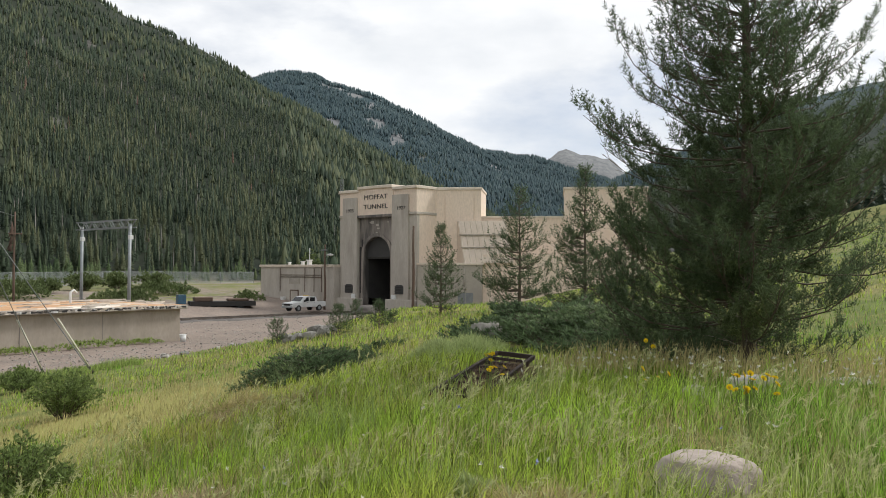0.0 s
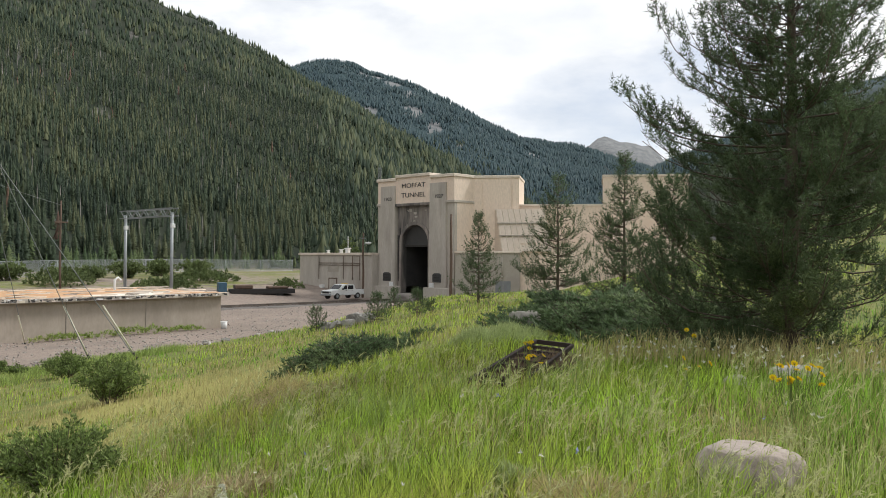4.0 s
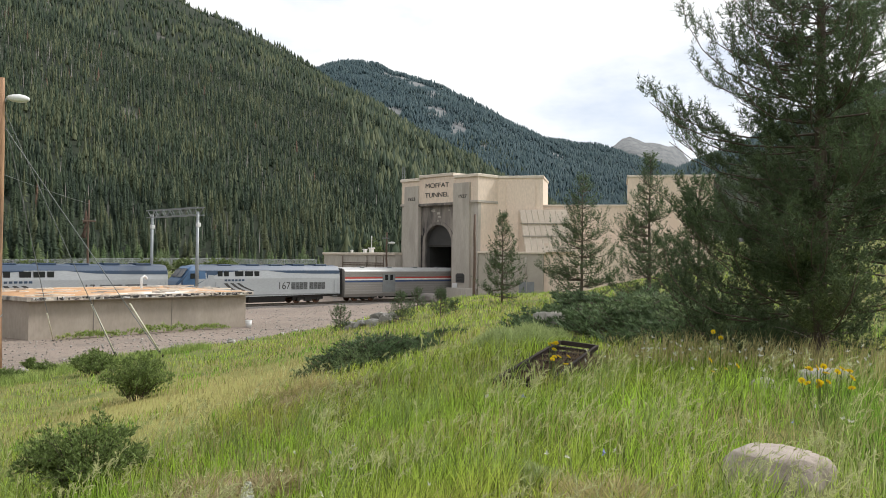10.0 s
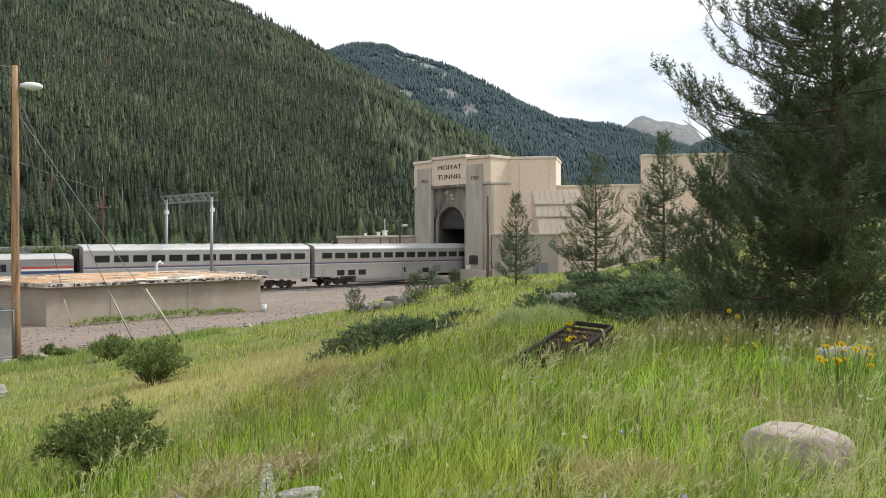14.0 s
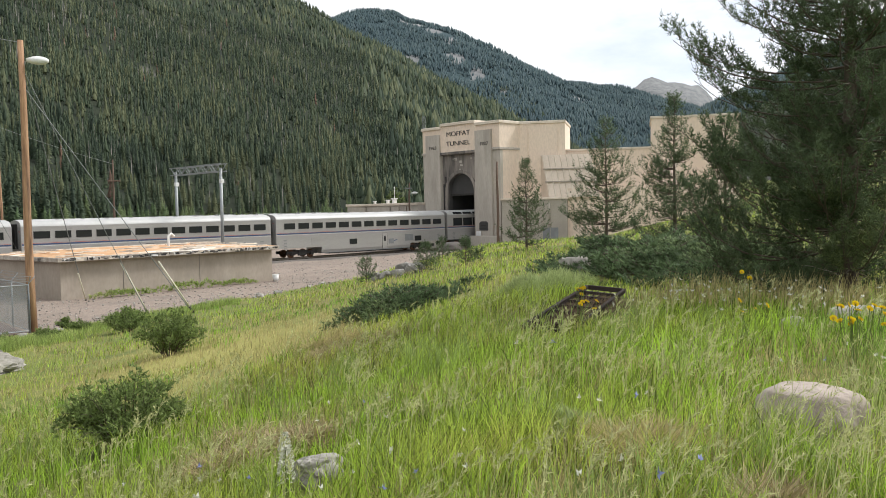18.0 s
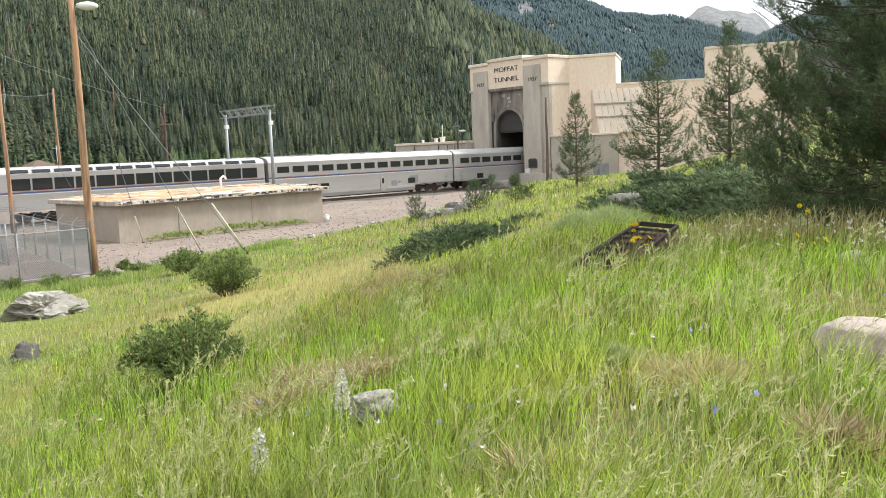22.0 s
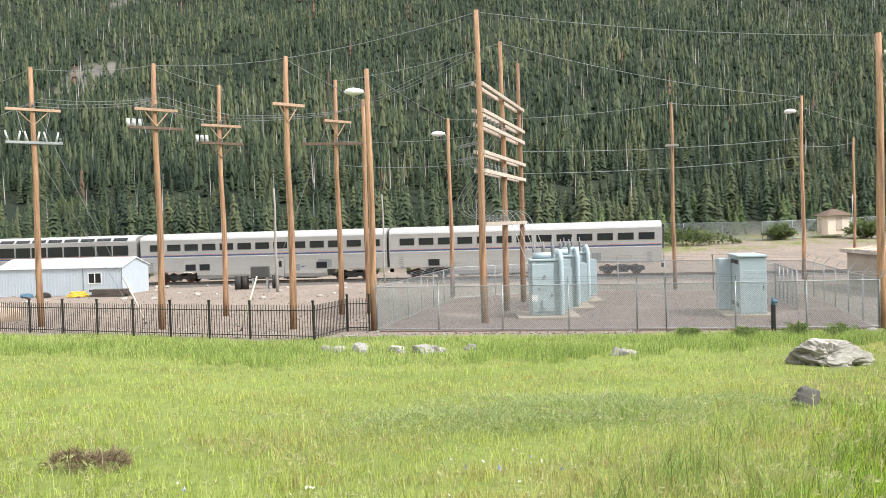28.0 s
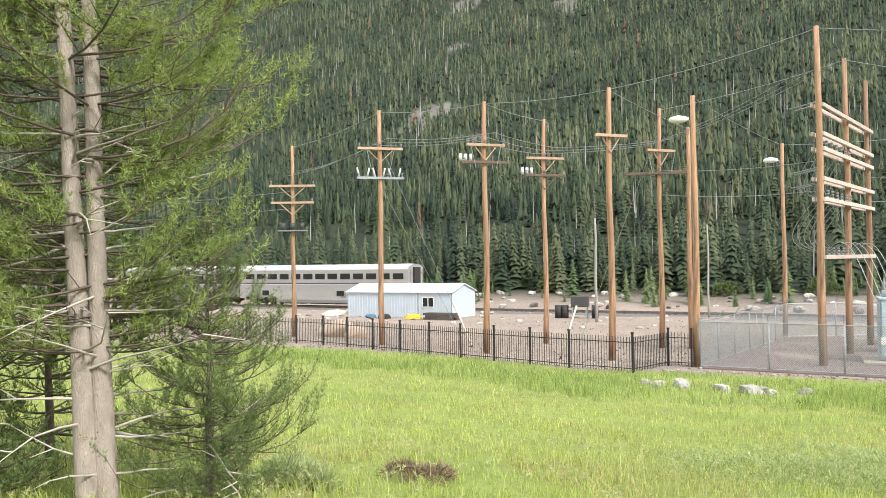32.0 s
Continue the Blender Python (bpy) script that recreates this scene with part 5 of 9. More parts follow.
    # short lattice mast on the parapet
    bm = B()
    for dx in (-0.22, 0.22):
        rod(bm, (-89.2 + dx, y0 + 0.6, 16.2), (-89.2 + dx, y0 + 0.6, 18.2), 0.06, 0.06, 6)
    for k in range(5):
        rod(bm, (-89.42, y0 + 0.6, 16.5 + 0.38 * k), (-88.98, y0 + 0.6, 16.5 + 0.38 * k), 0.025, 0.025, 6)
    part("parapet_ladder", bm, M["galv_dull"], pt, "short steel ladder frame")
    return pt


portal = make_portal()

WING = pose(-74.5, 85.0, 0, 0, 0, math.degrees(math.atan2(0.548, 0.837)))


def make_fan_house():
    """The wing east of the portal; x runs along its front, -y faces the bank."""
    fh = thing("fan_house", "long tan-painted fan house wing beside the tunnel portal", "building", WING, kind="structure")
    def blk(name, rows, mt, label="", bev=0.0):
        bm = boxes(*rows)
        return part(name, bevelled(bm, bev) if bev else bm, M[mt], fh, label)
    blk("tower_wall", [(0.0, 0.0, -0.5, 6.0, 8.0, 16.0)], "tan", "smooth tan upper wall")
    blk("coping", [(-0.05, -0.15, 16.0, 6.12, 8.1, 16.35)], "trim", "cream coping", 0.04)
    blk("long_wall", [(6.0, 0.6, -0.5, 17.0, 10, 12.3)], "tan")
    blk("coping", [(6.0, 0.45, 12.3, 17.0, 10.1, 12.55)], "trim", "cream coping", 0.03)
    blk("end_tower", [(16.9, 0.2, -0.5, 27.5, 11, 16.0)], "tan")
    blk("coping", [(16.75, 0.05, 16.0, 27.7, 11.1, 16.3)], "trim", "cream coping", 0.04)
    blk("low_wall", [(6.5, -3.2, -0.5, 27.0, 0.8, 7.4)], "tan", "tan lower wall")
    annex = blk("annex_wall", [(-1.8, -4.0, -0.5, 6.5, 0.1, 6.05)], "annex", "grey-green plastered annex")
    blk("annex_ledge", [(-1.95, -4.2, 6.05, 6.75, 0.05, 6.3)], "trim", "cream roof ledge", 0.03)
    def skew(bm):
        """The panels lean out towards the east."""
        for v in bm.verts:
            v.co.x += 0.44 * (-0.9 - v.co.y)
    # stepped side cheek and the sloped seamed panels
    bm = B()
    prism(bm, [(-3.6, 6.3), (-0.05, 6.3), (-0.05, 11.8), (-0.9, 11.8)], "x", 3.0, 9.3)
    skew(bm)
    part("sloped_roof", bm, M["metalroof"], fh, "steep tan metal roof over louvres")
    blk("cheek", [(1.6, -0.7, 6.3, 3.0, 0.0, 11.8)], "tan")
    slope = Vector((0, -3.6 + 0.9, 6.3 - 11.8)).normalized()
    for k in range(9):
        x = 3.1 + k * 0.76
        bm = B()
        prism(bm, [(-3.80, 6.3), (-3.56, 6.3), (-0.86, 11.8), (-1.10, 11.8)], "x", x - 0.05, x + 0.05)
        skew(bm)
        part("seam", bm, M["trim"], fh, "standing seam")
    for t in (0.33, 0.63):
        y, z = -0.9 + (-2.7) * t, 11.8 - 5.5 * t
        bm = B()
        box(bm, 2.9, y - 0.26, z - 0.09, 9.4, y + 0.05, z + 0.05)
        skew(bm)
        part("lap_joint", bm, M["annex"], fh, "horizontal lap with a shadow gap")
    bm = B()
    box(bm, 3.4, -4.06, 0.2, 5.4, -3.98, 2.6)
    d = part("double_door", bm, M["annex"], fh, "painted steel double door")
    for x in (3.42, 4.42):
        bm = B()
        box(bm, x, -4.1, 0.25, x + 0.94, -4.05, 2.5)
        part("leaf", bm, M["galv_dull"], d)
    blk("door_notice", [(3.6, -4.14, -0.1, 5.3, -4.1, 1.0)], "white", "white board against the wall")
    bm = B()
    rod(bm, (4.3, -4.25, 3.2), (4.3, -4.25, 5.6), 0.1, 0.1, 8)
    rod(bm, (4.3, -4.25, 3.2), (4.3, -4.0, 3.0), 0.22, 0.22, 8)
    part("vent_pipe", bm, M["annex"], fh, "painted vent pipe with a fan box")
    bm = B()
    for x in (1.2, 5.1):
        rod(bm, (x, -0.06, 10.0), (x, -0.06, 15.6), 0.04, 0.04, 6)
    part("conduit", bm, M["tan"], fh)
    return fh


make_fan_house()


def make_west_building():
    wb = thing("service_building", "low concrete service building with pipes on its wall beside the portal", "building", pose(0, 80.0, 0), kind="structure")
    bm = boxes((-105.3, 0, -0.3, -89.0, 10, 5.75))
    part("wall", bm, M["concrete"], wb, "tan-grey concrete wall")
    bm = boxes((-105.5, -0.2, 5.75, -88.95, 10.2, 6.1))
    part("parapet", bevelled(bm, 0.04), M["trim"], wb, "cream parapet edge")
    bm = boxes((-98.2, -0.05, 0.0, -96.6, 0.05, 2.3))
    d = part("door", bm, M["concrete"], wb, "painted door")
    bm = boxes((-98.3, -0.09, 2.3, -96.5, 0.02, 2.45), (-98.35, -0.09, 0, -98.2, 0.02, 2.45), (-96.6, -0.09, 0, -96.45, 0.02, 2.45))
    part("door_frame", bm, M["old_wood"], d)
    bm = boxes((-98.6, -0.06, 3.3, -96.2, 0.03, 4.1))
    part("wall_panel", bm, M["annex"], wb)
    for za in (4.3, 4.6):
        bm = B()
        rod(bm, (-100.5, -0.1, za), (-91.5, -0.1, za), 0.05, 0.05, 6)
        part("pipe", bm, M["old_wood"], wb, "rusty wall pipe")
    for xa in (-100.6, -95.0, -93.0, -91.4):
        bm = B()
        rod(bm, (xa, -0.1, 2.2), (xa, -0.1, 5.6), 0.05, 0.05, 6)
        part("pipe", bm, M["old_wood"], wb)
    for xa, s in ((-96.8, 0.55), (-98.2, 0.4), (-101.2, 0.3)):
        bm = boxes((xa - s / 2, 2, 6.1, xa + s / 2, 2 + s, 6.1 + s * 1.1), (xa - s * 0.7, 1.9, 6.1 + s * 1.1, xa + s * 0.7, 2.1 + s, 6.1 + s * 1.35))
        part("roof_vent", bevelled(bm, 0.03), M["white"], wb, "white rooftop ventilator")
    bm = B()
    rod(bm, (-96.8, 2.3, 6.8), (-96.8, 2.3, 8.6), 0.06, 0.05, 8)
    part("flue", bm, M["white"], wb)
    bm = boxes((-99.8, -0.7, 0, -99.2, -0.1, 1.4), (-95.8, -0.9, 0, -94.4, -0.1, 1.1))
    part("meter_box", bevelled(bm, 0.03), M["white"], wb, "pale electrical boxes")


make_west_building()


def make_bunker():
    """The low flat-roofed concrete building beside the line."""
    bk = thing("concrete_bunker", "low stained concrete building with a peeling orange and white flat roof", "building", pose(-54.0, 18.9, 0, 0, 0, 5.5))
    L, D = 16.1, 9.6
    bm = boxes((-D, 0, -0.3, 0, L, 2.42))
    part("wall", bm, M["bunker"], bk, "stained concrete wall")
    bm = B()
    v = [(-D - 0.45, -0.35), (0.5, -0.35), (0.5, L + 0.35), (-D - 0.45, L + 0.35)]
    prism(bm, v, "z", 2.36, 2.64)
    bmesh.ops.bevel(bm, geom=bm.edges[:], offset=0.03, segments=1, affect='EDGES')
    part("roof_edge", bm, M["roof_edge"], bk, "cracked white slab edge")
    rs = random.Random(5)
    bm = B()
    nx, ny = 14, 24
    grid = [[bm.verts.new((-D - 0.4 + (D + 0.85) * i / nx, -0.3 + (L + 0.6) * j / ny, 2.63 + 0.35 * (1 - abs(i / nx - 0.5) * 2) * 0.9 * min(1, 5 * j / ny, 5 * (ny - j) / ny) + rs.uniform(0, 0.03))) for j in range(ny + 1)] for i in range(nx + 1)]
    for i in range(nx):
        for j in range(ny):
            bm.faces.new((grid[i][j], grid[i + 1][j], grid[i + 1][j + 1], grid[i][j + 1]))
    part("roof_covering", bm, M["roofing"], bk, "rust-orange roofing with pale peeling patches")
    for k in range(120):
        x, y = rs.uniform(-D * 0.95, 0.2), rs.uniform(0, L)
        zz = 2.66 + 0.315 * (1 - abs((x + D + 0.4) / (D + 0.85) - 0.5) * 2)
        bm = B()
        n = 7
        a0 = rs.uniform(0.2, 0.8)
        pts = [(x + math.cos(6.283 * i / n) * a0 * rs.uniform(0.5, 1.0) * 0.45, y + math.sin(6.283 * i / n) * a0 * rs.uniform(0.6, 1.2) * 1.3) for i in range(n)]
        prism(bm, pts, "z", zz - 0.03, zz + 0.035)
        part("roof_flake", bm, M["trim"] if k % 3 else M["roof_edge"], bk, "curled white coating flake")
    for k in range(150):
        y, ly, lz = rs.uniform(-0.3, L + 0.1), rs.uniform(0.06, 0.4), rs.uniform(0.04, 0.16)
        z = rs.uniform(2.4, 2.62 - lz)
        bm = boxes((0.488, y, z, 0.508, y + ly, z + lz))
        part("edge_spall", bm, M[("soot", "white", "trim")[k % 3] if k % 2 else "tunnel"], bk, "broken spot of the slab edge")
    bm = B()
    tube(bm, [(-D * 0.35, 9.5, 2.7), (-D * 0.35, 9.5, 3.6), (-D * 0.35, 9.75, 3.75), (-D * 0.35, 9.95, 3.55)], 0.09, 10)
    part("roof_pipe", bm, M["white"], bk, "bent white roof vent pipe")
    bm = boxes((0.0, 4.1, 0.0, 0.02, 4.14, 2.4), (0.0, 9.8, 0.0, 0.02, 9.84, 2.4))
    part("wall_joint", bm, M["soot"], bk)
    return bk


make_bunker()

# ---- poles, wires and yard things ----
POLES = {}


def pole(key, x, y, h, r=0.17, wood="pine_wood", label="tall reddish-brown treated wooden utility pole", lean=(0, 0), group="utility poles"):
    z = ground_z(x, y) if key not in ("L",) else 0.0
    pl = thing("utility_pole", label, "utility pole", pose(x, y, z), group=group)
    bm = B()
    lx, ly = lean
    hh = h - z
    tube(bm, [(lx * k / 5 + 0.035 * math.sin(k * 1.9 + x), ly * k / 5 + 0.035 * math.cos(k * 1.6 + y), hh * k / 5 - (0.4 if k == 0 else 0)) for k in range(6)], [r * (1 - 0.38 * k / 5) for k in range(6)], 12, True)
    part("shaft", bm, M[wood], pl, "round wooden shaft")
    POLES[key] = (pl, Vector((x, y, z)), hh)
    return pl


def insulator(bm, p, h=0.28):
    for k in range(3):
        rod(bm, (p[0], p[1], p[2] + h * k / 3), (p[0], p[1], p[2] + h * (k + 0.6) / 3), 0.075, 0.05, 8)


def crossarm(key, zw, length, yaw, mt="arm_wood", pins=3, brace=True, off=0.2, label="wooden crossarm"):
    """An arm at world height zw across the pole, turned by yaw."""
    pl, base, hh = POLES[key]
    z = zw - base.z
    m = pose(0, 0, z, 0, 0, yaw)
    bm = B()
    box(bm, -length / 2, -off - 0.06, -0.075, length / 2, -off + 0.06, 0.075)
    arm = part("crossarm", bevelled(bm, 0.01), M[mt], pl, label, at=m)
    if brace:
        for s in (-1, 1):
            bm = B()
            rod(bm, (s * length * 0.28, -off + 0.02, -0.08), (0, -off + 0.05, -0.85), 0.03, 0.03, 6)
            part("brace", bm, M[mt if mt != "galv" else "galv_dull"], arm)
    for k in range(pins):
        bm = B()
        x = length * (-0.46 + 0.92 * k / max(1, pins - 1))
        insulator(bm, (x, -off, 0.08))
        part("insulator", bm, M["galv_dull"], arm, "grey porcelain insulator", smooth=True)
    return arm


def street_lamp(key, zw, yaw, reach=0.9, side=""):
    pl, base, hh = POLES[key]
    m = pose(0, 0, zw - base.z, 0, 0, yaw)
    bm = B()
    tube(bm, [(0.1, 0, -0.25), (reach * 0.5, 0, -0.02), (reach, 0, 0.05)], 0.03, 8)
    arm = part("lamp_arm", bm, M["galv"], pl, "curved steel lamp bracket", at=m)
    bm = B()
    rings = [(reach - 0.15, 0.07, 0.07), (reach + 0.05, 0.17, 0.15), (reach + 0.35, 0.24, 0.2), (reach + 0.65, 0.19, 0.14), (reach + 0.78, 0.05, 0.05)]
    prev = None
    for x, w, h in rings:
        ring = [bm.verts.new((x, math.cos(a) * w, 0.05 + math.sin(a) * h)) for a in [6.283 * i / 10 for i in range(10)]]
        if prev:
            for i in range(10):
                bm.faces.new((prev[i], prev[(i + 1) % 10], ring[(i + 1) % 10], ring[i]))
        else:
            bm.faces.new(ring[::-1])
        prev = ring
    bm.faces.new(prev)
    part("lamp_head", bm, M["white"], arm, "white cobra-head lamp", smooth=True)


ARM_YAW = 138
pole("D", -43.9, -30.6, 14.65, 0.19)
pole("C", -42.2, -22.3, 14.05, 0.19)
pole("C2", -48.5, -21.5, 13.85)
pole("B", -41.8, -14.9, 13.9, 0.19)
pole("B2", -48.5, -14.3, 13.75)
pole("A0", -48.9, -12.75, 12.6)
pole("A", -40.9, -10.4, 12.85, 0.18)
pole("S", -59.0, -9.3, 12.5)
pole("E", -46.1, -39.6, 13.4)
pole("F", -62.1, 6.1, 13.25, 0.15, "pine_wood", "slim brown utility pole with a small arm")
pole("M", -71.1, 16.9, 14.4, 0.17)
pole("L", -40.3, 12.8, 12.95, 0.2)
pole("T", -66.5, -25.0, 8.5, 0.13, "grey_wood", "short grey weathered wooden pole")
pole("P2", -104.0, 43.2, 12.0, 0.15, "old_wood", "dark brown pole beyond the track")
pole("P3", -96.0, 28.0, 13.0, 0.15)
pole("FA", -43.2, -5.2, 15.9, 0.2)
pole("FB", -49.2, -4.6, 15.5, 0.19)
pole("FC", -54.3, -4.0, 15.15, 0.18)
pole("Q", -89.9, 79.2, 8.9, 0.17, "old_wood", "dark pole beside the portal")
pole("R", -72.7, 78.7, 10.9, 0.2, "old_wood", "dark tarred pole beside the portal")
pole("W", -75.0, -18.0, 8.0, 0.1, "grey_wood", "thin grey pole by the forest")

def raised(el, x, y):
    return 5.15 + math.hypot(x, y) * math.tan(radians(el))

crossarm("D", raised(7.54, 43.9, 30.6), 2.9, ARM_YAW, pins=3)
crossarm("D", raised(5.6, 43.9, 30.6), 3.0, ARM_YAW, "galv", 4, False, label="galvanised switch bracket")
crossarm("C", raised(7.69, 42.2, 22.3), 2.3, 140)
crossarm("C", raised(6.55, 42.2, 22.3), 2.9, ARM_YAW, "old_wood", 2, False)
crossarm("C2", raised(6.72, 48.5, 21.5), 2.5, ARM_YAW)
crossarm("C2", raised(5.6, 48.5, 21.5), 2.7, ARM_YAW, "old_wood", 3, True)
crossarm("B", raised(8.05, 41.8, 14.9), 1.9, 143, pins=0)
crossarm("B2", raised(6.95, 48.5, 14.3), 1.9, 143, pins=0)
crossarm("B2", raised(5.5, 48.5, 14.3), 4.0, 112, "old_wood", 3, False)
crossarm("E", raised(5.1, 46.1, 39.6), 3.2, ARM_YAW - 15, pins=3)
crossarm("E", raised(4.0, 46.1, 39.6), 3.0, ARM_YAW - 15, pins=3)
crossarm("F", 10.2, 0.9, 85, "grey_wood", 0, False)
crossarm("P2", 9.4, 1.6, 90, "old_wood", 2, False)
crossarm("Q", 8.1, 1.3, 0, "galv_dull", 0, False)
street_lamp("A", 11.7, 284, 0.35)
street_lamp("S", 11.4, 279, 0.4)
street_lamp("M", 13.2, 256, 0.5)
street_lamp("L", 12.05, 72, 0.35)
street_lamp("Q", 7.4, 60, 0.4)

def pole_gear():
    """Switches, regulators and transformers on the line poles."""
    pl, base, hh = POLES["D"]
    z = raised(5.6, 43.9, 30.6) - base.z
    for k in range(6):
        bm = B()
        x = -1.35 + 0.5 * k
        rod(bm, (x, -0.2, 0.05), (x + (0.12 if k % 2 else -0.16), -0.25, 0.62), 0.06, 0.05, 8)
        part("switch_arm", bm, M["porcelain"], pl, "pale tilted switch insulator", at=pose(0, 0, z, 0, 0, ARM_YAW))
    for key, el, x0, r in (("C", 6.55, 42.2, 22.3), ("C2", 5.6, 48.5, 21.5)):
        pl, base, hh = POLES[key]
        z = raised(el, x0, r) - base.z
        for k in range(3):
            bm = B()
            rod(bm, (0.75 + 0.3 * k, -0.2, 0.08), (0.75 + 0.3 * k, -0.2, 0.5), 0.1, 0.09, 10)
            part("lightning_arrester", bm, M["porcelain"], pl, "pale grey cylinder on the arm", at=pose(0, 0, z, 0, 0, ARM_YAW + 180))
    pl, base, hh = POLES["E"]
    z = raised(2.2, 46.1, 39.6) - base.z
    bm = boxes((-1.0, -0.45, -0.08, 1.0, 0.1, 0.0))
    part("platform", bm, M["galv_dull"], pl, "small steel platform", at=pose(0, 0, z, 0, 0, ARM_YAW - 15))
    for k in range(3):
        bm = B()
        rod(bm, (-0.65 + 0.65 * k, -0.2, 0.0), (-0.65 + 0.65 * k, -0.2, 0.5), 0.16, 0.16, 12)
        part("transformer_can", bm, M["shutter"], pl, "dark pole transformer", at=pose(0, 0, z, 0, 0, ARM_YAW - 15))
    for key, el, x0, r in (("D", 7.54, 43.9, 30.6), ("C", 7.69, 42.2, 22.3), ("B2", 6.95, 48.5, 14.3)):
        pl, base, hh = POLES[key]
        for s in (-1, 1):
            bm = B()
            tube(bm, [(s * (0.9 - 0.3 * q * q), -0.25, -1.3 * q + 0.35 * math.sin(math.pi * q)) for q in [i / 6 for i in range(7)]], 0.018, 4)
            part("jumper", bm, M["galv"], pl, at=pose(0, 0, raised(el, x0, r) - base.z, 0, 0, ARM_YAW))


pole_gear()


# the three-pole terminal frame with paired timbers
def make_frame_arms():
    pa, pb, pc = (POLES[k][1] for k in ("FA", "FB", "FC"))
    axis = (pc - pa)
    yaw = math.degrees(math.atan2(axis.y, axis.x))
    pl = POLES["FB"][0]
    for z, mt in ((12.2, "pale_wood"), (10.85, "pale_wood"), (10.15, "pale_wood"), (8.75, "pale_wood"), (7.8, "pale_wood"), (5.1, "pale_wood")):
        for s in ((-0.24, 0.24) if z > 6 else (-0.24,)):
            bm = B()
            box(bm, -6.1, s - 0.065, -0.1, 5.6, s + 0.065, 0.1)
            arm = part("beam", bevelled(bm, 0.012), M[mt], pl, "pale horizontal timber beam", at=pose(0, 0, z, 0, 0, yaw))
            if z in (10.15, 7.8, 5.1) and s < 0:
                for k in range(6):
                    bm = B()
                    insulator(bm, (-5.4 + k * 1.0, -0.24, 0.1), 0.4)
                    part("insulator", bm, M["galv_dull"], arm, smooth=True)
    for k, x in enumerate((-5.8, -5.2)):
        for z in (12.4, 9.3, 8.6):
            bm = B()
            a = axis.normalized()
            q = a * x
            rod(bm, (q.x, q.y, z), (q.x - 0.2 - k * 0.2, q.y - 1.3, z - 0.2), 0.05, 0.03, 6)
            part("cutout_switch", bm, M["galv_dull"], pl, "grey fused cut-out")


make_frame_arms()


def jumpers():
    pa, pc = POLES["FA"][1], POLES["FC"][1]
    ax = (pc - pa).normalized()
    mid = POLES["FB"][1]
    jb = thing("jumper_cables", "loose looping cables hanging from the terminal frame", "power cable", pose(mid.x, mid.y, mid.z))
    for k in range(7):
        q = ax * (-5.6 + 1.05 * k)
        for z0, z1, out in ((10.2, 7.9, 0.8), (7.9, 5.3, 1.1)):
            bm = B()
            tube(bm, [(q.x + 0.25 * s, q.y - out * math.sin(math.pi * s) - 0.2, z0 + (z1 - z0) * s - 0.5 * math.sin(math.pi * s)) for s in [i / 8 for i in range(9)]], 0.016, 4)
            part("cable", bm, M["galv_dull"], jb)
    for k in range(5):
        q = ax * (-5.2 + 1.6 * k)
        bm = B()
        tube(bm, [(q.x + 1.9 * s, q.y + 2.4 * s, 5.2 + 0.9 * math.sin(math.pi * min(1, s * 1.15)) - 2.3 * s * s) for s in [i / 10 for i in range(11)]], 0.018, 4)
        part("cable", bm, M["galv"], jb)


jumpers()


def wire(a, b, sag=0.5, r=0.017, n=10, label="thin dark overhead wire"):
    a, b = Vector(a), Vector(b)
    pts = [a.lerp(b, k / n) - Vector((0, 0, 0.4 * sag * 4 * (k / n) * (1 - k / n))) for k in range(n + 1)]
    bm = B()
    tube(bm, pts, r, 4)
    return solid("overhead_wire", bm, M["galv_dull"], label, "power line", "overhead wires")


def top(key, dz=0.0, dx=0.0, dy=0.0):
    pl, base, hh = POLES[key]
    return Vector((base.x + dx, base.y + dy, base.z + hh + dz))


for a, b, s in (("E", "D", 0.6), ("D", "C", 0.5), ("C", "B", 0.4), ("C", "C2", 0.3), ("B", "FA", 0.5), ("B2", "FB", 0.5), ("A", "S", 0.4), ("FA", "FC", 0.1), ("FB", "M", 1.2), ("FA", "L", 0.8), ("F", "M", 0.9), ("S", "F", 0.8), ("B", "A0", 0.2)):
    wire(top(a, -0.1), top(b, -0.1), s)
for dz, dx in ((-1.9, 1.2), (-1.95, 0.0), (-2.0, -1.2)):
    for a, b, s in (("E", "D", 0.7), ("D", "C", 0.5), ("C", "C2", 0.2), ("C2", "B2", 0.3), ("B2", "FA", 0.6)):
        wire(top(a, dz, dx * 0.5, dx * 0.8), top(b, dz, dx * 0.5, dx * 0.8), s)
for z in (8.2, 9.6):
    wire((-54.3, -4.0, z), (-71.1, 16.9, z + 1.5), 0.7)
    wire((-43.2, -5.2, z), (-48.5, -14.3, z + 0.6), 0.5)
wire((-46.1, -39.6, 9.0), (-62, -110, 11), 1.5)
wire((-46.1, -39.6, 10.2), (-60, -110, 12.5), 1.5)
wire((-71.1, 16.9, 13.5), (-104, 43.2, 11.5), 0.6)
wire((-71.1, 16.9, 10.5), (-96, 28.0, 12.5), 0.6)
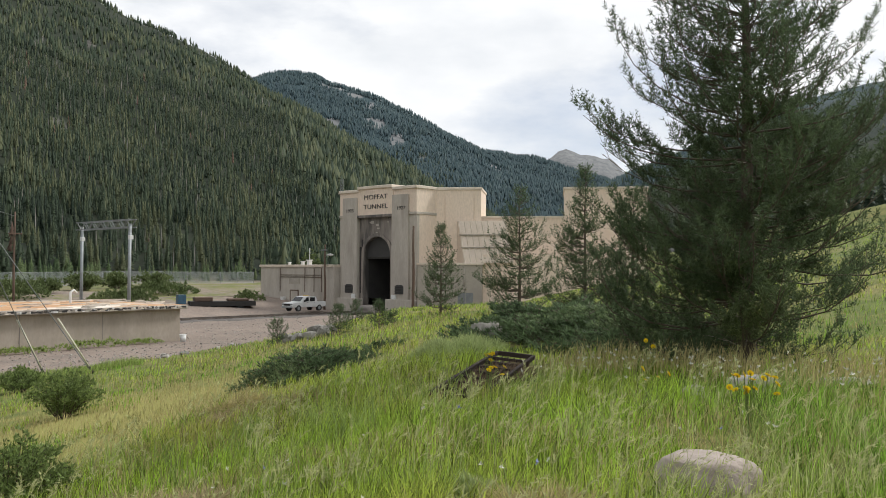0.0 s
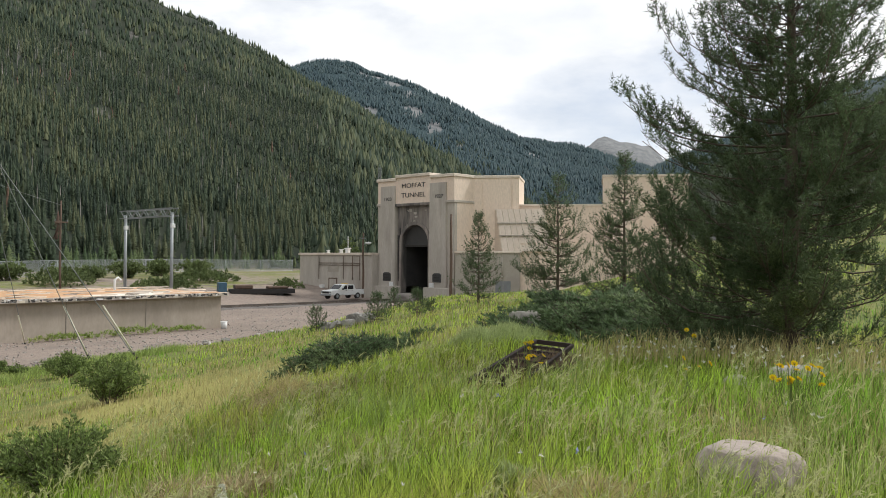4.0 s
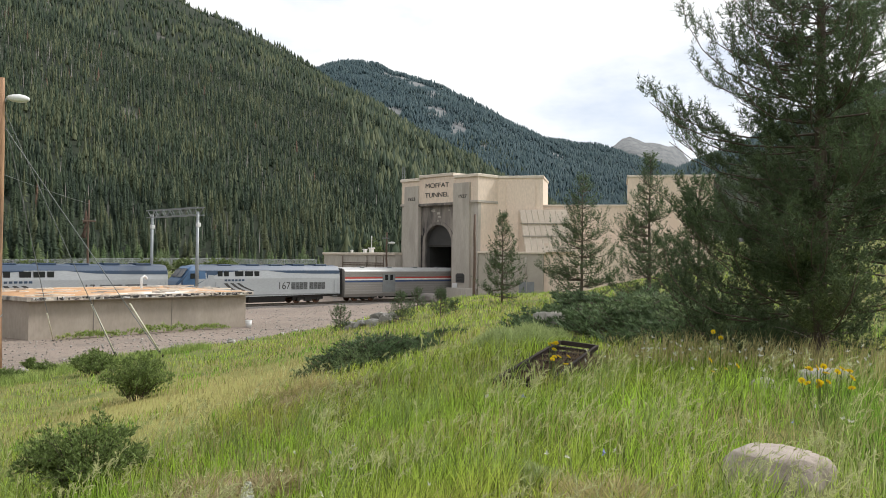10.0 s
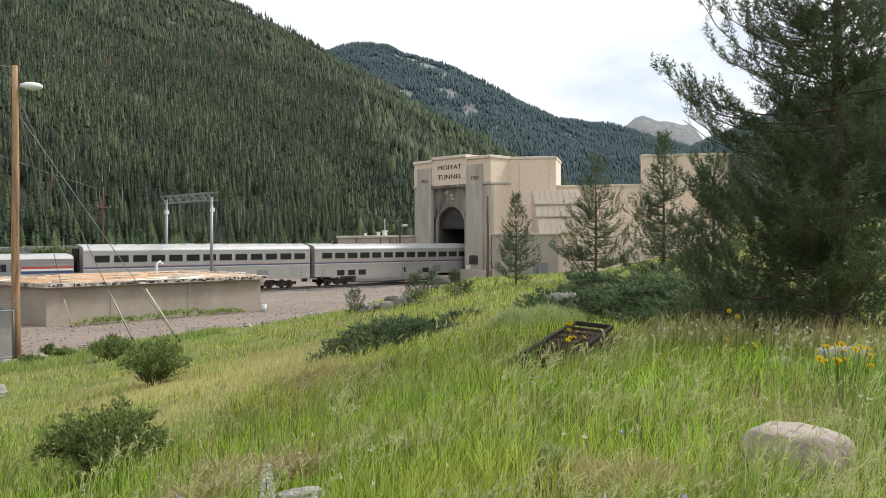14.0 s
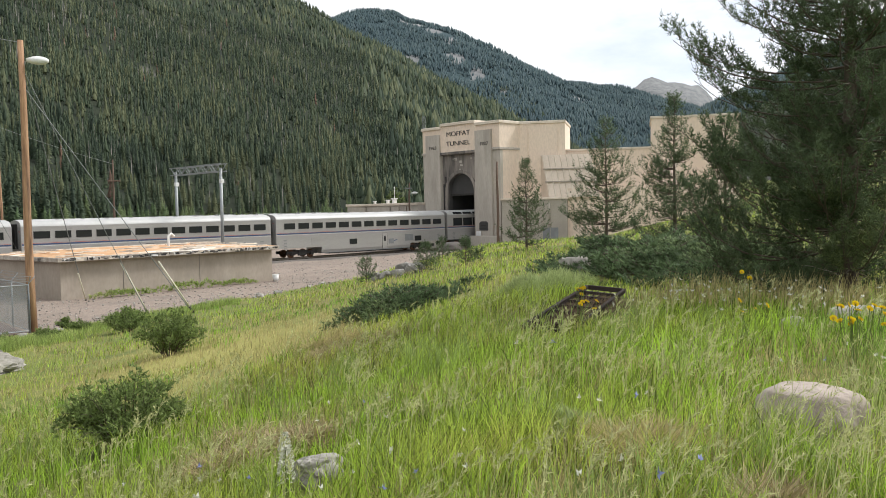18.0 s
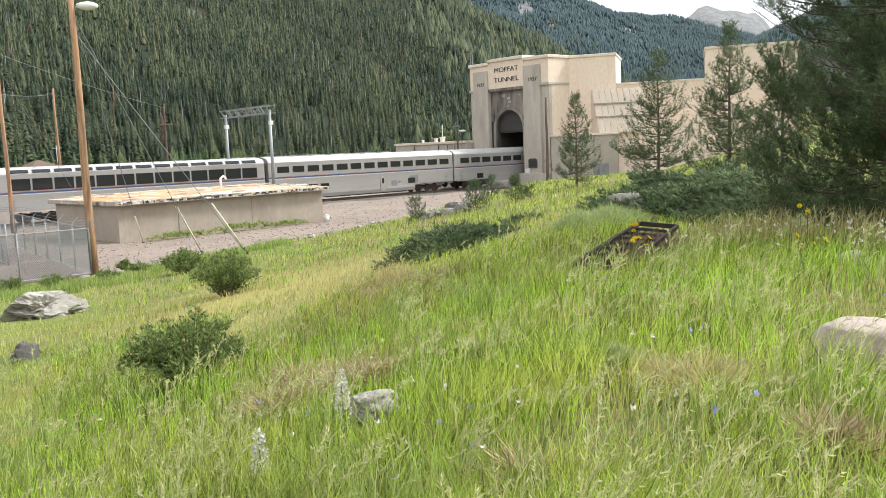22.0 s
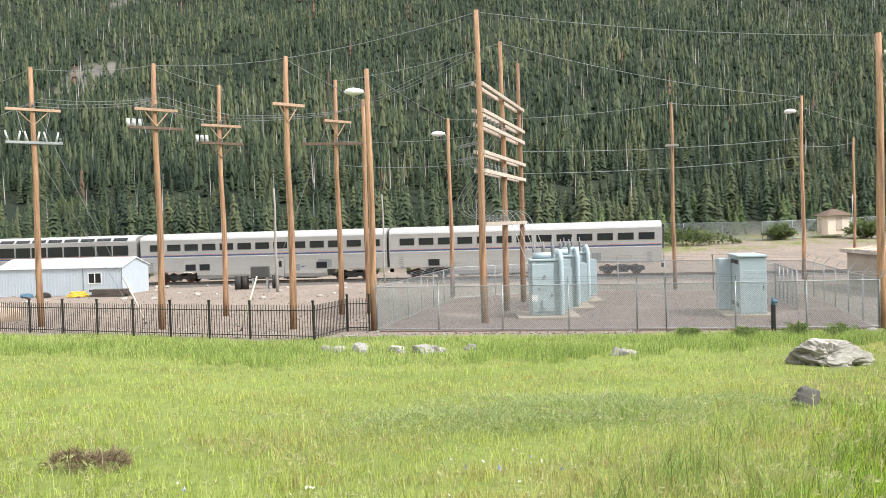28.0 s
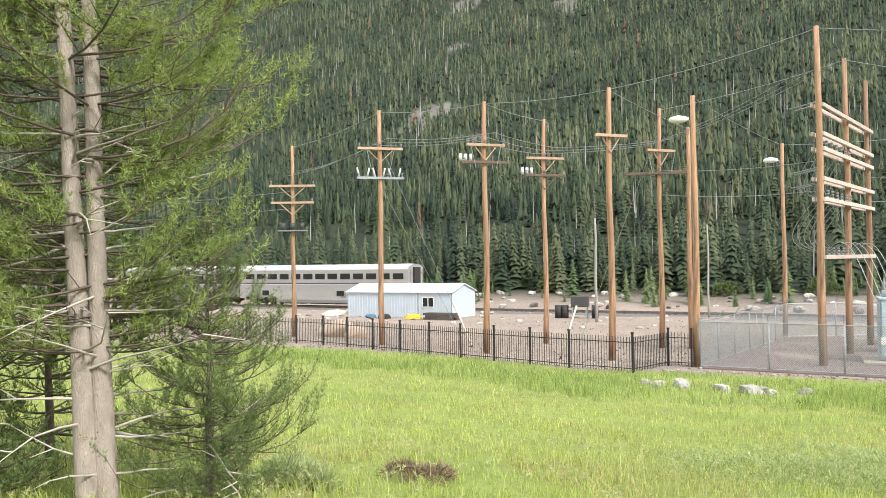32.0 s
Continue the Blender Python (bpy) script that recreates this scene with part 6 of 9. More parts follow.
# guy wires
for a, b in (((-40.3, 12.8, 11.8), (-52.7, 19.9, 0.05)), ((-40.3, 12.8, 11.8), (-42.0, 18.9, 0.1)), ((-40.3, 12.8, 11.0), (-39.6, 20.1, 0.3)), ((-71.1, 16.9, 12.5), (-78, 25, 0)), ((-48.5, -14.3, 12.5), (-46, -18.5, 0)),
             ((-43.9, -30.6, 12.6), (-44.5, -24.5, 0)), ((-43.9, -30.6, 10.0), (-45.5, -25.5, 0))):
    wire(a, b, 0.0, 0.02 if a[1] > 0 else 0.012, 2, "taut steel guy wire")
def guy_guard(base, head, mt="pale_wood"):
    a, b = Vector(base), Vector(head)
    gg = thing("guy_guard", "pale plastic guard on a guy wire", "guy wire guard", pose(*a), group="guy guards")
    bm = B()
    d = (b - a).normalized()
    rod(bm, (0, 0, 0), d * 2.9, 0.042, 0.042, 8)
    part("sleeve", bm, M["guard"], gg)
    bm = B()
    rod(bm, d * -0.25, d * 0.15, 0.06, 0.06, 8)
    part("anchor_eye", bm, M["dark"], gg)
guy_guard((-52.7, 19.9, 0.0), (-49.6, 18.1, 2.9))
guy_guard((-42.0, 18.9, 0.2), (-41.8, 17.5, 2.9))
guy_guard((-39.6, 20.1, 0.4), (-39.9, 18.6, 2.9))
guy_guard((-44.5, -24.5, 0.0), (-44.4, -25.8, 2.9))
guy_guard((-41.2, -17.5, 0.0), (-41.4, -16.6, 2.9))

# ---- signal bridge ----
def make_signal_bridge():
    sb = thing("signal_bridge", "galvanised steel lattice signal bridge over the track", "signal bridge", pose(0, 43.1, 0))
    for x in (-77.5, -87.2):
        bm = B()
        rod(bm, (x, 0, -0.1), (x, 0, 9.7), 0.17, 0.15, 12)
        post = part("post", bm, M["galv"], sb, "round galvanised post")
        bm = boxes((x - 0.4, -0.4, -0.2, x + 0.4, 0.4, 0.25))
        part("footing", bm, M["bunker"], post)
        bm = B()
        rod(bm, (x + 0.1, -0.1, 8.4), (x + 0.7, -0.3, 8.5), 0.03, 0.03, 6)
        box(bm, x + 0.55, -0.5, 8.15, x + 0.95, -0.15, 8.55)
        part("lamp", bevelled(bm, 0.02), M["white"], post, "white floodlight on a short arm")
    for z in (9.35, 10.1):
        for dy in (-0.35, 0.35):
            bm = B()
            box(bm, -87.8, dy - 0.05, z - 0.05, -76.9, dy + 0.05, z + 0.05)
            part("chord", bm, M["galv"], sb)
    for k in range(12):
        x = -87.6 + k * 0.88
        for dy in (-0.35, 0.35):
            bm = B()
            za, zb = (9.35, 10.1) if k % 2 else (10.1, 9.35)
            rod(bm, (x, dy, za), (x + 0.88, dy, zb), 0.035, 0.035, 6)
            part("diagonal", bm, M["galv"], sb)
    return sb


make_signal_bridge()


# ---- fences ----
def mesh_wire():
    m = bpy.data.materials.new("chain_link_wire")
    m.use_nodes = True
    n, l = m.node_tree.nodes, m.node_tree.links
    b = n["Principled BSDF"]
    b.inputs["Base Color"].default_value = (0.27, 0.29, 0.30, 1)
    b.inputs["Roughness"].default_value, b.inputs["Metallic"].default_value = 0.5, 0.3
    tr = n.new("ShaderNodeBsdfTransparent")
    t = n.new("ShaderNodeTexCoord")
    facs = []
    for turn in (45, -45):
        mp = n.new("ShaderNodeMapping")
        mp.inputs["Rotation"].default_value = (0, radians(turn), 0)
        l.new(t.outputs["Object"], mp.inputs["Vector"])
        w = n.new("ShaderNodeTexWave")
        w.inputs["Scale"].default_value = 4.5
        w.inputs["Distortion"].default_value = 0.0
        l.new(mp.outputs["Vector"], w.inputs["Vector"])
        r = n.new("ShaderNodeMapRange")
        r.inputs["From Min"].default_value, r.inputs["From Max"].default_value = 0.80, 0.97
        l.new(w.outputs["Fac"], r.inputs["Value"])
        facs.append(r.outputs["Result"])
    mx = n.new("ShaderNodeMath")
    mx.operation = 'MAXIMUM'
    l.new(facs[0], mx.inputs[0])
    l.new(facs[1], mx.inputs[1])
    ms = n.new("ShaderNodeMixShader")
    l.new(mx.outputs[0], ms.inputs["Fac"])
    l.new(tr.outputs["BSDF"], ms.inputs[1])
    l.new(b.outputs["BSDF"], ms.inputs[2])
    l.new(ms.outputs["Shader"], n["Material Output"].inputs["Surface"])
    return m


M["mesh_wire"] = mesh_wire()


def chain_fence(label, points, h=2.3, step=3.0, barbed=True, post_r=0.035, group="chain-link fences"):
    """Posts, rails and wire panels along a line of ground points."""
    x0, y0 = points[0]
    fz = ground_z(x0, y0)
    fe = thing("chain_link_fence", label, "fence", pose(x0, y0, fz), group=group)
    o = Vector((x0, y0, fz))
    for (ax, ay), (bx, by) in zip(points, points[1:]):
        ln = math.hypot(bx - ax, by - ay)
        n = max(1, round(ln / step))
        prev = None
        for k in range(n + 1):
            x, y = ax + (bx - ax) * k / n, ay + (by - ay) * k / n
            p = Vector((x, y, ground_z(x, y))) - o
            bm = B()
            rod(bm, p - Vector((0, 0, 0.2)), p + Vector((0, 0, h)), post_r, post_r, 8)
            post = part("post", bm, M["galv"], fe)
            if barbed:
                bm = B()
                dx, dy = (by - ay) / ln, -(bx - ax) / ln
                rod(bm, p + Vector((0, 0, h)), p + Vector((dx * 0.3, dy * 0.3, h + 0.35)), 0.02, 0.02, 6)
                part("barb_arm", bm, M["galv"], post)
            if prev is not None:
                for z in (h - 0.04, 0.12):
                    bm = B()
                    rod(bm, prev + Vector((0, 0, z)), p + Vector((0, 0, z)), 0.026, 0.026, 6)
                    part("rail", bm, M["galv"], fe)
                bm = B()
                d = p - prev
                yaw = math.atan2(d.y, d.x)
                ll = math.hypot(d.x, d.y)
                v = [bm.verts.new(q) for q in ((0, 0, 0.1), (ll, 0, 0.1 + d.z), (ll, 0, h - 0.05 + d.z), (0, 0, h - 0.05))]
                bm.faces.new(v)
                part("wire_panel", bm, M["mesh_wire"], fe, "woven wire mesh", at=pose(prev.x, prev.y, prev.z, 0, 0, math.degrees(yaw)))
                if barbed:
                    for q in (0.12, 0.24, 0.35):
                        bm = B()
                        off = Vector(((by - ay) / ln * 0.3 * q / 0.35, -(bx - ax) / ln * 0.3 * q / 0.35, h + q))
                        rod(bm, prev + off, p + off, 0.008, 0.008, 4, False)
                        part("barbed_wire", bm, M["galv_dull"], fe)
            prev = p
    return fe


chain_fence("galvanised chain-link fence round the gravel substation yard", [(-40.5, -10.2), (-40.0, 2.2), (-40.0, 3.5), (-40.0, 12.6), (-57.5, 13.7)], 2.2, 3.0)
chain_fence("galvanised chain-link fence round the gravel substation yard", [(-40.5, -10.2), (-57.5, -9.0), (-62.5, -1.0), (-60.5, 8.5), (-57.5, 13.7)], 2.2, 3.0)
chain_fence("inner chain-link cage beside the end cabinet", [(-47.5, 10.9), (-54.5, 11.3), (-54.5, 9.0)], 2.2, 1.5, False)
chain_fence("distant chain-link fence along the terrace by the forest", [(-113, -4), (-117, 8), (-113, 22), (-121, 42), (-146, 76), (-150, 112)], 2.4, 4.5, False)


def iron_fence(points):
    x0, y0 = points[0]
    fe = thing("iron_fence", "black iron picket fence between the meadow and the gravel yard", "fence", pose(x0, y0, 0))
    picket = B()
    box(picket, -0.011, -0.011, 0.06, 0.011, 0.011, 1.62)
    pm = mesh_of("picket", picket, M["black_iron"])
    postm = B()
    box(postm, -0.04, -0.04, -0.3, 0.04, 0.04, 1.78)
    box(postm, -0.055, -0.055, 1.78, 0.055, 0.055, 1.84)
    postm = mesh_of("post", postm, M["black_iron"])
    count = 0
    rest = B()
    for (ax, ay), (bx, by) in zip(points, points[1:]):
        ln = math.hypot(bx - ax, by - ay)
        yaw = math.degrees(math.atan2(by - ay, bx - ax))
        n = max(1, round(ln / 2.4))
        for k in range(n):
            sx, sy = ax + (bx - ax) * k / n, ay + (by - ay) * k / n
            z = ground_z(sx, sy)
            m = pose(sx - x0, sy - y0, z, 0, 0, yaw)
            part("post", postm, None, fe, at=m)
            for zz in (0.18, 1.35):
                bm = B()
                box(bm, 0, -0.018, zz, ln / n, 0.018, zz + 0.035)
                part("rail", bm, M["black_iron"], fe, at=m)
            q = int(ln / n / 0.14)
            for i in range(1, q):
                if count < 290:
                    part("picket", pm, None, fe, at=m @ pose(i * ln / n / q, 0, 0))
                    count += 1
                else:
                    box(rest, -0.011, -0.011, 0.06, 0.011, 0.011, 1.62, m @ pose(i * ln / n / q, 0, 0))
        part("post", postm, None, fe, at=pose(bx - x0, by - y0, ground_z(bx, by), 0, 0, yaw))
    tagged(part("pickets", rest, M["black_iron"], fe, "row of thin black pickets"), kind="stuff")


iron_fence([(-40.6, -10.6), (-40.6, -11.7), (-37.4, -12.4), (-38.0, -15.7), (-42.2, -33.9), (-43.6, -46.0), (-46, -64)])


# ---- substation ----
def make_pad():
    bm = B()
    rs = random.Random(3)
    pts = [(-40.2, -10.0), (-39.8, 12.4), (-50, 13.2), (-57.3, 13.5), (-60.3, 8.5), (-62.3, -1.0), (-57.3, -8.8), (-48, -9.6)]
    prism(bm, pts, "z", -0.2, 0.06)
    solid("gravel_pad", bm, M["red_gravel"], "reddish crushed-gravel substation pad", "gravel", kind="structure")
    # scattered stones on the pad and at its toe
    bm = B()
    for k in range(1500):
        x, y = rs.uniform(-59, -39.0), rs.uniform(-9, 12.6)
        s = rs.uniform(0.02, 0.06)
        m = pose(x, y, 0.06, rs.uniform(0, 360), rs.uniform(0, 360), 0)
        box(bm, -s, -s * 0.7, -s * 0.5, s, s * 0.7, s * 0.5, m)
    solid("loose_stones", bm, M["red_gravel"], "loose reddish stones on the pad", "gravel", kind="stuff")


make_pad()


def transformer(x, y, yaw):
    tf = thing("transformer", "pale blue-grey oil-filled substation transformer on a concrete slab", "transformer", pose(x, y, 0.06, 0, 0, yaw), group="transformers")
    bm = boxes((-1.5, -1.6, 0, 1.6, 1.6, 0.14))
    part("slab", bevelled(bm, 0.02), M["bunker"], tf, "concrete slab")
    bm = boxes((-0.95, -0.85, 0.14, 0.95, 0.85, 3.0))
    part("tank", bevelled(bm, 0.04, 2), M["cabinet"], tf, "pale blue-grey steel tank")
    bm = boxes((-1.02, -0.92, 3.0, 1.02, 0.92, 3.1))
    part("lid", bevelled(bm, 0.015), M["cabinet"], tf)
    for z in (1.0, 1.9, 2.7):
        bm = boxes((0.95, -0.84, z, 1.0, 0.84, z + 0.06))
        part("stiffener", bm, M["cabinet"], tf)
    bm = boxes((0.96, -0.8, 0.35, 1.03, 0.35, 2.85))
    part("control_door", bevelled(bm, 0.015), M["cabinet"], tf)
    bm = boxes((1.03, -0.85, 0.9, 1.06, -0.55, 1.25))
    part("nameplate", bm, M["white"], tf, "white warning plate")
    for y, z in ((-0.45, 1.55), (-0.15, 2.2), (0.2, 1.2)):
        bm = B()
        rod(bm, (1.03, y, z), (1.10, y, z), 0.07, 0.07, 10)
        part("gauge", bm, M["galv_dull"], tf, "small round gauge")
    bm = boxes((1.03, -0.3, 0.55, 1.16, -0.05, 1.0))
    part("terminal_box", bevelled(bm, 0.01), M["cabinet"], tf)
    for s in (1,):
        for k in range(7):
            bm = boxes((-0.85 + 0.26 * k, s * 0.86, 0.4, -0.77 + 0.26 * k, s * 1.3, 2.6))
            part("radiator_fin", bm, M["cabinet"], tf, "thin cooling fin")
    bm = B()
    tube(bm, [(1.12, 0.72, 0.2), (1.12, 0.72, 2.95), (1.04, 0.7, 3.3), (0.75, 0.66, 3.45), (0.45, 0.62, 3.35), (0.35, 0.6, 3.0)], 0.13, 12)
    part("cable_pipe", bm, M["cabinet"], tf, "thick bent cable pipe", smooth=True)
    for k in range(3):
        bm = B()
        zs = [3.1 + q * 0.055 for q in range(13)] + [3.8, 4.0]
        tube(bm, [(-0.5, -0.55 + 0.5 * k, z) for z in zs], [0.13 if q % 2 else 0.07 for q in range(13)] + [0.03, 0.03], 10, True)
        part("bushing", bm, M["galv_dull"], tf, "ribbed grey bushing")
    bm = B()
    rod(bm, (0.1, -0.7, 3.26), (0.1, 0.3, 3.26), 0.17, 0.17, 12)
    part("oil_conservator", bm, M["cabinet"], tf, smooth=True)
    return tf


for x, y in ((-45.9, -2.2), (-50.4, -1.4), (-54.6, -0.8)):
    transformer(x, y, 8)


def switchgear(x, y, yaw):
    sg = thing("switchgear_cabinet", "tall pale blue-grey metal switchgear cabinet on a slab", "electrical cabinet", pose(x, y, 0.06, 0, 0, yaw))
    bm = boxes((-3.6, -1.4, 0, 0.4, 0.95, 0.16))
    part("slab", bm, M["bunker"], sg)
    bm = boxes((-3.2, -0.65, 0.16, 0, 0.65, 3.0))
    part("housing", bevelled(bm, 0.03), M["cabinet"], sg)
    bm = boxes((-3.28, -0.72, 3.0, 0.08, 0.72, 3.1))
    part("roof", bevelled(bm, 0.02), M["cabinet"], sg)
    bm = boxes((-3.3, -1.3, 0.16, -2.3, -0.66, 2.85))
    part("side_cubicle", bevelled(bm, 0.03), M["cabinet"], sg)
    for y0 in (-0.62,):
        bm = boxes((0, y0, 0.25, 0.012, y0 + 1.24, 2.35))
        d = part("door", bevelled(bm, 0.01), M["cabinet"], sg)
        bm = boxes((0.012, y0 + 1.1, 1.4, 0.04, y0 + 1.13, 1.6))
        part("handle", bm, M["black_iron"], d)
    for z in (0.5, 2.65):
        for k in range(6):
            bm = boxes((-2.2 + k * 0.36, -0.68, z, -2.0 + k * 0.36, -0.64, z + 0.2))
            part("louvre", bm, M["shutter"], sg, "dark ventilation louvre")
    return sg


switchgear(-44.3, 8.1, 0)


def hydrant(x, y):
    hy = thing("pump_standpipe", "dark steel standpipe with a blue motor head", "standpipe", pose(x, y, ground_z(x, y)))
    bm = boxes((-0.09, -0.09, -0.1, 0.09, 0.09, 1.2))
    part("post", bevelled(bm, 0.02), M["black_iron"], hy)
    bm = B()
    rod(bm, (0, -0.06, 1.32), (0, 0.2, 1.32), 0.08, 0.07, 12)
    rod(bm, (0, 0, 1.15), (0, 0, 1.5), 0.09, 0.06, 12)
    part("motor", bm, M["blue_paint"], hy, "blue electric motor", smooth=True)


hydrant(-39.3, 8.0)


def sign_board(name, x, y, z, yaw, w, h, label):
    sg = thing(name, label, "sign", pose(x, y, z, 0, 0, yaw))
    bm = boxes((-0.02, -w / 2, -h / 2, 0.0, w / 2, h / 2))
    part("panel", bm, M["white"], sg)
    bm = boxes((0.0, -w * 0.42, h * 0.2, 0.006, w * 0.42, h * 0.38))
    part("heading_bar", bm, M["stripe_red"], sg)
    bm = boxes((0.0, -w * 0.38, -0.02, 0.006, w * 0.38, 0.03), (0.0, -w * 0.36, -h * 0.28, 0.006, w * 0.3, -h * 0.18))
    part("writing_bar", bm, M["black_iron"], sg)


sign_board("fence_sign", -50.5, -9.5, 1.6, -80, 0.4, 0.6, "small white sign on the side fence")


def white_shed():
    sh = thing("portable_shed", "white corrugated metal shed with a low gable roof and one window", "shed", pose(-66.2, -38.5, 0, 0, 0, 1.5))
    L, D, e, r = 11.4, 4.6, 2.35, 3.05
    bm = boxes((-D, -L, -0.1, 0, 0, e))
    part("wall", bm, M["offwhite"], sh)
    for y in (-0.02, -L + 0.02):
        bm = B()
        prism(bm, [(-D, e), (0, e), (-D / 2, r)], "y", y - 0.02, y + 0.02)
        part("gable", bm, M["offwhite"], sh)
    bm = B()
    prism(bm, [(-D - 0.15, e - 0.05), (-D / 2, r), (0.15, e - 0.05), (0.15, e + 0.02), (-D / 2, r + 0.08), (-D - 0.15, e + 0.02)], "y", -L - 0.15, 0.15)
    part("roof", bm, M["shed_roof"], sh, "white corrugated roof")
    for k in range(38):
        bm = boxes((0.0, -L + 0.15 + k * 0.3, 0.0, 0.02, -L + 0.21 + k * 0.3, e))
        part("corrugation", bm, M["offwhite"], sh)
    bm = boxes((-0.02, -3.0, 1.05, 0.03, -1.9, 1.85))
    w = part("window", bm, M["glass"], sh)
    bm = boxes((0.02, -3.08, 0.98, 0.05, -1.82, 1.05), (0.02, -3.08, 1.85, 0.05, -1.82, 1.92), (0.02, -3.08, 0.98, 0.05, -3.0, 1.9), (0.02, -1.9, 0.98, 0.05, -1.82, 1.9), (0.02, -2.49, 1.05, 0.05, -2.41, 1.85))
    part("window_frame", bm, M["white"], w)
    bm = boxes((0.0, -3.55, 0, 0.03, -3.5, e), (0.0, -0.05, 0, 0.03, 0.0, e))
    part("corner_trim", bm, M["galv_dull"], sh)


white_shed()


def gear_rack(x, y):
    gr = thing("switch_rack", "dark grey electrical box on a steel stand with drums", "electrical cabinet", pose(x, y, 0, 0, 0, 15))
    for dx in (-0.5, 0.5):
        for dy in (-0.6, 0.6):
            bm = boxes((dx - 0.06, dy - 0.06, 0, dx + 0.06, dy + 0.06, 1.1))
            part("leg", bm, M["galv"], gr, "pale steel leg")
    bm = boxes((-0.6, -0.75, 1.0, 0.6, 0.75, 1.95))
    part("box", bevelled(bm, 0.04), M["shutter"], gr)
    for k in range(3):
        bm = B()
        rod(bm, (0.1, (-1.3, -1.9, 1.3)[k], 0.0), (0.1, (-1.3, -1.9, 1.3)[k], 1.15), 0.3, 0.3, 14)
        part("drum", bm, M["dark"], gr, "black drum", smooth=True)


gear_rack(-70.5, -28.0)


def hut():
    x, y = -116.4, 31.4
    z = 2.9
    ht = thing("tan_hut", "small tan block hut with a brown hipped roof", "hut", pose(x, y, z, 0, 0, 15))
    bm = boxes((-1.3, -1.5, -0.5, 1.3, 1.5, 1.9))
    part("wall", bm, M["tan"], ht)
    bm = B()
    v = [bm.verts.new(p) for p in ((-1.7, -1.9, 1.9), (1.7, -1.9, 1.9), (1.7, 1.9, 1.9), (-1.7, 1.9, 1.9), (0, -0.3, 2.75), (0, 0.3, 2.75))]
    for f in ((0, 1, 4), (1, 2, 5, 4), (2, 3, 5), (3, 0, 4, 5), (3, 2, 1, 0)):
        bm.faces.new([v[i] for i in f])
    part("roof", bm, M["old_wood"], ht, "brown hipped roof")
    bm = boxes((1.3, -0.4, 0, 1.34, 0.4, 1.7))
    part("door", bm, M["pale_wood"], ht)
    bm = B()
    rod(bm, (-1, 3.2, 0), (-1, 3.2, 4.6), 0.06, 0.06, 8)
    rod(bm, (-1, 2.6, 4.2), (-1, 3.8, 4.2), 0.05, 0.05, 8)
    part("roof_mast", bm, M["galv"], ht)


hut()


def pickup():
    """White crew-cab pickup, nose at -y."""
    pk = thing("pickup_truck", "white crew-cab pickup truck parked on the gravel by the portal", "pickup truck", pose(-85.9, 72.2, 0.02, 0, 0, 3))
    W = 0.98
    side = [(-2.95, 0.55), (-2.95, 1.0), (-2.75, 1.12), (-1.45, 1.2), (-0.75, 1.82), (0.0, 1.9), (1.15, 1.86), (1.45, 1.22), (2.95, 1.2), (2.95, 0.6), (2.4, 0.5), (-2.4, 0.5)]
    bm = B()
    prism(bm, side, "x", -W, W)
    bmesh.ops.bevel(bm, geom=bm.edges[:], offset=0.06, segments=2, affect='EDGES')
    part("body", bm, M["white"], pk, "white painted body", smooth=False)
    bm = boxes((-0.8, 1.55, 1.0, 0.8, 2.85, 1.235))
    part("bed_floor", bm, M["dark"], pk)
    for s in (-1, 1):
        for ya, yb in ((-1.0, -0.15), (0.0, 0.95)):
            bm = B()
            prism(bm, [(ya + (0.0 if ya > -0.5 else 0.1), 1.25), (yb, 1.25), (yb - 0.02, 1.75), (ya + (0.05 if ya > -0.5 else 0.45), 1.75)], "x", s * W - 0.015, s * W + 0.012)
            part("side_window", bm, M["glass"], pk)
            bm = boxes((s * W - 0.005, yb - 0.25, 1.08, s * W + 0.03, yb - 0.08, 1.12))
            part("door_handle", bm, M["black_iron"], pk)
        bm = boxes((s * 1.12 - 0.1, -1.05, 1.2, s * 1.12 + 0.1, -0.9, 1.42))
        part("mirror", bevelled(bm, 0.02), M["black_iron"], pk)
        bm = boxes((s * 0.75 - 0.18, -2.98, 0.82, s * 0.75 + 0.18, -2.93, 1.02))
        part("headlight", bm, M["galv"], pk)
        for y in (-1.85, 1.75):
            bm = B()
            rod(bm, (s * 0.72, y, 0.4), (s * 0.99, y, 0.4), 0.4, 0.4, 20)
            wh = part("wheel", bm, M["rubber"], pk, "black tyre")
            bm = B()
            rod(bm, (s * 0.98, y, 0.4), (s * 1.005, y, 0.4), 0.24, 0.22, 14)
            part("rim", bm, M["galv"], wh)
    bm = B()
    v = [bm.verts.new(p) for p in ((-0.82, -1.40, 1.27), (0.82, -1.40, 1.27), (0.76, -0.82, 1.78), (-0.76, -0.82, 1.78))]
    bm.faces.new(v)
    bmesh.ops.translate(bm, verts=v, vec=(0, -0.03, 0.03))
    part("windscreen", bm, M["glass"], pk)
    bm = boxes((-0.6, -2.99, 0.75, 0.6, -2.94, 1.0))
    part("grille", bm, M["black_iron"], pk)
    for row in ((-0.95, -3.05, 0.45, 0.95, -2.9, 0.68), (-0.95, 2.92, 0.5, 0.95, 3.06, 0.7)):
        part("bumper", bevelled(boxes(row), 0.03), M["galv"], pk)
    bm = B()
    box(bm, -0.5, 0.2, 1.9, 0.5, 0.4, 1.98)
    part("roof_beacon", bm, M["yellow"], pk)


pickup()


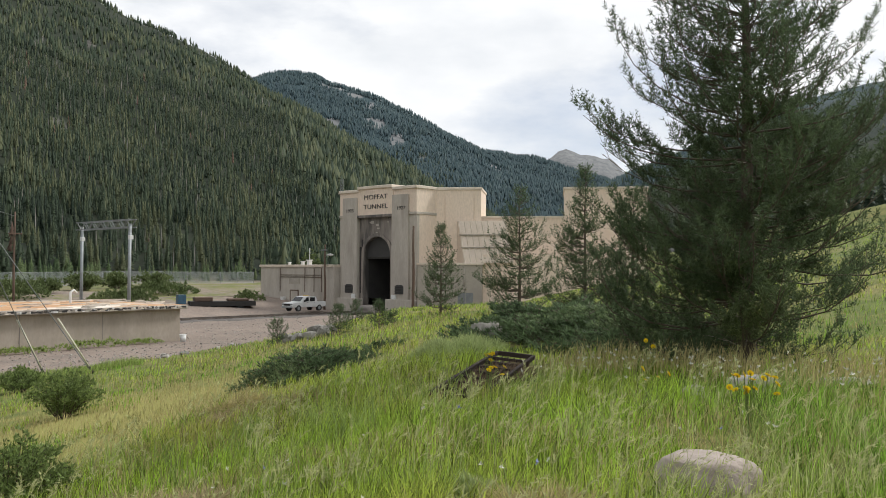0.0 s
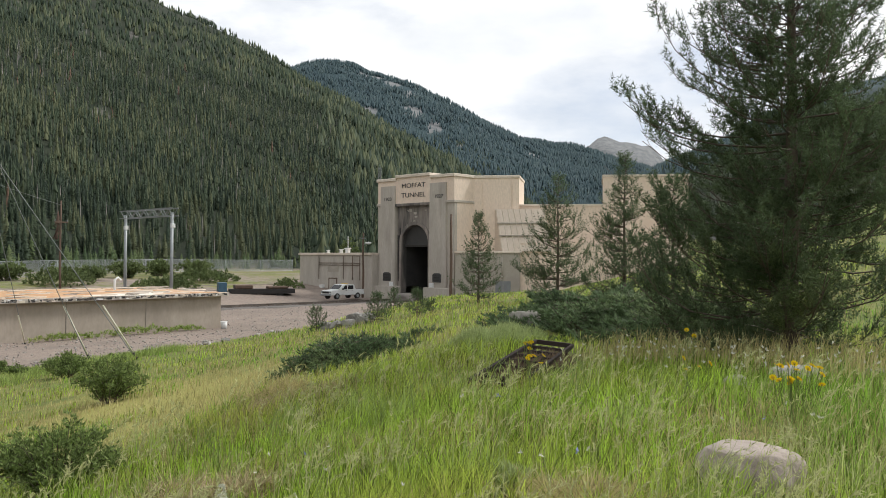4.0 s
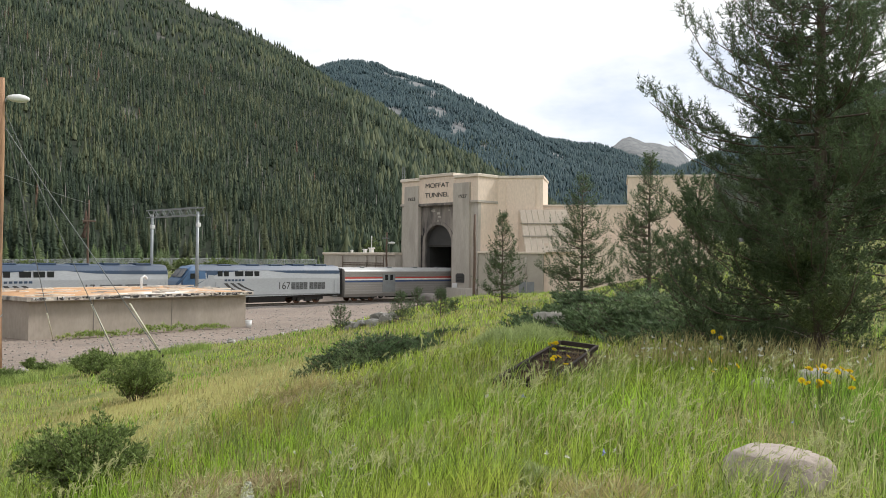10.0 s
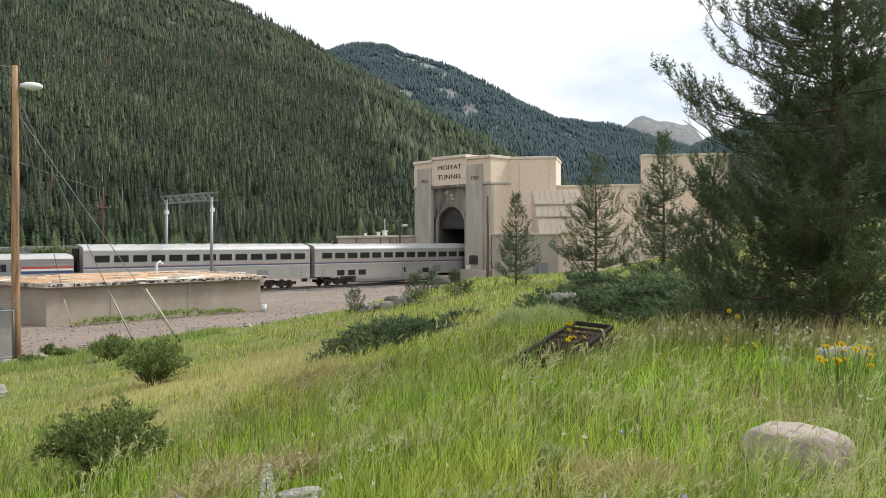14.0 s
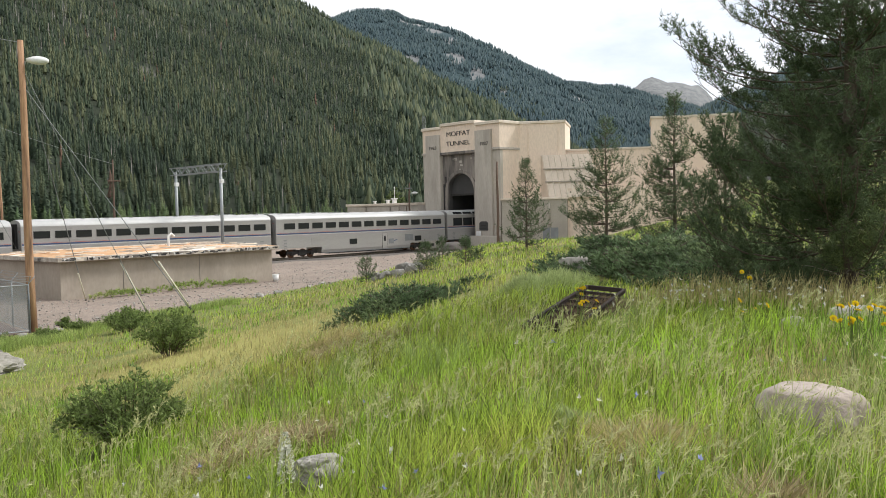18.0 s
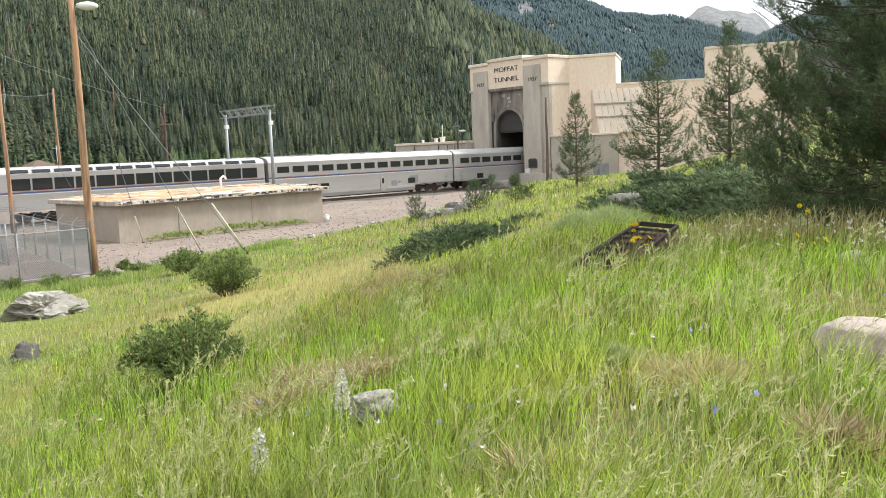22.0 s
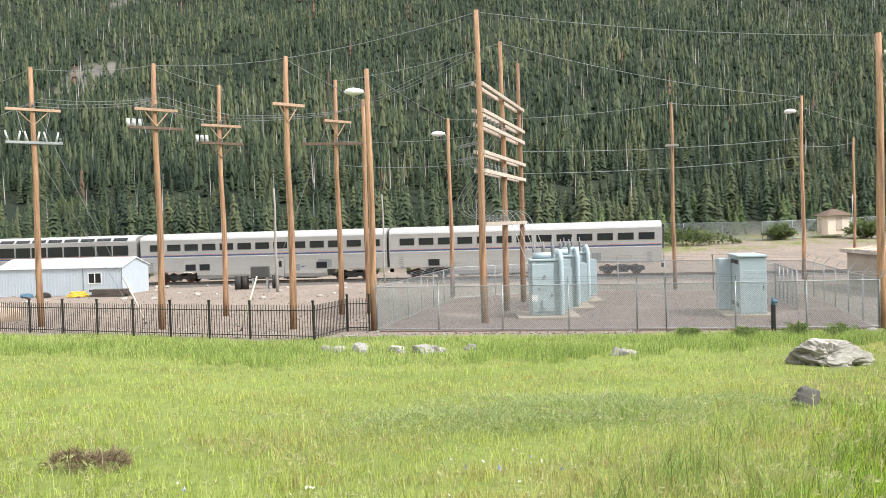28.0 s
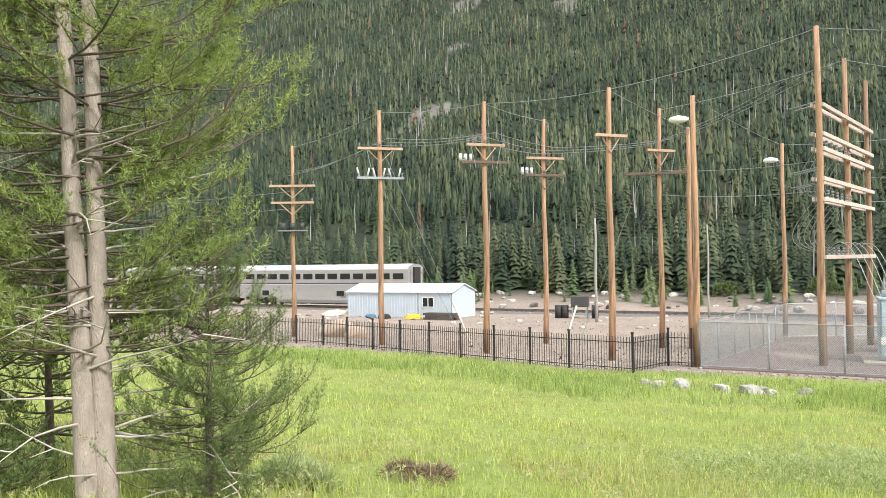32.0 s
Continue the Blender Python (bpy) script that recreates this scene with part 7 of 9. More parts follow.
def trailer():
    tl = thing("flat_trailer", "dark low flat trailer loaded with brush and scrap", "trailer", pose(-95.5, 66.5, 0, 0, 0, -25))
    bm = boxes((-1.3, -4.4, 0.55, 1.3, 4.0, 1.15))
    part("deck", bm, M["dark"], tl)
    for y in (-2.5, -1.4, 2.0):
        for s in (-1, 1):
            bm = B()
            rod(bm, (s * 0.95, y, 0.42), (s * 1.2, y, 0.42), 0.42, 0.42, 16)
            part("wheel", bm, M["rubber"], tl)
    bm = boxes((-1.1, -3.8, 1.15, 1.1, -1.5, 1.7), (-0.9, 0.5, 1.15, 0.9, 3.2, 1.5))
    part("load", bevelled(bm, 0.1), M["old_wood"], tl, "heap of brown scrap timber")
    bm = boxes((-1.2, -5.9, 0.7, 1.2, -4.9, 2.0))
    part("headboard", bm, M["blue_paint"], tl, "blue painted bin")


trailer()


def low_wall():
    bm = boxes((-104.5, 50, -0.1, -104.1, 79, 1.5))
    solid("retaining_wall", bm, M["bunker"], "low grey concrete retaining wall along the terrace", kind="structure", category="wall")


low_wall()


def bucket(x, y):
    bk = thing("bucket", "white plastic bucket standing by the bunker corner", "bucket", pose(x, y, ground_z(x, y)))
    bm = B()
    rod(bm, (0, 0, 0), (0, 0, 0.5), 0.2, 0.24, 14)
    part("pail", bm, M["white"], bk, smooth=False)
    bm = B()
    rod(bm, (0, 0, 0.5), (0, 0, 0.53), 0.255, 0.255, 14)
    part("rim", bm, M["white"], bk)


bucket(-54.6, 34.6)


def excavator():
    ex = thing("yellow_loader", "small yellow loader parked beyond the shed", "loader", pose(-86.5, -50.0, ground_z(-86.5, -50.0), 0, 0, 20))
    bm = boxes((-0.9, -1.6, 0.9, 0.9, 1.4, 1.7))
    part("body", bevelled(bm, 0.1), M["yellow"], ex)
    bm = boxes((-0.7, -0.2, 1.7, 0.7, 1.0, 2.7))
    part("cab", bevelled(bm, 0.08), M["yellow"], ex)
    bm = B()
    tube(bm, [(0, -1.4, 1.4), (0, -2.8, 2.4), (0, -4.0, 0.8)], 0.16, 8)
    part("boom", bm, M["yellow"], ex)
    for s in (-1, 1):
        bm = boxes((s * 0.95 - 0.25, -1.7, 0, s * 0.95 + 0.25, 1.5, 0.85))
        part("track", bevelled(bm, 0.15), M["dark"], ex)


excavator()

# ---- plants and stones of the bank ----
def unit(v):
    return v / np.maximum(np.linalg.norm(v, axis=-1, keepdims=True), 1e-9)


def tufts_mesh(name, pos, axes, size, material, blades=10, spread=0.75, width=0.09, seed=0):
    """Bunches of thin pointed leaves: one bunch at each place, opening along its axis."""
    rs = np.random.RandomState(seed)
    n = len(pos)
    pos, axes = np.repeat(pos, blades, 0), np.repeat(unit(np.asarray(axes, float)), blades, 0)
    size = np.repeat(np.asarray(size, float), blades) * rs.uniform(0.6, 1.15, n * blades)
    d = unit(axes + rs.normal(0, spread, (n * blades, 3)))
    pos = pos + d * (size * 0.12)[:, None]
    side = unit(np.cross(d, rs.normal(0, 1, (n * blades, 3)))) * (size * width)[:, None]
    V = np.stack([pos + side, pos + d * size[:, None], pos - side], 1).reshape(-1, 3)
    return raw_mesh(name, V, np.arange(n * blades * 3), np.full(n * blades, 3), material)


# places kept clear of tall grass: x, y, reach
CLEAR = [(-2.62, 5.85, 0.4), (-2.3, 5.9, 0.3), (-13.6, 21.3, 2.5), (-12.4, 20.2, 2.1), (-11.3, 19.0, 2.2), (-9.3, 17.6, 1.8), (-15.0, 23.0, 1.9), (-17.5, 27.0, 2.4), (-15.3, 13.0, 1.4), (-15.4, 13.9, 1.0), (-9.9, 4.1, 0.5), (-6.6, 4.2, 0.4), (-11.6, 8.2, 0.4), (-2.0, 4.1, 0.22), (-7.4, 4.2, 0.25), (-2.72, 6.1, 0.5), (-2.5, 5.65, 0.3), (-5.2, 3.55, 0.3), (-5.0, 3.35, 0.22), (-15.3, 13.0, 1.3), (-15.6, 14.3, 0.7), (-27.0, 7.0, 1.2), (-17.2, 4.05, 0.4), (-13.6, 21.3, 1.9), (-11.3, 19.0, 1.8), (-4.75, 12.5, 0.4), (-17.5, 27, 2.2), (-14.5, 25, 1.8), (-7.85, 9.7, 0.45), (-8.2, 10.4, 0.5), (-8.5, 11.1, 0.6), (-8.8, 11.8, 0.7), (-9.1, 12.5, 0.75), (-9.35, 13.0, 0.6), (-7.6, 10.4, 0.35), (-8.0, 11.4, 0.5), (-14.6, 18.9, 0.7), (-3.15, 4.7, 0.4), (-9.55, -6.1, 0.45)]


def clear_of(x, y):
    k = np.ones(len(x), bool)
    for cx, cy, cr in CLEAR:
        k &= (x - cx) ** 2 + (y - cy) ** 2 > cr * cr
    return k


def pine(label, x, y, height, radius, seed, trunk_r=0.11, base_bare=0.08, whorl=0.34, per=5, needle="needles", tuft=0.17, dense=1.0, twin=False, droop=-8, up=38, name="pine_tree", group="pine trees", dead=0, blades=11, top_power=0.75, z=None, inner=1.5, lean=(0, 0), slim=0.07, limb_r=1.0, thin_top=(99, 1), bare_side=None, clump=0.0, open_side=None, shoot=0.16, nodes=4, twig=1.0):
    """radius: the crown's reach at its widest, near its foot, or pairs of (share of height, reach)."""
    rs = random.Random(seed)
    z0 = ground_z(x, y) - 0.05 if z is None else z
    tr = thing(name, label, "tree", pose(x, y, z0), group=group)
    stems = [(0.0, 0.0, lean[0], lean[1], height)]
    if twin:
        stems.append((twin[0], twin[1], twin[2], twin[3], height * 0.96))
    pos, axs, siz = [], [], []
    limb = B()
    bare = B()
    for sx, sy, lx, ly, hh in stems:
        bm = B()
        n = 9
        pts = [Vector((sx + lx * k / n + 0.05 * trunk_r * 8 * math.sin(k * 1.3 + seed) * (k / n), sy + ly * k / n + 0.05 * trunk_r * 8 * math.cos(k * 1.7 + seed) * (k / n), hh * k / n - (0.3 if k == 0 else 0))) for k in range(n + 1)]
        tube(bm, pts, [trunk_r * (1 - 0.93 * k / n) * (1.2 if k == 0 else 1) for k in range(n + 1)], 12)
        # Only the sunlit-needled pine shows pale bark; other trunks take the dark twig colour.
        part("trunk", bm, M["bark" if needle == "needles_lit" else "twig"], tr, "scaly bark trunk")
        def on_trunk(h):
            f = max(0, min(n - 1e-6, h / hh * n))
            k = int(f)
            return pts[k].lerp(pts[k + 1], f - k)
        h = hh * base_bare
        while h < hh * 0.985:
            f = h / hh
            if isinstance(radius, (list, tuple)):
                reach = float(np.interp(f, [p[0] for p in radius], [p[1] for p in radius]))
            else:
                reach = radius * (1 - f) ** top_power * min(1.0, 0.55 + f * 3)
            for k in range(per):
                ln = reach * rs.uniform(0.6, 1.12)
                a = rs.uniform(0, 6.283)
                gap = clump
                if open_side is not None and math.cos(a - radians(open_side[0])) > 0.2 and h > open_side[1]:
                    ln *= open_side[2]
                    gap += open_side[3]
                if bare_side is not None and h < 9.0 and math.cos(a - radians(bare_side)) > 0.85:
                    a += math.pi * rs.choice((-1, 1)) * rs.uniform(0.3, 0.9)
                e0, e1 = radians(droop + 30 * f + rs.uniform(-12, 12)), radians(up + rs.uniform(-15, 20))
                p = on_trunk(min(hh, h + rs.uniform(-0.1, 0.1) * whorl))
                steps = 5
                path = [p]
                for s in range(steps):
                    e = e0 + (e1 - e0) * (s / steps) ** 1.6
                    a += rs.uniform(-0.12, 0.12)
                    p = p + Vector((math.cos(a) * math.cos(e), math.sin(a) * math.cos(e), math.sin(e))) * (ln / steps)
                    path.append(p)
                r0 = max(0.006, min(trunk_r * 0.28, 0.007 + 0.0085 * ln)) * limb_r
                tube(limb, path, [r0 * (1 - 0.8 * s / steps) for s in range(steps + 1)], 4)
                rich = dense * (thin_top[1] if h > thin_top[0] else 1.0) * (1.5 if height > 10 and bare_side is None and h < 4.5 else 1.0)
                subs = int(max(3, ln * 6.5 * rich))
                for q in range(subs):
                    u = 1 - (rs.random() ** inner) * 0.9
                    fs = min(steps - 1e-6, u * steps)
                    i = int(fs)
                    o = path[i].lerp(path[i + 1], fs - i)
                    d0 = (path[i + 1] - path[i]).normalized()
                    lat = d0.cross(Vector((0, 0, 1))) * rs.choice((-1, 1)) * rs.uniform(0.35, 1.0)
                    d = (d0 * 0.7 + lat + Vector((0, 0, rs.uniform(-0.2, 0.35 + 0.3 * twig)))).normalized()
                    tl = twig * rs.uniform(0.18, 0.42) * (0.3 + 0.42 * ln) * (1.15 - 0.55 * u)
                    end = o + d * tl + Vector((0, 0, 0.12 * tl))
                    if q % 2 == 0:
                        rod(limb, o, end, 0.0055, 0.003, 3, False)
                    if noise.noise(Vector((o.x, o.y, o.z * 1.5)) * 1.25 + Vector((seed, 0, 0))) < gap - 0.45:
                        continue
                    m = max(1, int(tl / (0.62 * tuft * 1.5)))
                    for w in range(m):
                        c = o.lerp(end, (w + 1) / m)
                        g = (d * 0.55 + Vector((rs.uniform(-0.6, 0.6), rs.uniform(-0.6, 0.6), rs.uniform(0.25, 0.95)))).normalized()
                        sl = shoot * rs.uniform(0.7, 1.4)
                        for w2 in range(nodes):
                            b = c + g * sl * w2 / (nodes - 1)
                            pos.append(b[:])
                            axs.append((g * 1.05)[:])
                            siz.append(tuft * rs.uniform(0.8, 1.1) * (1 - 0.1 * w2))
            h += whorl * rs.uniform(0.75, 1.25) * (1 - 0.35 * f)
        for k in range(dead):
            a, hq = rs.uniform(0, 6.283), hh * rs.uniform(0.03, base_bare + 0.18)
            p = on_trunk(hq)
            ln = rs.uniform(0.5, 1.7)
            e = rs.uniform(-0.35, 0.4)
            path = [p]
            for s in range(4):
                a += rs.uniform(-0.25, 0.25)
                e += rs.uniform(-0.2, 0.25)
                p = p + Vector((math.cos(a) * math.cos(e), math.sin(a) * math.cos(e), math.sin(e))) * (ln / 4)
                path.append(p)
                if s > 0 and rs.random() < 0.7:
                    b = a + rs.choice((-0.8, 0.8))
                    rod(bare, p, p + Vector((math.cos(b), math.sin(b), rs.uniform(-0.2, 0.5))) * ln * 0.25, 0.008, 0.003, 4, False)
            tube(bare, path, [0.017 * (1 - 0.22 * s) for s in range(5)], 5)
    tagged(part("branchwork", limb, M["twig"], tr, "dark brown limbs and twigs"), kind="stuff")
    if dead:
        tagged(part("dead_branchwork", bare, M["dead"], tr, "bleached bare lower branches"), kind="stuff")
    else:
        bare.free()
    part("crown", tufts_mesh("crown", np.array(pos), np.array(axs), np.array(siz), M[needle], blades, 0.78, slim, seed), None, tr, "bushy long-needled foliage")
    return tr


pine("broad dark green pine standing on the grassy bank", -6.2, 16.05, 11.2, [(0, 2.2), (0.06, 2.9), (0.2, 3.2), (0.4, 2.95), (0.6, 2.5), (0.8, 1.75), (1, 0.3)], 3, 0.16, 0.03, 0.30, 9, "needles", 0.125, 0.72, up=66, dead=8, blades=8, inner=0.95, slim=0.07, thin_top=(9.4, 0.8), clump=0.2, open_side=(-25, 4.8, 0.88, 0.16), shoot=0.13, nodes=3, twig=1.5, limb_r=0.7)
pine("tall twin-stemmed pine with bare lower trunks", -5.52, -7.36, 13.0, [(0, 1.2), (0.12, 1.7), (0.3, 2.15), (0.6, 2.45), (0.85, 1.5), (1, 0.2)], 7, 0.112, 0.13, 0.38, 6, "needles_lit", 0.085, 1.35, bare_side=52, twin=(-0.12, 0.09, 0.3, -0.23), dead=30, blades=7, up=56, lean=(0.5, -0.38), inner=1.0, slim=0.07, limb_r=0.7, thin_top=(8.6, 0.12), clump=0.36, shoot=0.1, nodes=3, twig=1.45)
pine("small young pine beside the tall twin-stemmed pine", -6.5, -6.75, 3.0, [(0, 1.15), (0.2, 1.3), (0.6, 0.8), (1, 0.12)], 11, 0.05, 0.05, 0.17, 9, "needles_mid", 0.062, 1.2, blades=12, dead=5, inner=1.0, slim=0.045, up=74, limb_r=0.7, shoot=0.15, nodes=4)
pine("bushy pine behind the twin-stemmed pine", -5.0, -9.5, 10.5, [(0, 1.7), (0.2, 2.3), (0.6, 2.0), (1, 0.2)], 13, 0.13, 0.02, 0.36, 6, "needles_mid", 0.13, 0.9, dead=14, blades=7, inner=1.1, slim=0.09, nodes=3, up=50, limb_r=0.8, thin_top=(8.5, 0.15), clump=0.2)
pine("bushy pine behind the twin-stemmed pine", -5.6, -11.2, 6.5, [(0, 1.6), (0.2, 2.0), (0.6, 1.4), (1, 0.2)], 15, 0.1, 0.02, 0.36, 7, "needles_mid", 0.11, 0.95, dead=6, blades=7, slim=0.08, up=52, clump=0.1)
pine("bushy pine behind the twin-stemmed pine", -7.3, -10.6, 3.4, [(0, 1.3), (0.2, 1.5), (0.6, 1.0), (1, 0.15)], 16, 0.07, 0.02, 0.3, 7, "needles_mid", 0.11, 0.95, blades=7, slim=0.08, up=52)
YOUNG = dict(up=62, blades=6, slim=0.1, inner=1.1, nodes=3)
pine("young open-branched pine on the bank before the portal", -30.3, 35.0, 4.75, [(0, 1.0), (0.15, 1.5), (0.45, 1.05), (0.8, 0.5), (1, 0.12)], 21, 0.07, 0.02, 0.33, 9, "needles", 0.13, 1.1, shoot=0.22, **YOUNG)
pine("open-branched young pine on the bank", -26.0, 36.3, 6.7, [(0, 1.7), (0.15, 2.45), (0.45, 1.85), (0.75, 1.0), (1, 0.12)], 22, 0.09, 0.02, 0.42, 8, "needles", 0.13, 1.05, shoot=0.24, **YOUNG)
pine("dark young pine beside the broad pine", -18.6, 30.6, 6.2, [(0, 1.4), (0.1, 1.9), (0.4, 1.5), (1, 0.1)], 23, 0.09, 0.03, 0.34, 9, "needles", 0.13, 1.2, shoot=0.22, **YOUNG)
pine("dark young pine beside the broad pine", -14.2, 26.5, 4.6, [(0, 1.5), (0.15, 1.7), (0.5, 1.2), (1, 0.1)], 24, 0.08, 0.03, 0.34, 9, "needles", 0.13, 1.2, shoot=0.22, **YOUNG)
pine("low spreading pine at the edge of the slope", -2.6, 17.6, 2.6, [(0, 1.7), (0.3, 1.5), (1, 0.2)], 25, 0.07, 0.03, 0.3, 6, "needles", 0.11, 0.9, **YOUNG)
for k, (x, y, h, r) in enumerate(((-32.9, 26.0, 1.35, 0.85), (-28.2, 25.7, 1.2, 0.85), (-26.3, 26.3, 1.05, 0.65), (-25.3, 26.2, 0.6, 0.35), (-38.0, 36.0, 1.3, 0.8))):
    pine("knee-high pine seedling at the edge of the road", x, y, h, r, 31 + k, 0.03, 0.04, 0.15, 6, "needles", 0.1, 1.6, name="pine_seedling", group="pine seedlings", **YOUNG)


def juniper(label, spots, sprays, seed, size=0.075, long=0.75):
    """Overlapping flat sprays that fan outwards over low domes of (x, y, reach x, reach y, height, turn)."""
    rs = np.random.RandomState(seed)
    x0, y0 = spots[0][:2]
    z0 = ground_z(x0, y0)
    sh = thing("juniper", label, "shrub", pose(x0, y0, z0))
    P, A, S = [], [], []
    st = B()
    total = sum(q[2] * q[3] for q in spots)
    for cx, cy, rx, ry, hh, turn in spots:
        for k in range(int(sprays * rx * ry / total)):
            a, q = rs.uniform(0, 6.283), math.sqrt(rs.uniform(0, 1))
            lob = 1 + 0.2 * math.sin(3 * a + seed) + 0.14 * math.sin(5 * a + 2 * seed)
            u, v = math.cos(a) * q * rx * lob, math.sin(a) * q * ry * lob
            c, w = math.cos(radians(turn)), math.sin(radians(turn))
            px, py = cx + u * c - v * w, cy + u * w + v * c
            top = ground_z(px, py) + hh * max(0.12, 1 - q ** 2.4) * (0.72 + 0.3 * math.sin(px * 1.9 + seed) * math.cos(py * 1.7)) * rs.uniform(0.45, 1.0)
            b = math.atan2(py - cy, px - cx) + rs.normal(0, 0.5)
            up = radians(rs.uniform(2, 34))
            out = Vector((math.cos(b) * math.cos(up), math.sin(b) * math.cos(up), math.sin(up)))
            side = Vector((-math.sin(b), math.cos(b), rs.normal(0, 0.15)))
            ln = long * rs.uniform(0.6, 1.25)
            o = Vector((px - x0, py - y0, top - z0)) - out * ln * 0.4
            rod(st, o - out * ln * 0.2 - Vector((0, 0, 0.1)), o + out * ln * 0.8, 0.012, 0.004, 4, False)
            n = int(26 * ln / 0.75)
            for t, e in zip(rs.uniform(0, 1, n), rs.uniform(-1, 1, n)):
                wide = 0.24 * ln * math.sin(math.pi * min(1, 0.15 + 0.85 * t)) + 0.02
                p = o + out * ln * t + side * e * wide + Vector((0, 0, -0.10 * ln * t * t - 0.05 * abs(e) + rs.normal(0, 0.015)))
                P.append(p[:])
                A.append((out * 0.8 + side * e * 0.7 + Vector((0, 0, 0.25)))[:])
                S.append(size * rs.uniform(0.7, 1.3))
    part("foliage", tufts_mesh("foliage", np.array(P), np.array(A), np.array(S), M["juniper"], 4, 0.4, 0.17, seed), None, sh)
    tagged(part("stemwork", st, M["twig"], sh, "brown creeping stems"), kind="stuff")
    return sh


def leafy_shrub(label, x, y, reach, high, seed, stems=46, leaf=0.05, leaves=70, material="bush", group="leafy shrubs", wide=0.24):
    """A rounded shrub: many arching stems from one root, set with small oval leaves along their outer two thirds."""
    rs = random.Random(seed)
    sh = thing("willow_shrub", label, "shrub", pose(x, y, ground_z(x, y) - 0.03), group=group)
    st, P, A, S = B(), [], [], []
    for k in range(stems):
        a, f = rs.uniform(0, 6.283), math.sqrt(rs.random())
        tall = high * (1 - 0.55 * f ** 2.2) * rs.uniform(0.72, 1.08)
        end = Vector((math.cos(a) * reach * f * rs.uniform(0.8, 1.1), math.sin(a) * reach * f * rs.uniform(0.8, 1.1), tall))
        root = Vector((math.cos(a) * 0.12 * reach, math.sin(a) * 0.12 * reach, 0))
        knee = root.lerp(end, 0.5) + Vector((0, 0, 0.14 * high))
        path = [root, root.lerp(knee, 0.55), knee, knee.lerp(end, 0.55) + Vector((0, 0, 0.04 * high)), end]
        tube(st, path, [0.012 * reach, 0.01 * reach, 0.007 * reach, 0.005 * reach, 0.002], 4)
        for q in range(leaves):
            t = 4 * (0.12 + 0.88 * rs.random() ** 0.8)
            i = min(3, int(t))
            o = path[i].lerp(path[i + 1], t - i)
            j = Vector((rs.gauss(0, 1), rs.gauss(0, 1), rs.gauss(0, 0.8))) * 0.07 * reach
            P.append((o + j)[:])
            A.append((j.normalized() * 0.8 + Vector((0, 0, 0.5)) + (end - root).normalized() * 0.4)[:])
            S.append(leaf * rs.uniform(0.7, 1.3))
    part("foliage", tufts_mesh("foliage", np.array(P), np.array(A), np.array(S), M[material], 3, 0.6, wide, seed), None, sh)
    tagged(part("stemwork", st, M["twig"], sh, "thin brown stems"), kind="stuff")
    return sh


def mound(name, label, category, spots, material, size, count, seed, flat=0.5, lift=0.2, blades=8, width=0.16, spread=0.55, stems=0, group=""):
    """A low shrub: sprays of foliage over one or more rounded lobes of (x, y, reach x, reach y, height, turn)."""
    rs = np.random.RandomState(seed)
    x0, y0 = spots[0][:2]
    z0 = ground_z(x0, y0)
    sh = thing(name, label, category, pose(x0, y0, z0), group=group)
    P, A, S = [], [], []
    total = sum(s[2] * s[3] for s in spots)
    st = B()
    for cx, cy, rx, ry, hh, turn in spots:
        n = int(count * rx * ry / total)
        a, q = rs.uniform(0, 6.283, n), np.sqrt(rs.uniform(0, 1, n))
        lobes = 1 + 0.22 * np.sin(a * 3 + seed) + 0.15 * np.sin(a * 5 + 2 * seed)
        u, v = np.cos(a) * q * rx * lobes, np.sin(a) * q * ry * lobes
        c, s = math.cos(radians(turn)), math.sin(radians(turn))
        px, py = cx + u * c - v * s, cy + u * s + v * c
        kk = min(1.0, max(0.3, rx / 2.4))
        bumps = 0.78 + 0.36 * kk * np.sin(px * 2.3 / kk + seed) * np.cos(py * 2.0 / kk + 0.5 * seed) + 0.24 * np.sin(px * 5.9 + py) * np.sin(py * 5.3 - px)
        pz = land(px, py) + hh * np.clip(1 - q ** 3.2, 0.04, 1) ** 0.7 * bumps * rs.uniform(0.35, 1.0, n) ** 0.5
        P.append(np.stack([px - x0, py - y0, pz - z0], 1))
        out = np.stack([np.cos(a + radians(turn)) * flat, np.sin(a + radians(turn)) * flat, np.full(n, lift)], 1)
        A.append(out + rs.normal(0, 0.3, (n, 3)))
        S.append(size * rs.uniform(0.7, 1.2, n))
        for k in range(stems):
            b = rs.uniform(0, 6.283)
            rod(st, (cx - x0, cy - y0, 0), (cx - x0 + math.cos(b) * rx * 0.7, cy - y0 + math.sin(b) * ry * 0.7, hh * rs.uniform(0.5, 0.95)), 0.014, 0.005, 5, False)
    part("foliage", tufts_mesh("foliage", np.vstack(P), np.vstack(A), np.concatenate(S), material, blades, spread, width, seed), None, sh)
    if stems:
        tagged(part("stemwork", st, M["bark"], sh, "thin brown stems"), kind="stuff")
    else:
        st.free()
    return sh


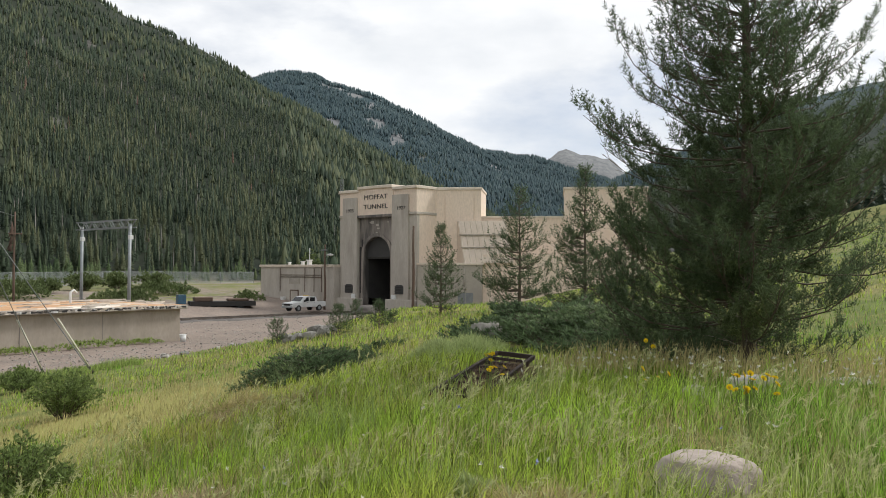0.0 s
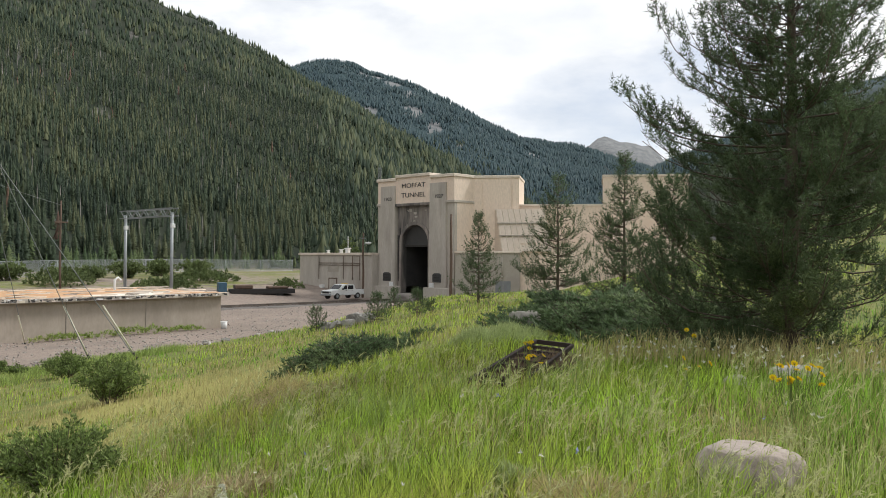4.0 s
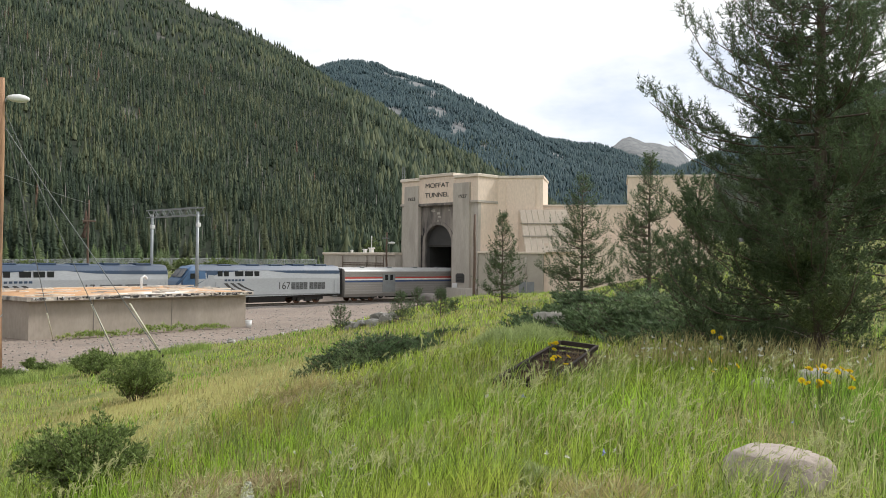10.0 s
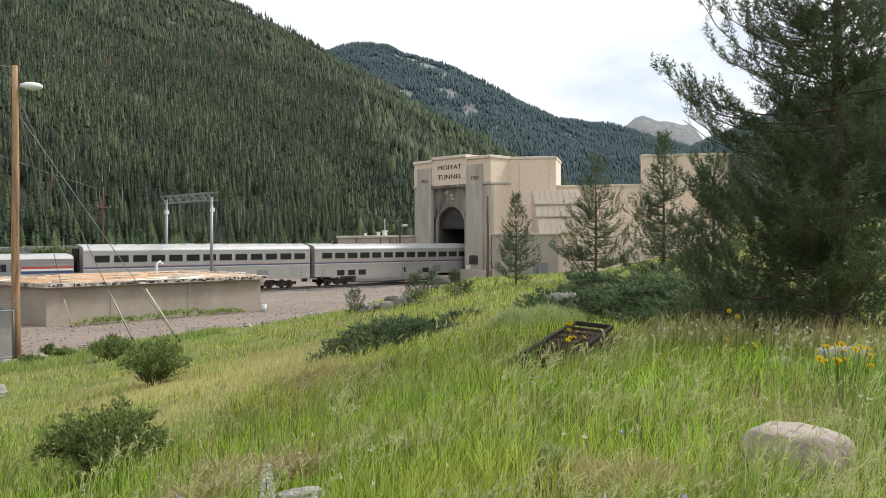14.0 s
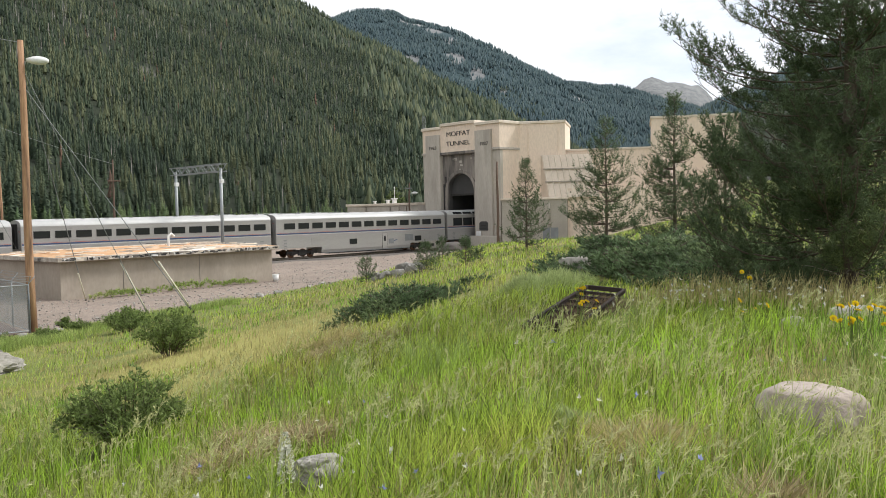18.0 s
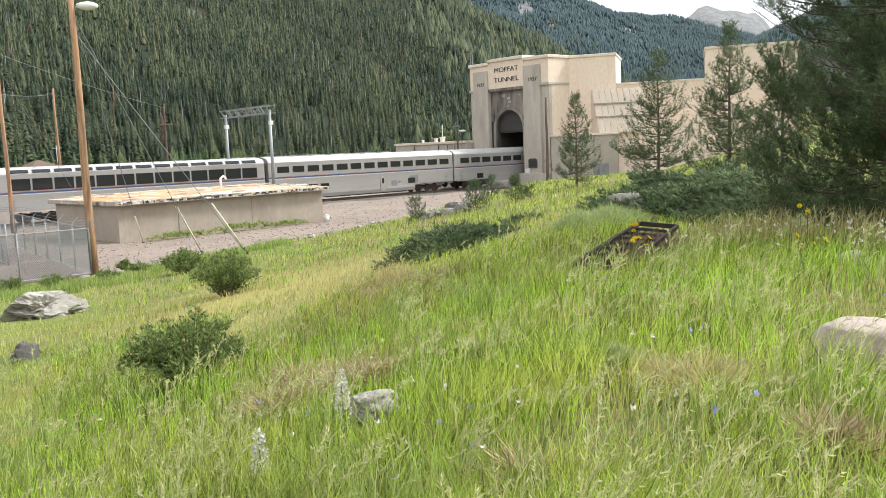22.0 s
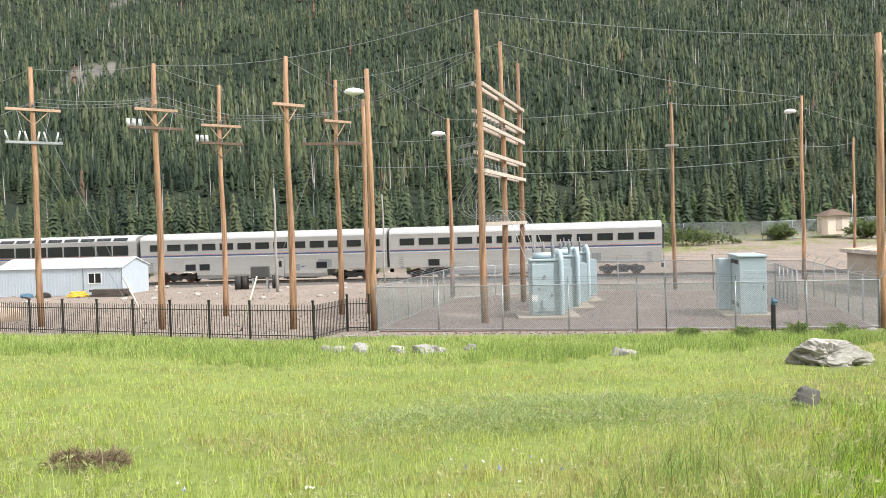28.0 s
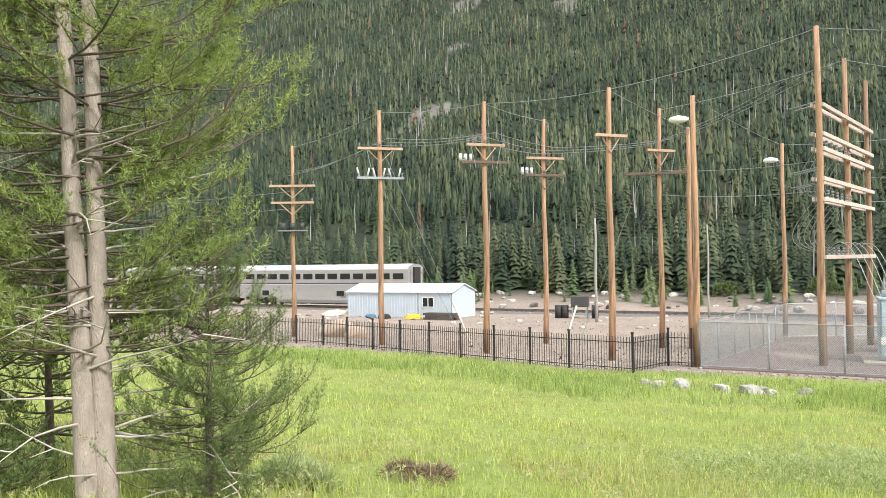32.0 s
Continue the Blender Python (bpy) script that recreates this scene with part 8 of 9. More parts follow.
juniper("spreading mat of dark green juniper on the bank", [(-13.6, 21.3, 3.6, 2.1, 1.3, 60), (-11.3, 19.0, 2.8, 2.0, 1.4, 40), (-9.3, 17.6, 2.1, 1.7, 1.2, 30), (-17.5, 27.0, 2.9, 2.2, 0.75, 50), (-14.5, 25.0, 2.5, 1.8, 0.7, 60)], 1250, 2, 0.12, 0.95)
juniper("low juniper mat on the grassy slope", [(-15.3, 13.0, 1.15, 1.4, 0.6, 0), (-15.6, 14.3, 0.7, 0.8, 0.4, 10), (-16.6, 16.8, 0.35, 0.6, 0.2, 20)], 420, 3, 0.09, 0.6)
leafy_shrub("rounded leafy willow shrub on the slope", -21.3, 10.1, 1.0, 1.2, 4, 50, 0.075, 62)
leafy_shrub("dense dark green leafy shrub in the grass", -9.95, 4.1, 0.74, 0.9, 5, 60, 0.055, 60)
leafy_shrub("small leafy shrub at the foot of the bank", -34.5, 14.6, 1.0, 1.05, 6, 36, 0.1, 45)
leafy_shrub("small leafy shrub at the foot of the bank", -38.6, 16.4, 0.85, 0.8, 7, 28, 0.1, 40)
for k, (x, y, r, h) in enumerate(((-37.6, 8.6, 0.7, 0.6), (-36.6, 10.0, 0.8, 0.65), (-37.2, 12.3, 0.6, 0.5), (-38.6, 14.3, 0.5, 0.5), (-40.2, 14.2, 0.45, 0.55), (-37.5, 6.6, 0.7, 0.45), (-38.0, 4.2, 0.6, 0.4))):
    leafy_shrub("low leafy weeds by the substation corner", x, y, r, h, 200 + k, 22, 0.1, 26, group="substation weeds")
mound("willow_shrub", "pale willow bushes on the terrace by the fence", "shrub", [(-108, 45.0, 3.0, 3.6, 2.4, 0), (-109, 12.0, 2.2, 5.0, 2.0, 0), (-110, 66.0, 3, 5, 1.8, 0)], M["bush_far"], 0.4, 2600, 9, 0.3, 0.6, 5, 0.25)
mound("willow_shrub", "green shrubs below the terrace wall", "shrub", [(-101.5, 55.0, 1.6, 4.2, 1.5, 0), (-99.0, 73.0, 1.2, 2.0, 1.6, 0)], M["bush_far"], 0.35, 1300, 10, 0.3, 0.6, 5, 0.25)
mound("weeds", "green weeds along the foot of the bunker wall", "weeds", [(-53.3, 22.5, 0.35, 2.2, 0.45, 5), (-53.9, 27.5, 0.3, 2.8, 0.6, 5), (-54.6, 31.5, 0.3, 1.4, 0.4, 5)], M["grass_grey"], 0.2, 700, 11, 0.2, 0.8, 6, 0.12)
mound("dead_brush", "patch of brown dead brush in the meadow", "shrub", [(-9.55, -6.1, 0.42, 0.5, 0.26, 0)], M["red_twig"], 0.14, 240, 12, 0.5, 0.6, 7, 0.04, 0.7)
mound("dead_brush", "brown dead stems under the steel grating", "shrub", [(-8.6, 11.3, 0.4, 1.7, 0.12, 24)], M["red_twig"], 0.16, 700, 19, 0.6, 0.4, 7, 0.04, 0.7)
mound("dead_brush", "patch of brown dead brush in the grass", "shrub", [(-12.3, 8.7, 0.7, 0.8, 0.3, 0)], M["grass_dry"], 0.2, 260, 13, 0.5, 0.6, 7, 0.04, 0.7)
mound("dead_brush", "flattened brown dry stems in the grass", "shrub", [(-3.15, 4.7, 0.45, 0.25, 0.14, 30)], M["grass_dry"], 0.22, 480, 14, 0.9, 0.15, 7, 0.03, 0.5)
for k, (x, y, s) in enumerate(((-6.6, 4.3, 0.5), (-6.7, 3.7, 0.4), (-11.6, 8.2, 0.55), (-2.0, 4.1, 0.3), (-2.85, 2.8, 0.25), (-7.4, 4.2, 0.35), (-10.9, 9.2, 0.45))):
    mound("dead_brush", "matted brown dry stems in the meadow grass", "shrub", [(x, y, s, s * 0.7, 0.14, 40 * k)], M["dry_stem"], 0.2, int(620 * s), 80 + k, 0.8, 0.3, 6, 0.03, 0.7)
mound("sagebrush", "low grey-green sage clump in the meadow", "shrub", [(-16.4, 0.0, 2.6, 3.2, 0.3, 0), (-14.6, -2.4, 1.6, 2.2, 0.26, 0)], M["sage"], 0.09, 6500, 15, 0.5, 0.7, 4, 0.09, stems=8)
mound("sagebrush", "pale grey-white sage clump by the young pine", "shrub", [(-8.1, -6.9, 0.35, 0.45, 0.3, 0)], M["sage"], 0.14, 700, 16, 0.4, 0.8, 7, 0.1, stems=5)
mound("sagebrush", "small grey-green sage clump in the grass", "shrub", [(-3.75, 4.75, 0.16, 0.16, 0.28, 0)], M["sage"], 0.1, 220, 17, 0.4, 0.8, 7, 0.13)
mound("sagebrush", "grey feathery brush beside the grate", "shrub", [(-12.0, 14.5, 0.9, 1.4, 0.4, 30)], M["sage"], 0.2, 900, 18, 0.2, 0.9, 6, 0.05)


def boulder(label, x, y, sx, sy, sz, seed, mt="rock", sink=0.25, turn=0, rough=0.14, sub=4, group="boulders", sharp=0.0, cuts=5):
    bm = B()
    bmesh.ops.create_icosphere(bm, subdivisions=sub, radius=1.0)
    for v in bm.verts:
        p = v.co.normalized()
        d = 1 + rough * 1.6 * noise.noise(p * 1.1 + Vector((seed, seed * 2, 0))) + rough * 0.7 * noise.noise(p * 2.7 + Vector((seed, 0, 3))) + rough * 0.22 * noise.noise(p * 9 + Vector((0, seed, 0)))
        if sharp:
            d -= sharp * (0.6 * abs(noise.noise(p * 1.9 + Vector((seed, 5, 1)))) + 0.5 * abs(noise.noise(p * 4.3 + Vector((seed, 2, 7)))) + 0.3 * abs(noise.noise(p * 9.1 + Vector((3, 2, seed)))))
        q = p * d
        for f in range(cuts):
            a = Vector((math.sin(seed * 3.1 + f * 2.4), math.cos(seed * 1.7 + f * 1.9), 0.6 * math.sin(seed + f * 1.3))).normalized()
            over = q.dot(a) - (0.62 + 0.1 * math.sin(seed + 5 * f))
            if over > 0:
                q = q - a * over * 0.85
        if q.z > 0.62:
            q.z = 0.62 + (q.z - 0.62) * 0.5
        v.co = Vector((q.x * sx, q.y * sy, q.z * sz))
    return solid("boulder", bm, M[mt], label, "rock", group, smooth=not sharp, m=pose(x, y, ground_z(x, y) + sz * (1 - sink) - sz * 0.55, 0, 0, turn))


boulder("smooth pale granite boulder half sunk in tall grass", -2.72, 6.22, 0.385, 0.33, 0.29, 4, "rock", 0.12, 25, 0.10, 5, cuts=0)
boulder("small grey lichen-spotted stone in the grass", -5.3, 3.62, 0.2, 0.17, 0.17, 8, "rock_grey", 0.0, 40, 0.3, 4, sharp=0.25, cuts=1)
boulder("low pale boulder behind the yellow flowers", -4.75, 12.5, 0.42, 0.3, 0.26, 12, "rock_grey", 0.25, 10)
boulder("low pale boulder in the grass", -5.2, 11.5, 0.2, 0.16, 0.18, 13, "rock_grey", 0.25, 10)
boulder("grey boulder among weeds on the slope", -3.7, 13.6, 0.6, 0.3, 0.22, 14, "rock_grey", 0.3, 0)
boulder("large jagged pale boulder in the meadow", -27.4, 7.1, 0.85, 1.45, 0.78, 17, "rock_grey", 0.2, -12, 0.3, 5, sharp=0.55)
boulder("small dark and white stone in the meadow", -17.3, 4.05, 0.3, 0.3, 0.34, 19, "rock_dark", 0.1, 0, 0.2, sharp=0.2)
boulder("grey boulder at the edge of the juniper", -14.6, 18.9, 0.55, 0.75, 0.5, 23, "rock_grey", 0.25, 20, 0.2)
for k, (x, y, s) in enumerate(((-30.6, 26.6, 0.75), (-31.4, 26.1, 0.55), (-29.8, 26.4, 0.6), (-33.6, 27.2, 0.5), (-30.2, 25.8, 0.45), (-32.2, 26.6, 0.4))):
    boulder("heap of pale boulders at the edge of the road", x, y, s, s * 0.9, s * 0.8, 30 + k, "stone_grey", 0.2, k * 40, 0.3, 4, "boulder heap", 0.5)
rs7 = random.Random(9)
for k in range(26):
    t = rs7.random()
    b = 47 + 26 * t
    e = float(foot_distance(np.array([b]))[0]) + rs7.uniform(-0.9, 0.4)
    s = rs7.uniform(0.12, 0.42)
    boulder("pale stone along the foot of the bank", -math.sin(radians(b)) * e, math.cos(radians(b)) * e, s, s * rs7.uniform(0.7, 1.2), s * 0.75, 50 + k, "rock_grey" if k % 2 else "stone_grey", 0.4, rs7.uniform(0, 180), 0.3, 3, "kerb stones", 0.35)
for k, (x, y, w) in enumerate(((-32.9, -9.9, 0.3), (-33.5, -9.2, 0.38), (-32.8, -8.9, 0.2), (-33.0, -7.5, 0.3), (-32.5, -6.4, 0.42), (-33.1, -6.1, 0.3), (-32.7, -5.7, 0.22), (-33.4, -4.6, 0.3), (-31.2, 1.0, 0.36), (-31.5, 1.5, 0.2), (-33.6, -10.6, 0.24), (-32.2, -7.2, 0.2))):
    boulder("pale stone in the grass below the substation", x, y, w, w * 1.25, w * 0.85, 90 + k, "stone_grey" if k % 3 else "rock_grey", 0.3, rs7.uniform(0, 180), 0.25, 3, "meadow stones", 0.3)
for k in range(60):
    x, y = rs7.uniform(-78, -60), rs7.uniform(-60, -14)
    s = rs7.uniform(0.1, 0.35)
    boulder("loose stone on the gravel yard", x, y, s, s, s * 0.6, 130 + k, "rock_grey", 0.3, 0, 0.2, 2, "yard stones")
boulder("pale boulders behind the iron fence", -47.8, -37.0, 0.9, 1.4, 1.0, 171, "rock_tan", 0.2, 0, 0.2, 3)
boulder("pale boulders behind the iron fence", -47.2, -35.2, 0.6, 1.0, 0.75, 172, "rock_tan", 0.2, 0, 0.2, 3)
boulder("low heap of dark gravel before the portal", -75.6, 73.5, 1.7, 2.4, 0.95, 180, "ballast", 0.1, 0, 0.12, 4, "")


for k in range(70):
    x, y = -rs7.uniform(86.5, 99), rs7.uniform(-62, 2)
    s = rs7.uniform(0.2, 0.75)
    boulder("grey stone on the rough bank beyond the track", x, y, s, s * rs7.uniform(0.7, 1.5), s * 0.7, 240 + k, "rock_grey" if k % 3 else "ballast", 0.3, rs7.uniform(0, 180), 0.25, 2, "bank stones", 0.15)
for k, (x, y, r, h) in enumerate(((-113, 34.0, 2.6, 2.2), (-118, 42.0, 3.0, 2.4), (-116, 52.0, 2.6, 2.0), (-121, 60.0, 3.0, 2.6), (-126, 68.0, 3.0, 2.4), (-114, 24.0, 2.2, 2.0), (-132, 78.0, 3.2, 2.6))):
    leafy_shrub("pale green willow at the edge of the forest", x, y, r, h, 330 + k, 30, 0.42, 26, "bush_far", wide=0.3)
leafy_shrub("tall pale willow behind the service building", -110.0, 94.0, 2.4, 6.6, 345, 40, 0.4, 34, "bush_far", wide=0.3)
for k, (x, y, s) in enumerate(((-101, -44, 1.6), (-103, -38, 1.2), (-100, -30, 1.0), (-102, -55, 1.8), (-99, -22, 1.3), (-100, -12, 1.5), (-105, -48, 2.0), (-101, -3, 1.4), (-104, 6, 1.8), (-137, -90, 3.4), (-126, -42, 2.4), (-113, -47, 1.8))):
    mound("willow_shrub", "pale green willow bush at the forest edge", "shrub", [(x, y, s, s, s * 1.3, 0)], M["bush_far"], 0.3, int(420 * s), 300 + k, 0.4, 0.6, 5, 0.2, 0.6, 4, "leafy shrubs")


def grate():
    """A rusted steel bed-like grating lying tilted on the slope."""
    a, d, c = Vector((-8.02, 9.05, 3.43)), Vector((-9.75, 12.9, 3.62)), Vector((-9.12, 13.18, 3.56))
    ex, L, W = (d - a).normalized(), (d - a).length, (c - d).length
    ez = (c - d).cross(ex).normalized()
    ey = ez.cross(ex)
    m = Matrix.Translation(a + c - d) @ Matrix((ex, ey, ez)).transposed().to_4x4()
    gt = thing("steel_grate", "rusted dark steel grating lying tilted in the grass", "grate", m)
    for y in (0.0, W):
        bm = boxes((0, y - 0.03, -0.03, L, y + 0.03, 0.05))
        part("side_rail", bevelled(bm, 0.008), M["rust_dark"], gt, "heavy side rail")
    for k in range(9):
        x = L * k / 8
        h = 0.03 if k in (0, 8) else 0.022
        bm = boxes((x - h, 0.03, -0.03, x + h, W - 0.03, 0.05 if k in (0, 8) else 0.02))
        part("rung", bm, M["rust_dark"], gt)
    for k in range(5):
        y = W * (k + 1) / 6
        bm = boxes((0.03, y - 0.007, -0.06, L - 0.03, y + 0.007, -0.035))
        part("slat", bm, M["rust_dark"], gt)
    for x, y in ((0.5, 0.05), (L - 0.3, 0.05), (L - 0.3, W - 0.05), (0.5, W - 0.05)):
        bm = B()
        rod(bm, (x, y, -0.5), (x, y, -0.03), 0.03, 0.03, 6)
        part("leg", bm, M["rust_dark"], gt)


M["rust_dark"] = mat("dark_rusted_iron", (0.055, 0.036, 0.028), (0.035, 0.026, 0.022), 0.85, 0.2, 4, 40, 0.2)
grate()


# ---- grass ----
def blades_mesh(name, px, py, h, w, lean, seed, material, wind=(0.5, 0.35), pz=None):
    rs = np.random.RandomState(seed)
    n = len(px)
    pz = land(px, py) - 0.02 if pz is None else pz
    a = rs.uniform(0, 6.283, n)
    side = np.stack([np.cos(a), np.sin(a), np.zeros(n)], 1) * w[:, None]
    b = rs.uniform(0, 6.283, n)
    bend = np.stack([np.cos(b), np.sin(b), np.zeros(n)], 1) * (lean * rs.uniform(0.2, 1.0, n) * h)[:, None] + np.array([wind[0], wind[1], 0.0]) * (0.22 * lean * h)[:, None]
    root = np.stack([px, py, pz], 1)
    up = np.array([0, 0, 1.0])
    mid = root + bend * 0.32 + up * (h * 0.55)[:, None]
    tip = root + bend + up * (h * rs.uniform(0.8, 1.0, n))[:, None]
    V = np.stack([root - side, root + side, mid + side * 0.8, mid - side * 0.8, tip], 1).reshape(-1, 3)
    base = np.arange(n)[:, None] * 5
    F = np.concatenate([base + np.array([[0, 1, 2, 3]]), base + np.array([[3, 2, 4]])], 1).ravel()
    return raw_mesh(name, V, F, np.tile([4, 3], n), material)


def field(n, r0, r1, a0, a1, seed, power=1.0):
    rs = np.random.RandomState(seed)
    r = r0 * (r1 / r0) ** (rs.uniform(0, 1, n) ** power)
    az = rs.uniform(a0, a1, n)
    az = az + 1.2 * fbm(r * 3, az, 2.0)
    x, y = -np.sin(np.radians(az)) * r, np.cos(np.radians(az)) * r
    side = np.clip(az, 0, 180)
    ok = r < foot_distance(side) - 0.4
    return x[ok], y[ok], r[ok]


def make_grass():
    rs = np.random.RandomState(77)
    def heights(x, y, lo, hi):
        patch = 0.5 + 0.5 * np.clip(fbm(x, y, 1.1, 3.0) + 0.6 * fbm(x, y, 0.3, 1.0), -1, 1)
        flat = np.interp(bearing(x, y), [60, 85], [1.0, 0.62])
        return (lo + (hi - lo) * patch ** 1.3) * rs.uniform(0.6, 1.1, len(x)) * flat
    def meadow(name, n, r0, r1, seed, lo, hi, wide, material, label, cut=None, lean=0.55, a0=8, a1=152):
        x, y, r = field(n, r0, r1, a0, a1, seed)
        k = clear_of(x, y) & (fbm(x, y, 0.33, 6.0) + rs.uniform(-0.5, 0.9, len(x)) > 0.0)
        if cut is not None:
            k &= cut(x, y)
        x, y, r = x[k], y[k], r[k]
        h = heights(x, y, lo, hi)
        me = blades_mesh(name, x, y, h, wide * (1 + r / 9.0) * rs.uniform(0.7, 1.3, len(x)), lean, seed, material)
        tagged(new(name, me), label, "grass", kind="stuff")
    straw = lambda x, y: np.exp(-((bearing(x, y) - 61) / 11) ** 2) * np.exp(-((np.hypot(x, y) - 20) / 10) ** 2) * 1.3
    dry = lambda x, y: (fbm(x, y, 1.6, 9.0) + 0.35 * fbm(x, y, 5.0, 4.0) + straw(x, y) + 0.3 * np.clip((np.hypot(x, y) - 9) / 10, 0, 1)) > 0.26
    lush = lambda x, y: (fbm(x, y, 1.6, 9.0) + 0.35 * fbm(x, y, 5.0, 4.0) + straw(x, y)) < 0.75
    pale = lambda x, y: bearing(x, y) + 9 * fbm(x, y, 4.0, 2.0) > np.interp(np.hypot(x, y), [4, 10, 30], [96, 80, 70])
    meadow("meadow_grass", 200000, 1.8, 17, 1, 0.18, 0.6, 0.0025, M["grass"], "tall bright green meadow grass on the bank", lambda x, y: lush(x, y) & ~pale(x, y))
    meadow("meadow_grass", 130000, 12, 80, 2, 0.16, 0.42, 0.0026, M["grass"], "green meadow grass farther down the slope", lambda x, y: lush(x, y) & ~pale(x, y))
    meadow("pale_meadow_grass", 210000, 3.0, 50, 9, 0.2, 0.5, 0.0026, M["grass_pale"], "pale yellow-green meadow grass below the bank", lambda x, y: lush(x, y) & pale(x, y))
    meadow("dry_grass", 48000, 2.0, 14, 3, 0.2, 0.5, 0.0022, M["grass_dry"], "straw-coloured grass among the green", dry, 0.7)
    meadow("dry_grass", 150000, 8, 60, 4, 0.15, 0.38, 0.0022, M["grass_dry"], "straw-coloured grass farther down the slope", dry, 0.7)
    # flowering stalks with narrow nodding heads
    x, y, r = field(8000, 1.8, 16, 8, 150, 5)
    k = clear_of(x, y) & (fbm(x, y, 0.8, 2.0) > -0.1)
    x, y, r = x[k], y[k], r[k]
    n = len(x)
    h = heights(x, y, 0.5, 0.85)
    a = rs.uniform(0, 6.283, n)
    root = np.stack([x, y, land(x, y)], 1)
    nod = np.stack([np.cos(a) * 0.6 + 0.4, np.sin(a) * 0.6 + 0.3, np.zeros(n)], 1) * (0.32 * h)[:, None]
    def along(s):
        return root + nod * (s ** 2.2)[:, None] + np.array([0, 0, 1.0]) * (h * (s - 0.18 * s ** 4))[:, None]
    V, wdt = [], 0.0011 * (1 + r / 8)
    side = np.stack([np.cos(a + 1.57), np.sin(a + 1.57), np.zeros(n)], 1) * wdt[:, None]
    for s in (0.0, 0.5, 0.8, 1.0):
        c = along(np.full(n, s))
        V += [c - side, c + side]
    V = np.stack(V, 1).reshape(-1, 3)
    F = np.concatenate([np.arange(n)[:, None] * 8 + np.array([[2 * q, 2 * q + 1, 2 * q + 3, 2 * q + 2]]) for q in range(3)], 1).ravel()
    tagged(new("seed_stalks", raw_mesh("seed_stalks", V, F, np.full(n * 3, 4), M["seed"])), "thin pale stalks of flowering grass", "grass", kind="stuff")
    P, A = [], []
    for q in range(9):
        s = np.full(n, 0.74 + 0.26 * q / 8)
        P.append(along(s))
        A.append(along(s + 0.02) - along(s - 0.02))
    P, A = np.vstack(P), unit(np.vstack(A)) * 1.4
    heads = tufts_mesh("seed_heads", P, A, np.tile(0.028 + 0.0022 * r, 9), M["seed"], 2, 0.5, 0.11, 8)
    tagged(new("seed_heads", heads), "pale nodding grass seed heads", "grass", kind="stuff")
    # rank tussocks, greyer and taller than the rest
    rc = np.random.RandomState(44)
    cx, cy, cr = field(230, 2.2, 16, 12, 90, 21)
    px = np.repeat(cx, 34) + rc.normal(0, 0.13, len(cx) * 34)
    py = np.repeat(cy, 34) + rc.normal(0, 0.13, len(cx) * 34)
    k = clear_of(px, py)
    px, py = px[k], py[k]
    me = blades_mesh("tussock_grass", px, py, rc.uniform(0.3, 0.6, len(px)), 0.0026 * (1 + np.hypot(px, py) / 8), 0.75, 45, M["grass_grey"])
    tagged(new("tussock_grass", me), "bluish green tussocks among the meadow grass", "grass", kind="stuff")
    # ranker growth along the foot of the bank
    rs3 = np.random.RandomState(31)
    b = rs3.uniform(60, 140, 46000)
    deep = np.interp(b, [60, 82, 100, 140], [4.5, 7.0, 11.0, 11.5]) + 0.9 * np.sin(b * 1.1) + 0.6 * np.sin(b * 3.7)
    back = rs3.uniform(0, 1, len(b)) ** 0.8
    e = foot_distance(b) - 0.1 - deep * back
    x, y = -np.sin(np.radians(b)) * e, np.cos(np.radians(b)) * e
    k = fbm(x, y, 1.4) + rs3.uniform(-0.6, 0.6, len(x)) > -0.25
    # the stones below the substation stand clear of it
    k &= ~((np.abs(y + 7.6) < 3.2) & (x > -33.6) & (rs3.uniform(0, 1, len(x)) < 0.75)) & (np.hypot(x + 31.3, y - 1.2) > 0.8)
    x, y, back = x[k], y[k], back[k]
    me = blades_mesh("rank_grass", x, y, (0.28 + 0.3 * back) * rs3.uniform(0.55, 1.2, len(x)) * (0.85 + 0.45 * fbm(x, y, 1.6)), np.full(len(x), 0.011), 0.6, 33, M["grass_grey"])
    tagged(new("rank_grass", me), "taller rank grass along the foot of the bank", "grass", kind="stuff")
    # fringe of weeds between the broad pine and the stones
    rs2 = np.random.RandomState(15)
    x, y = rs2.uniform(-8.5, -1.5, 2600), rs2.uniform(12.4, 15.2, 2600)
    me = blades_mesh("tall_weeds", x, y, rs2.uniform(0.3, 0.7, len(x)), np.full(len(x), 0.007), 0.4, 17, M["grass_dry"])
    tagged(new("tall_weeds", me), "tawny weeds below the pine", "grass", kind="stuff")


make_grass()


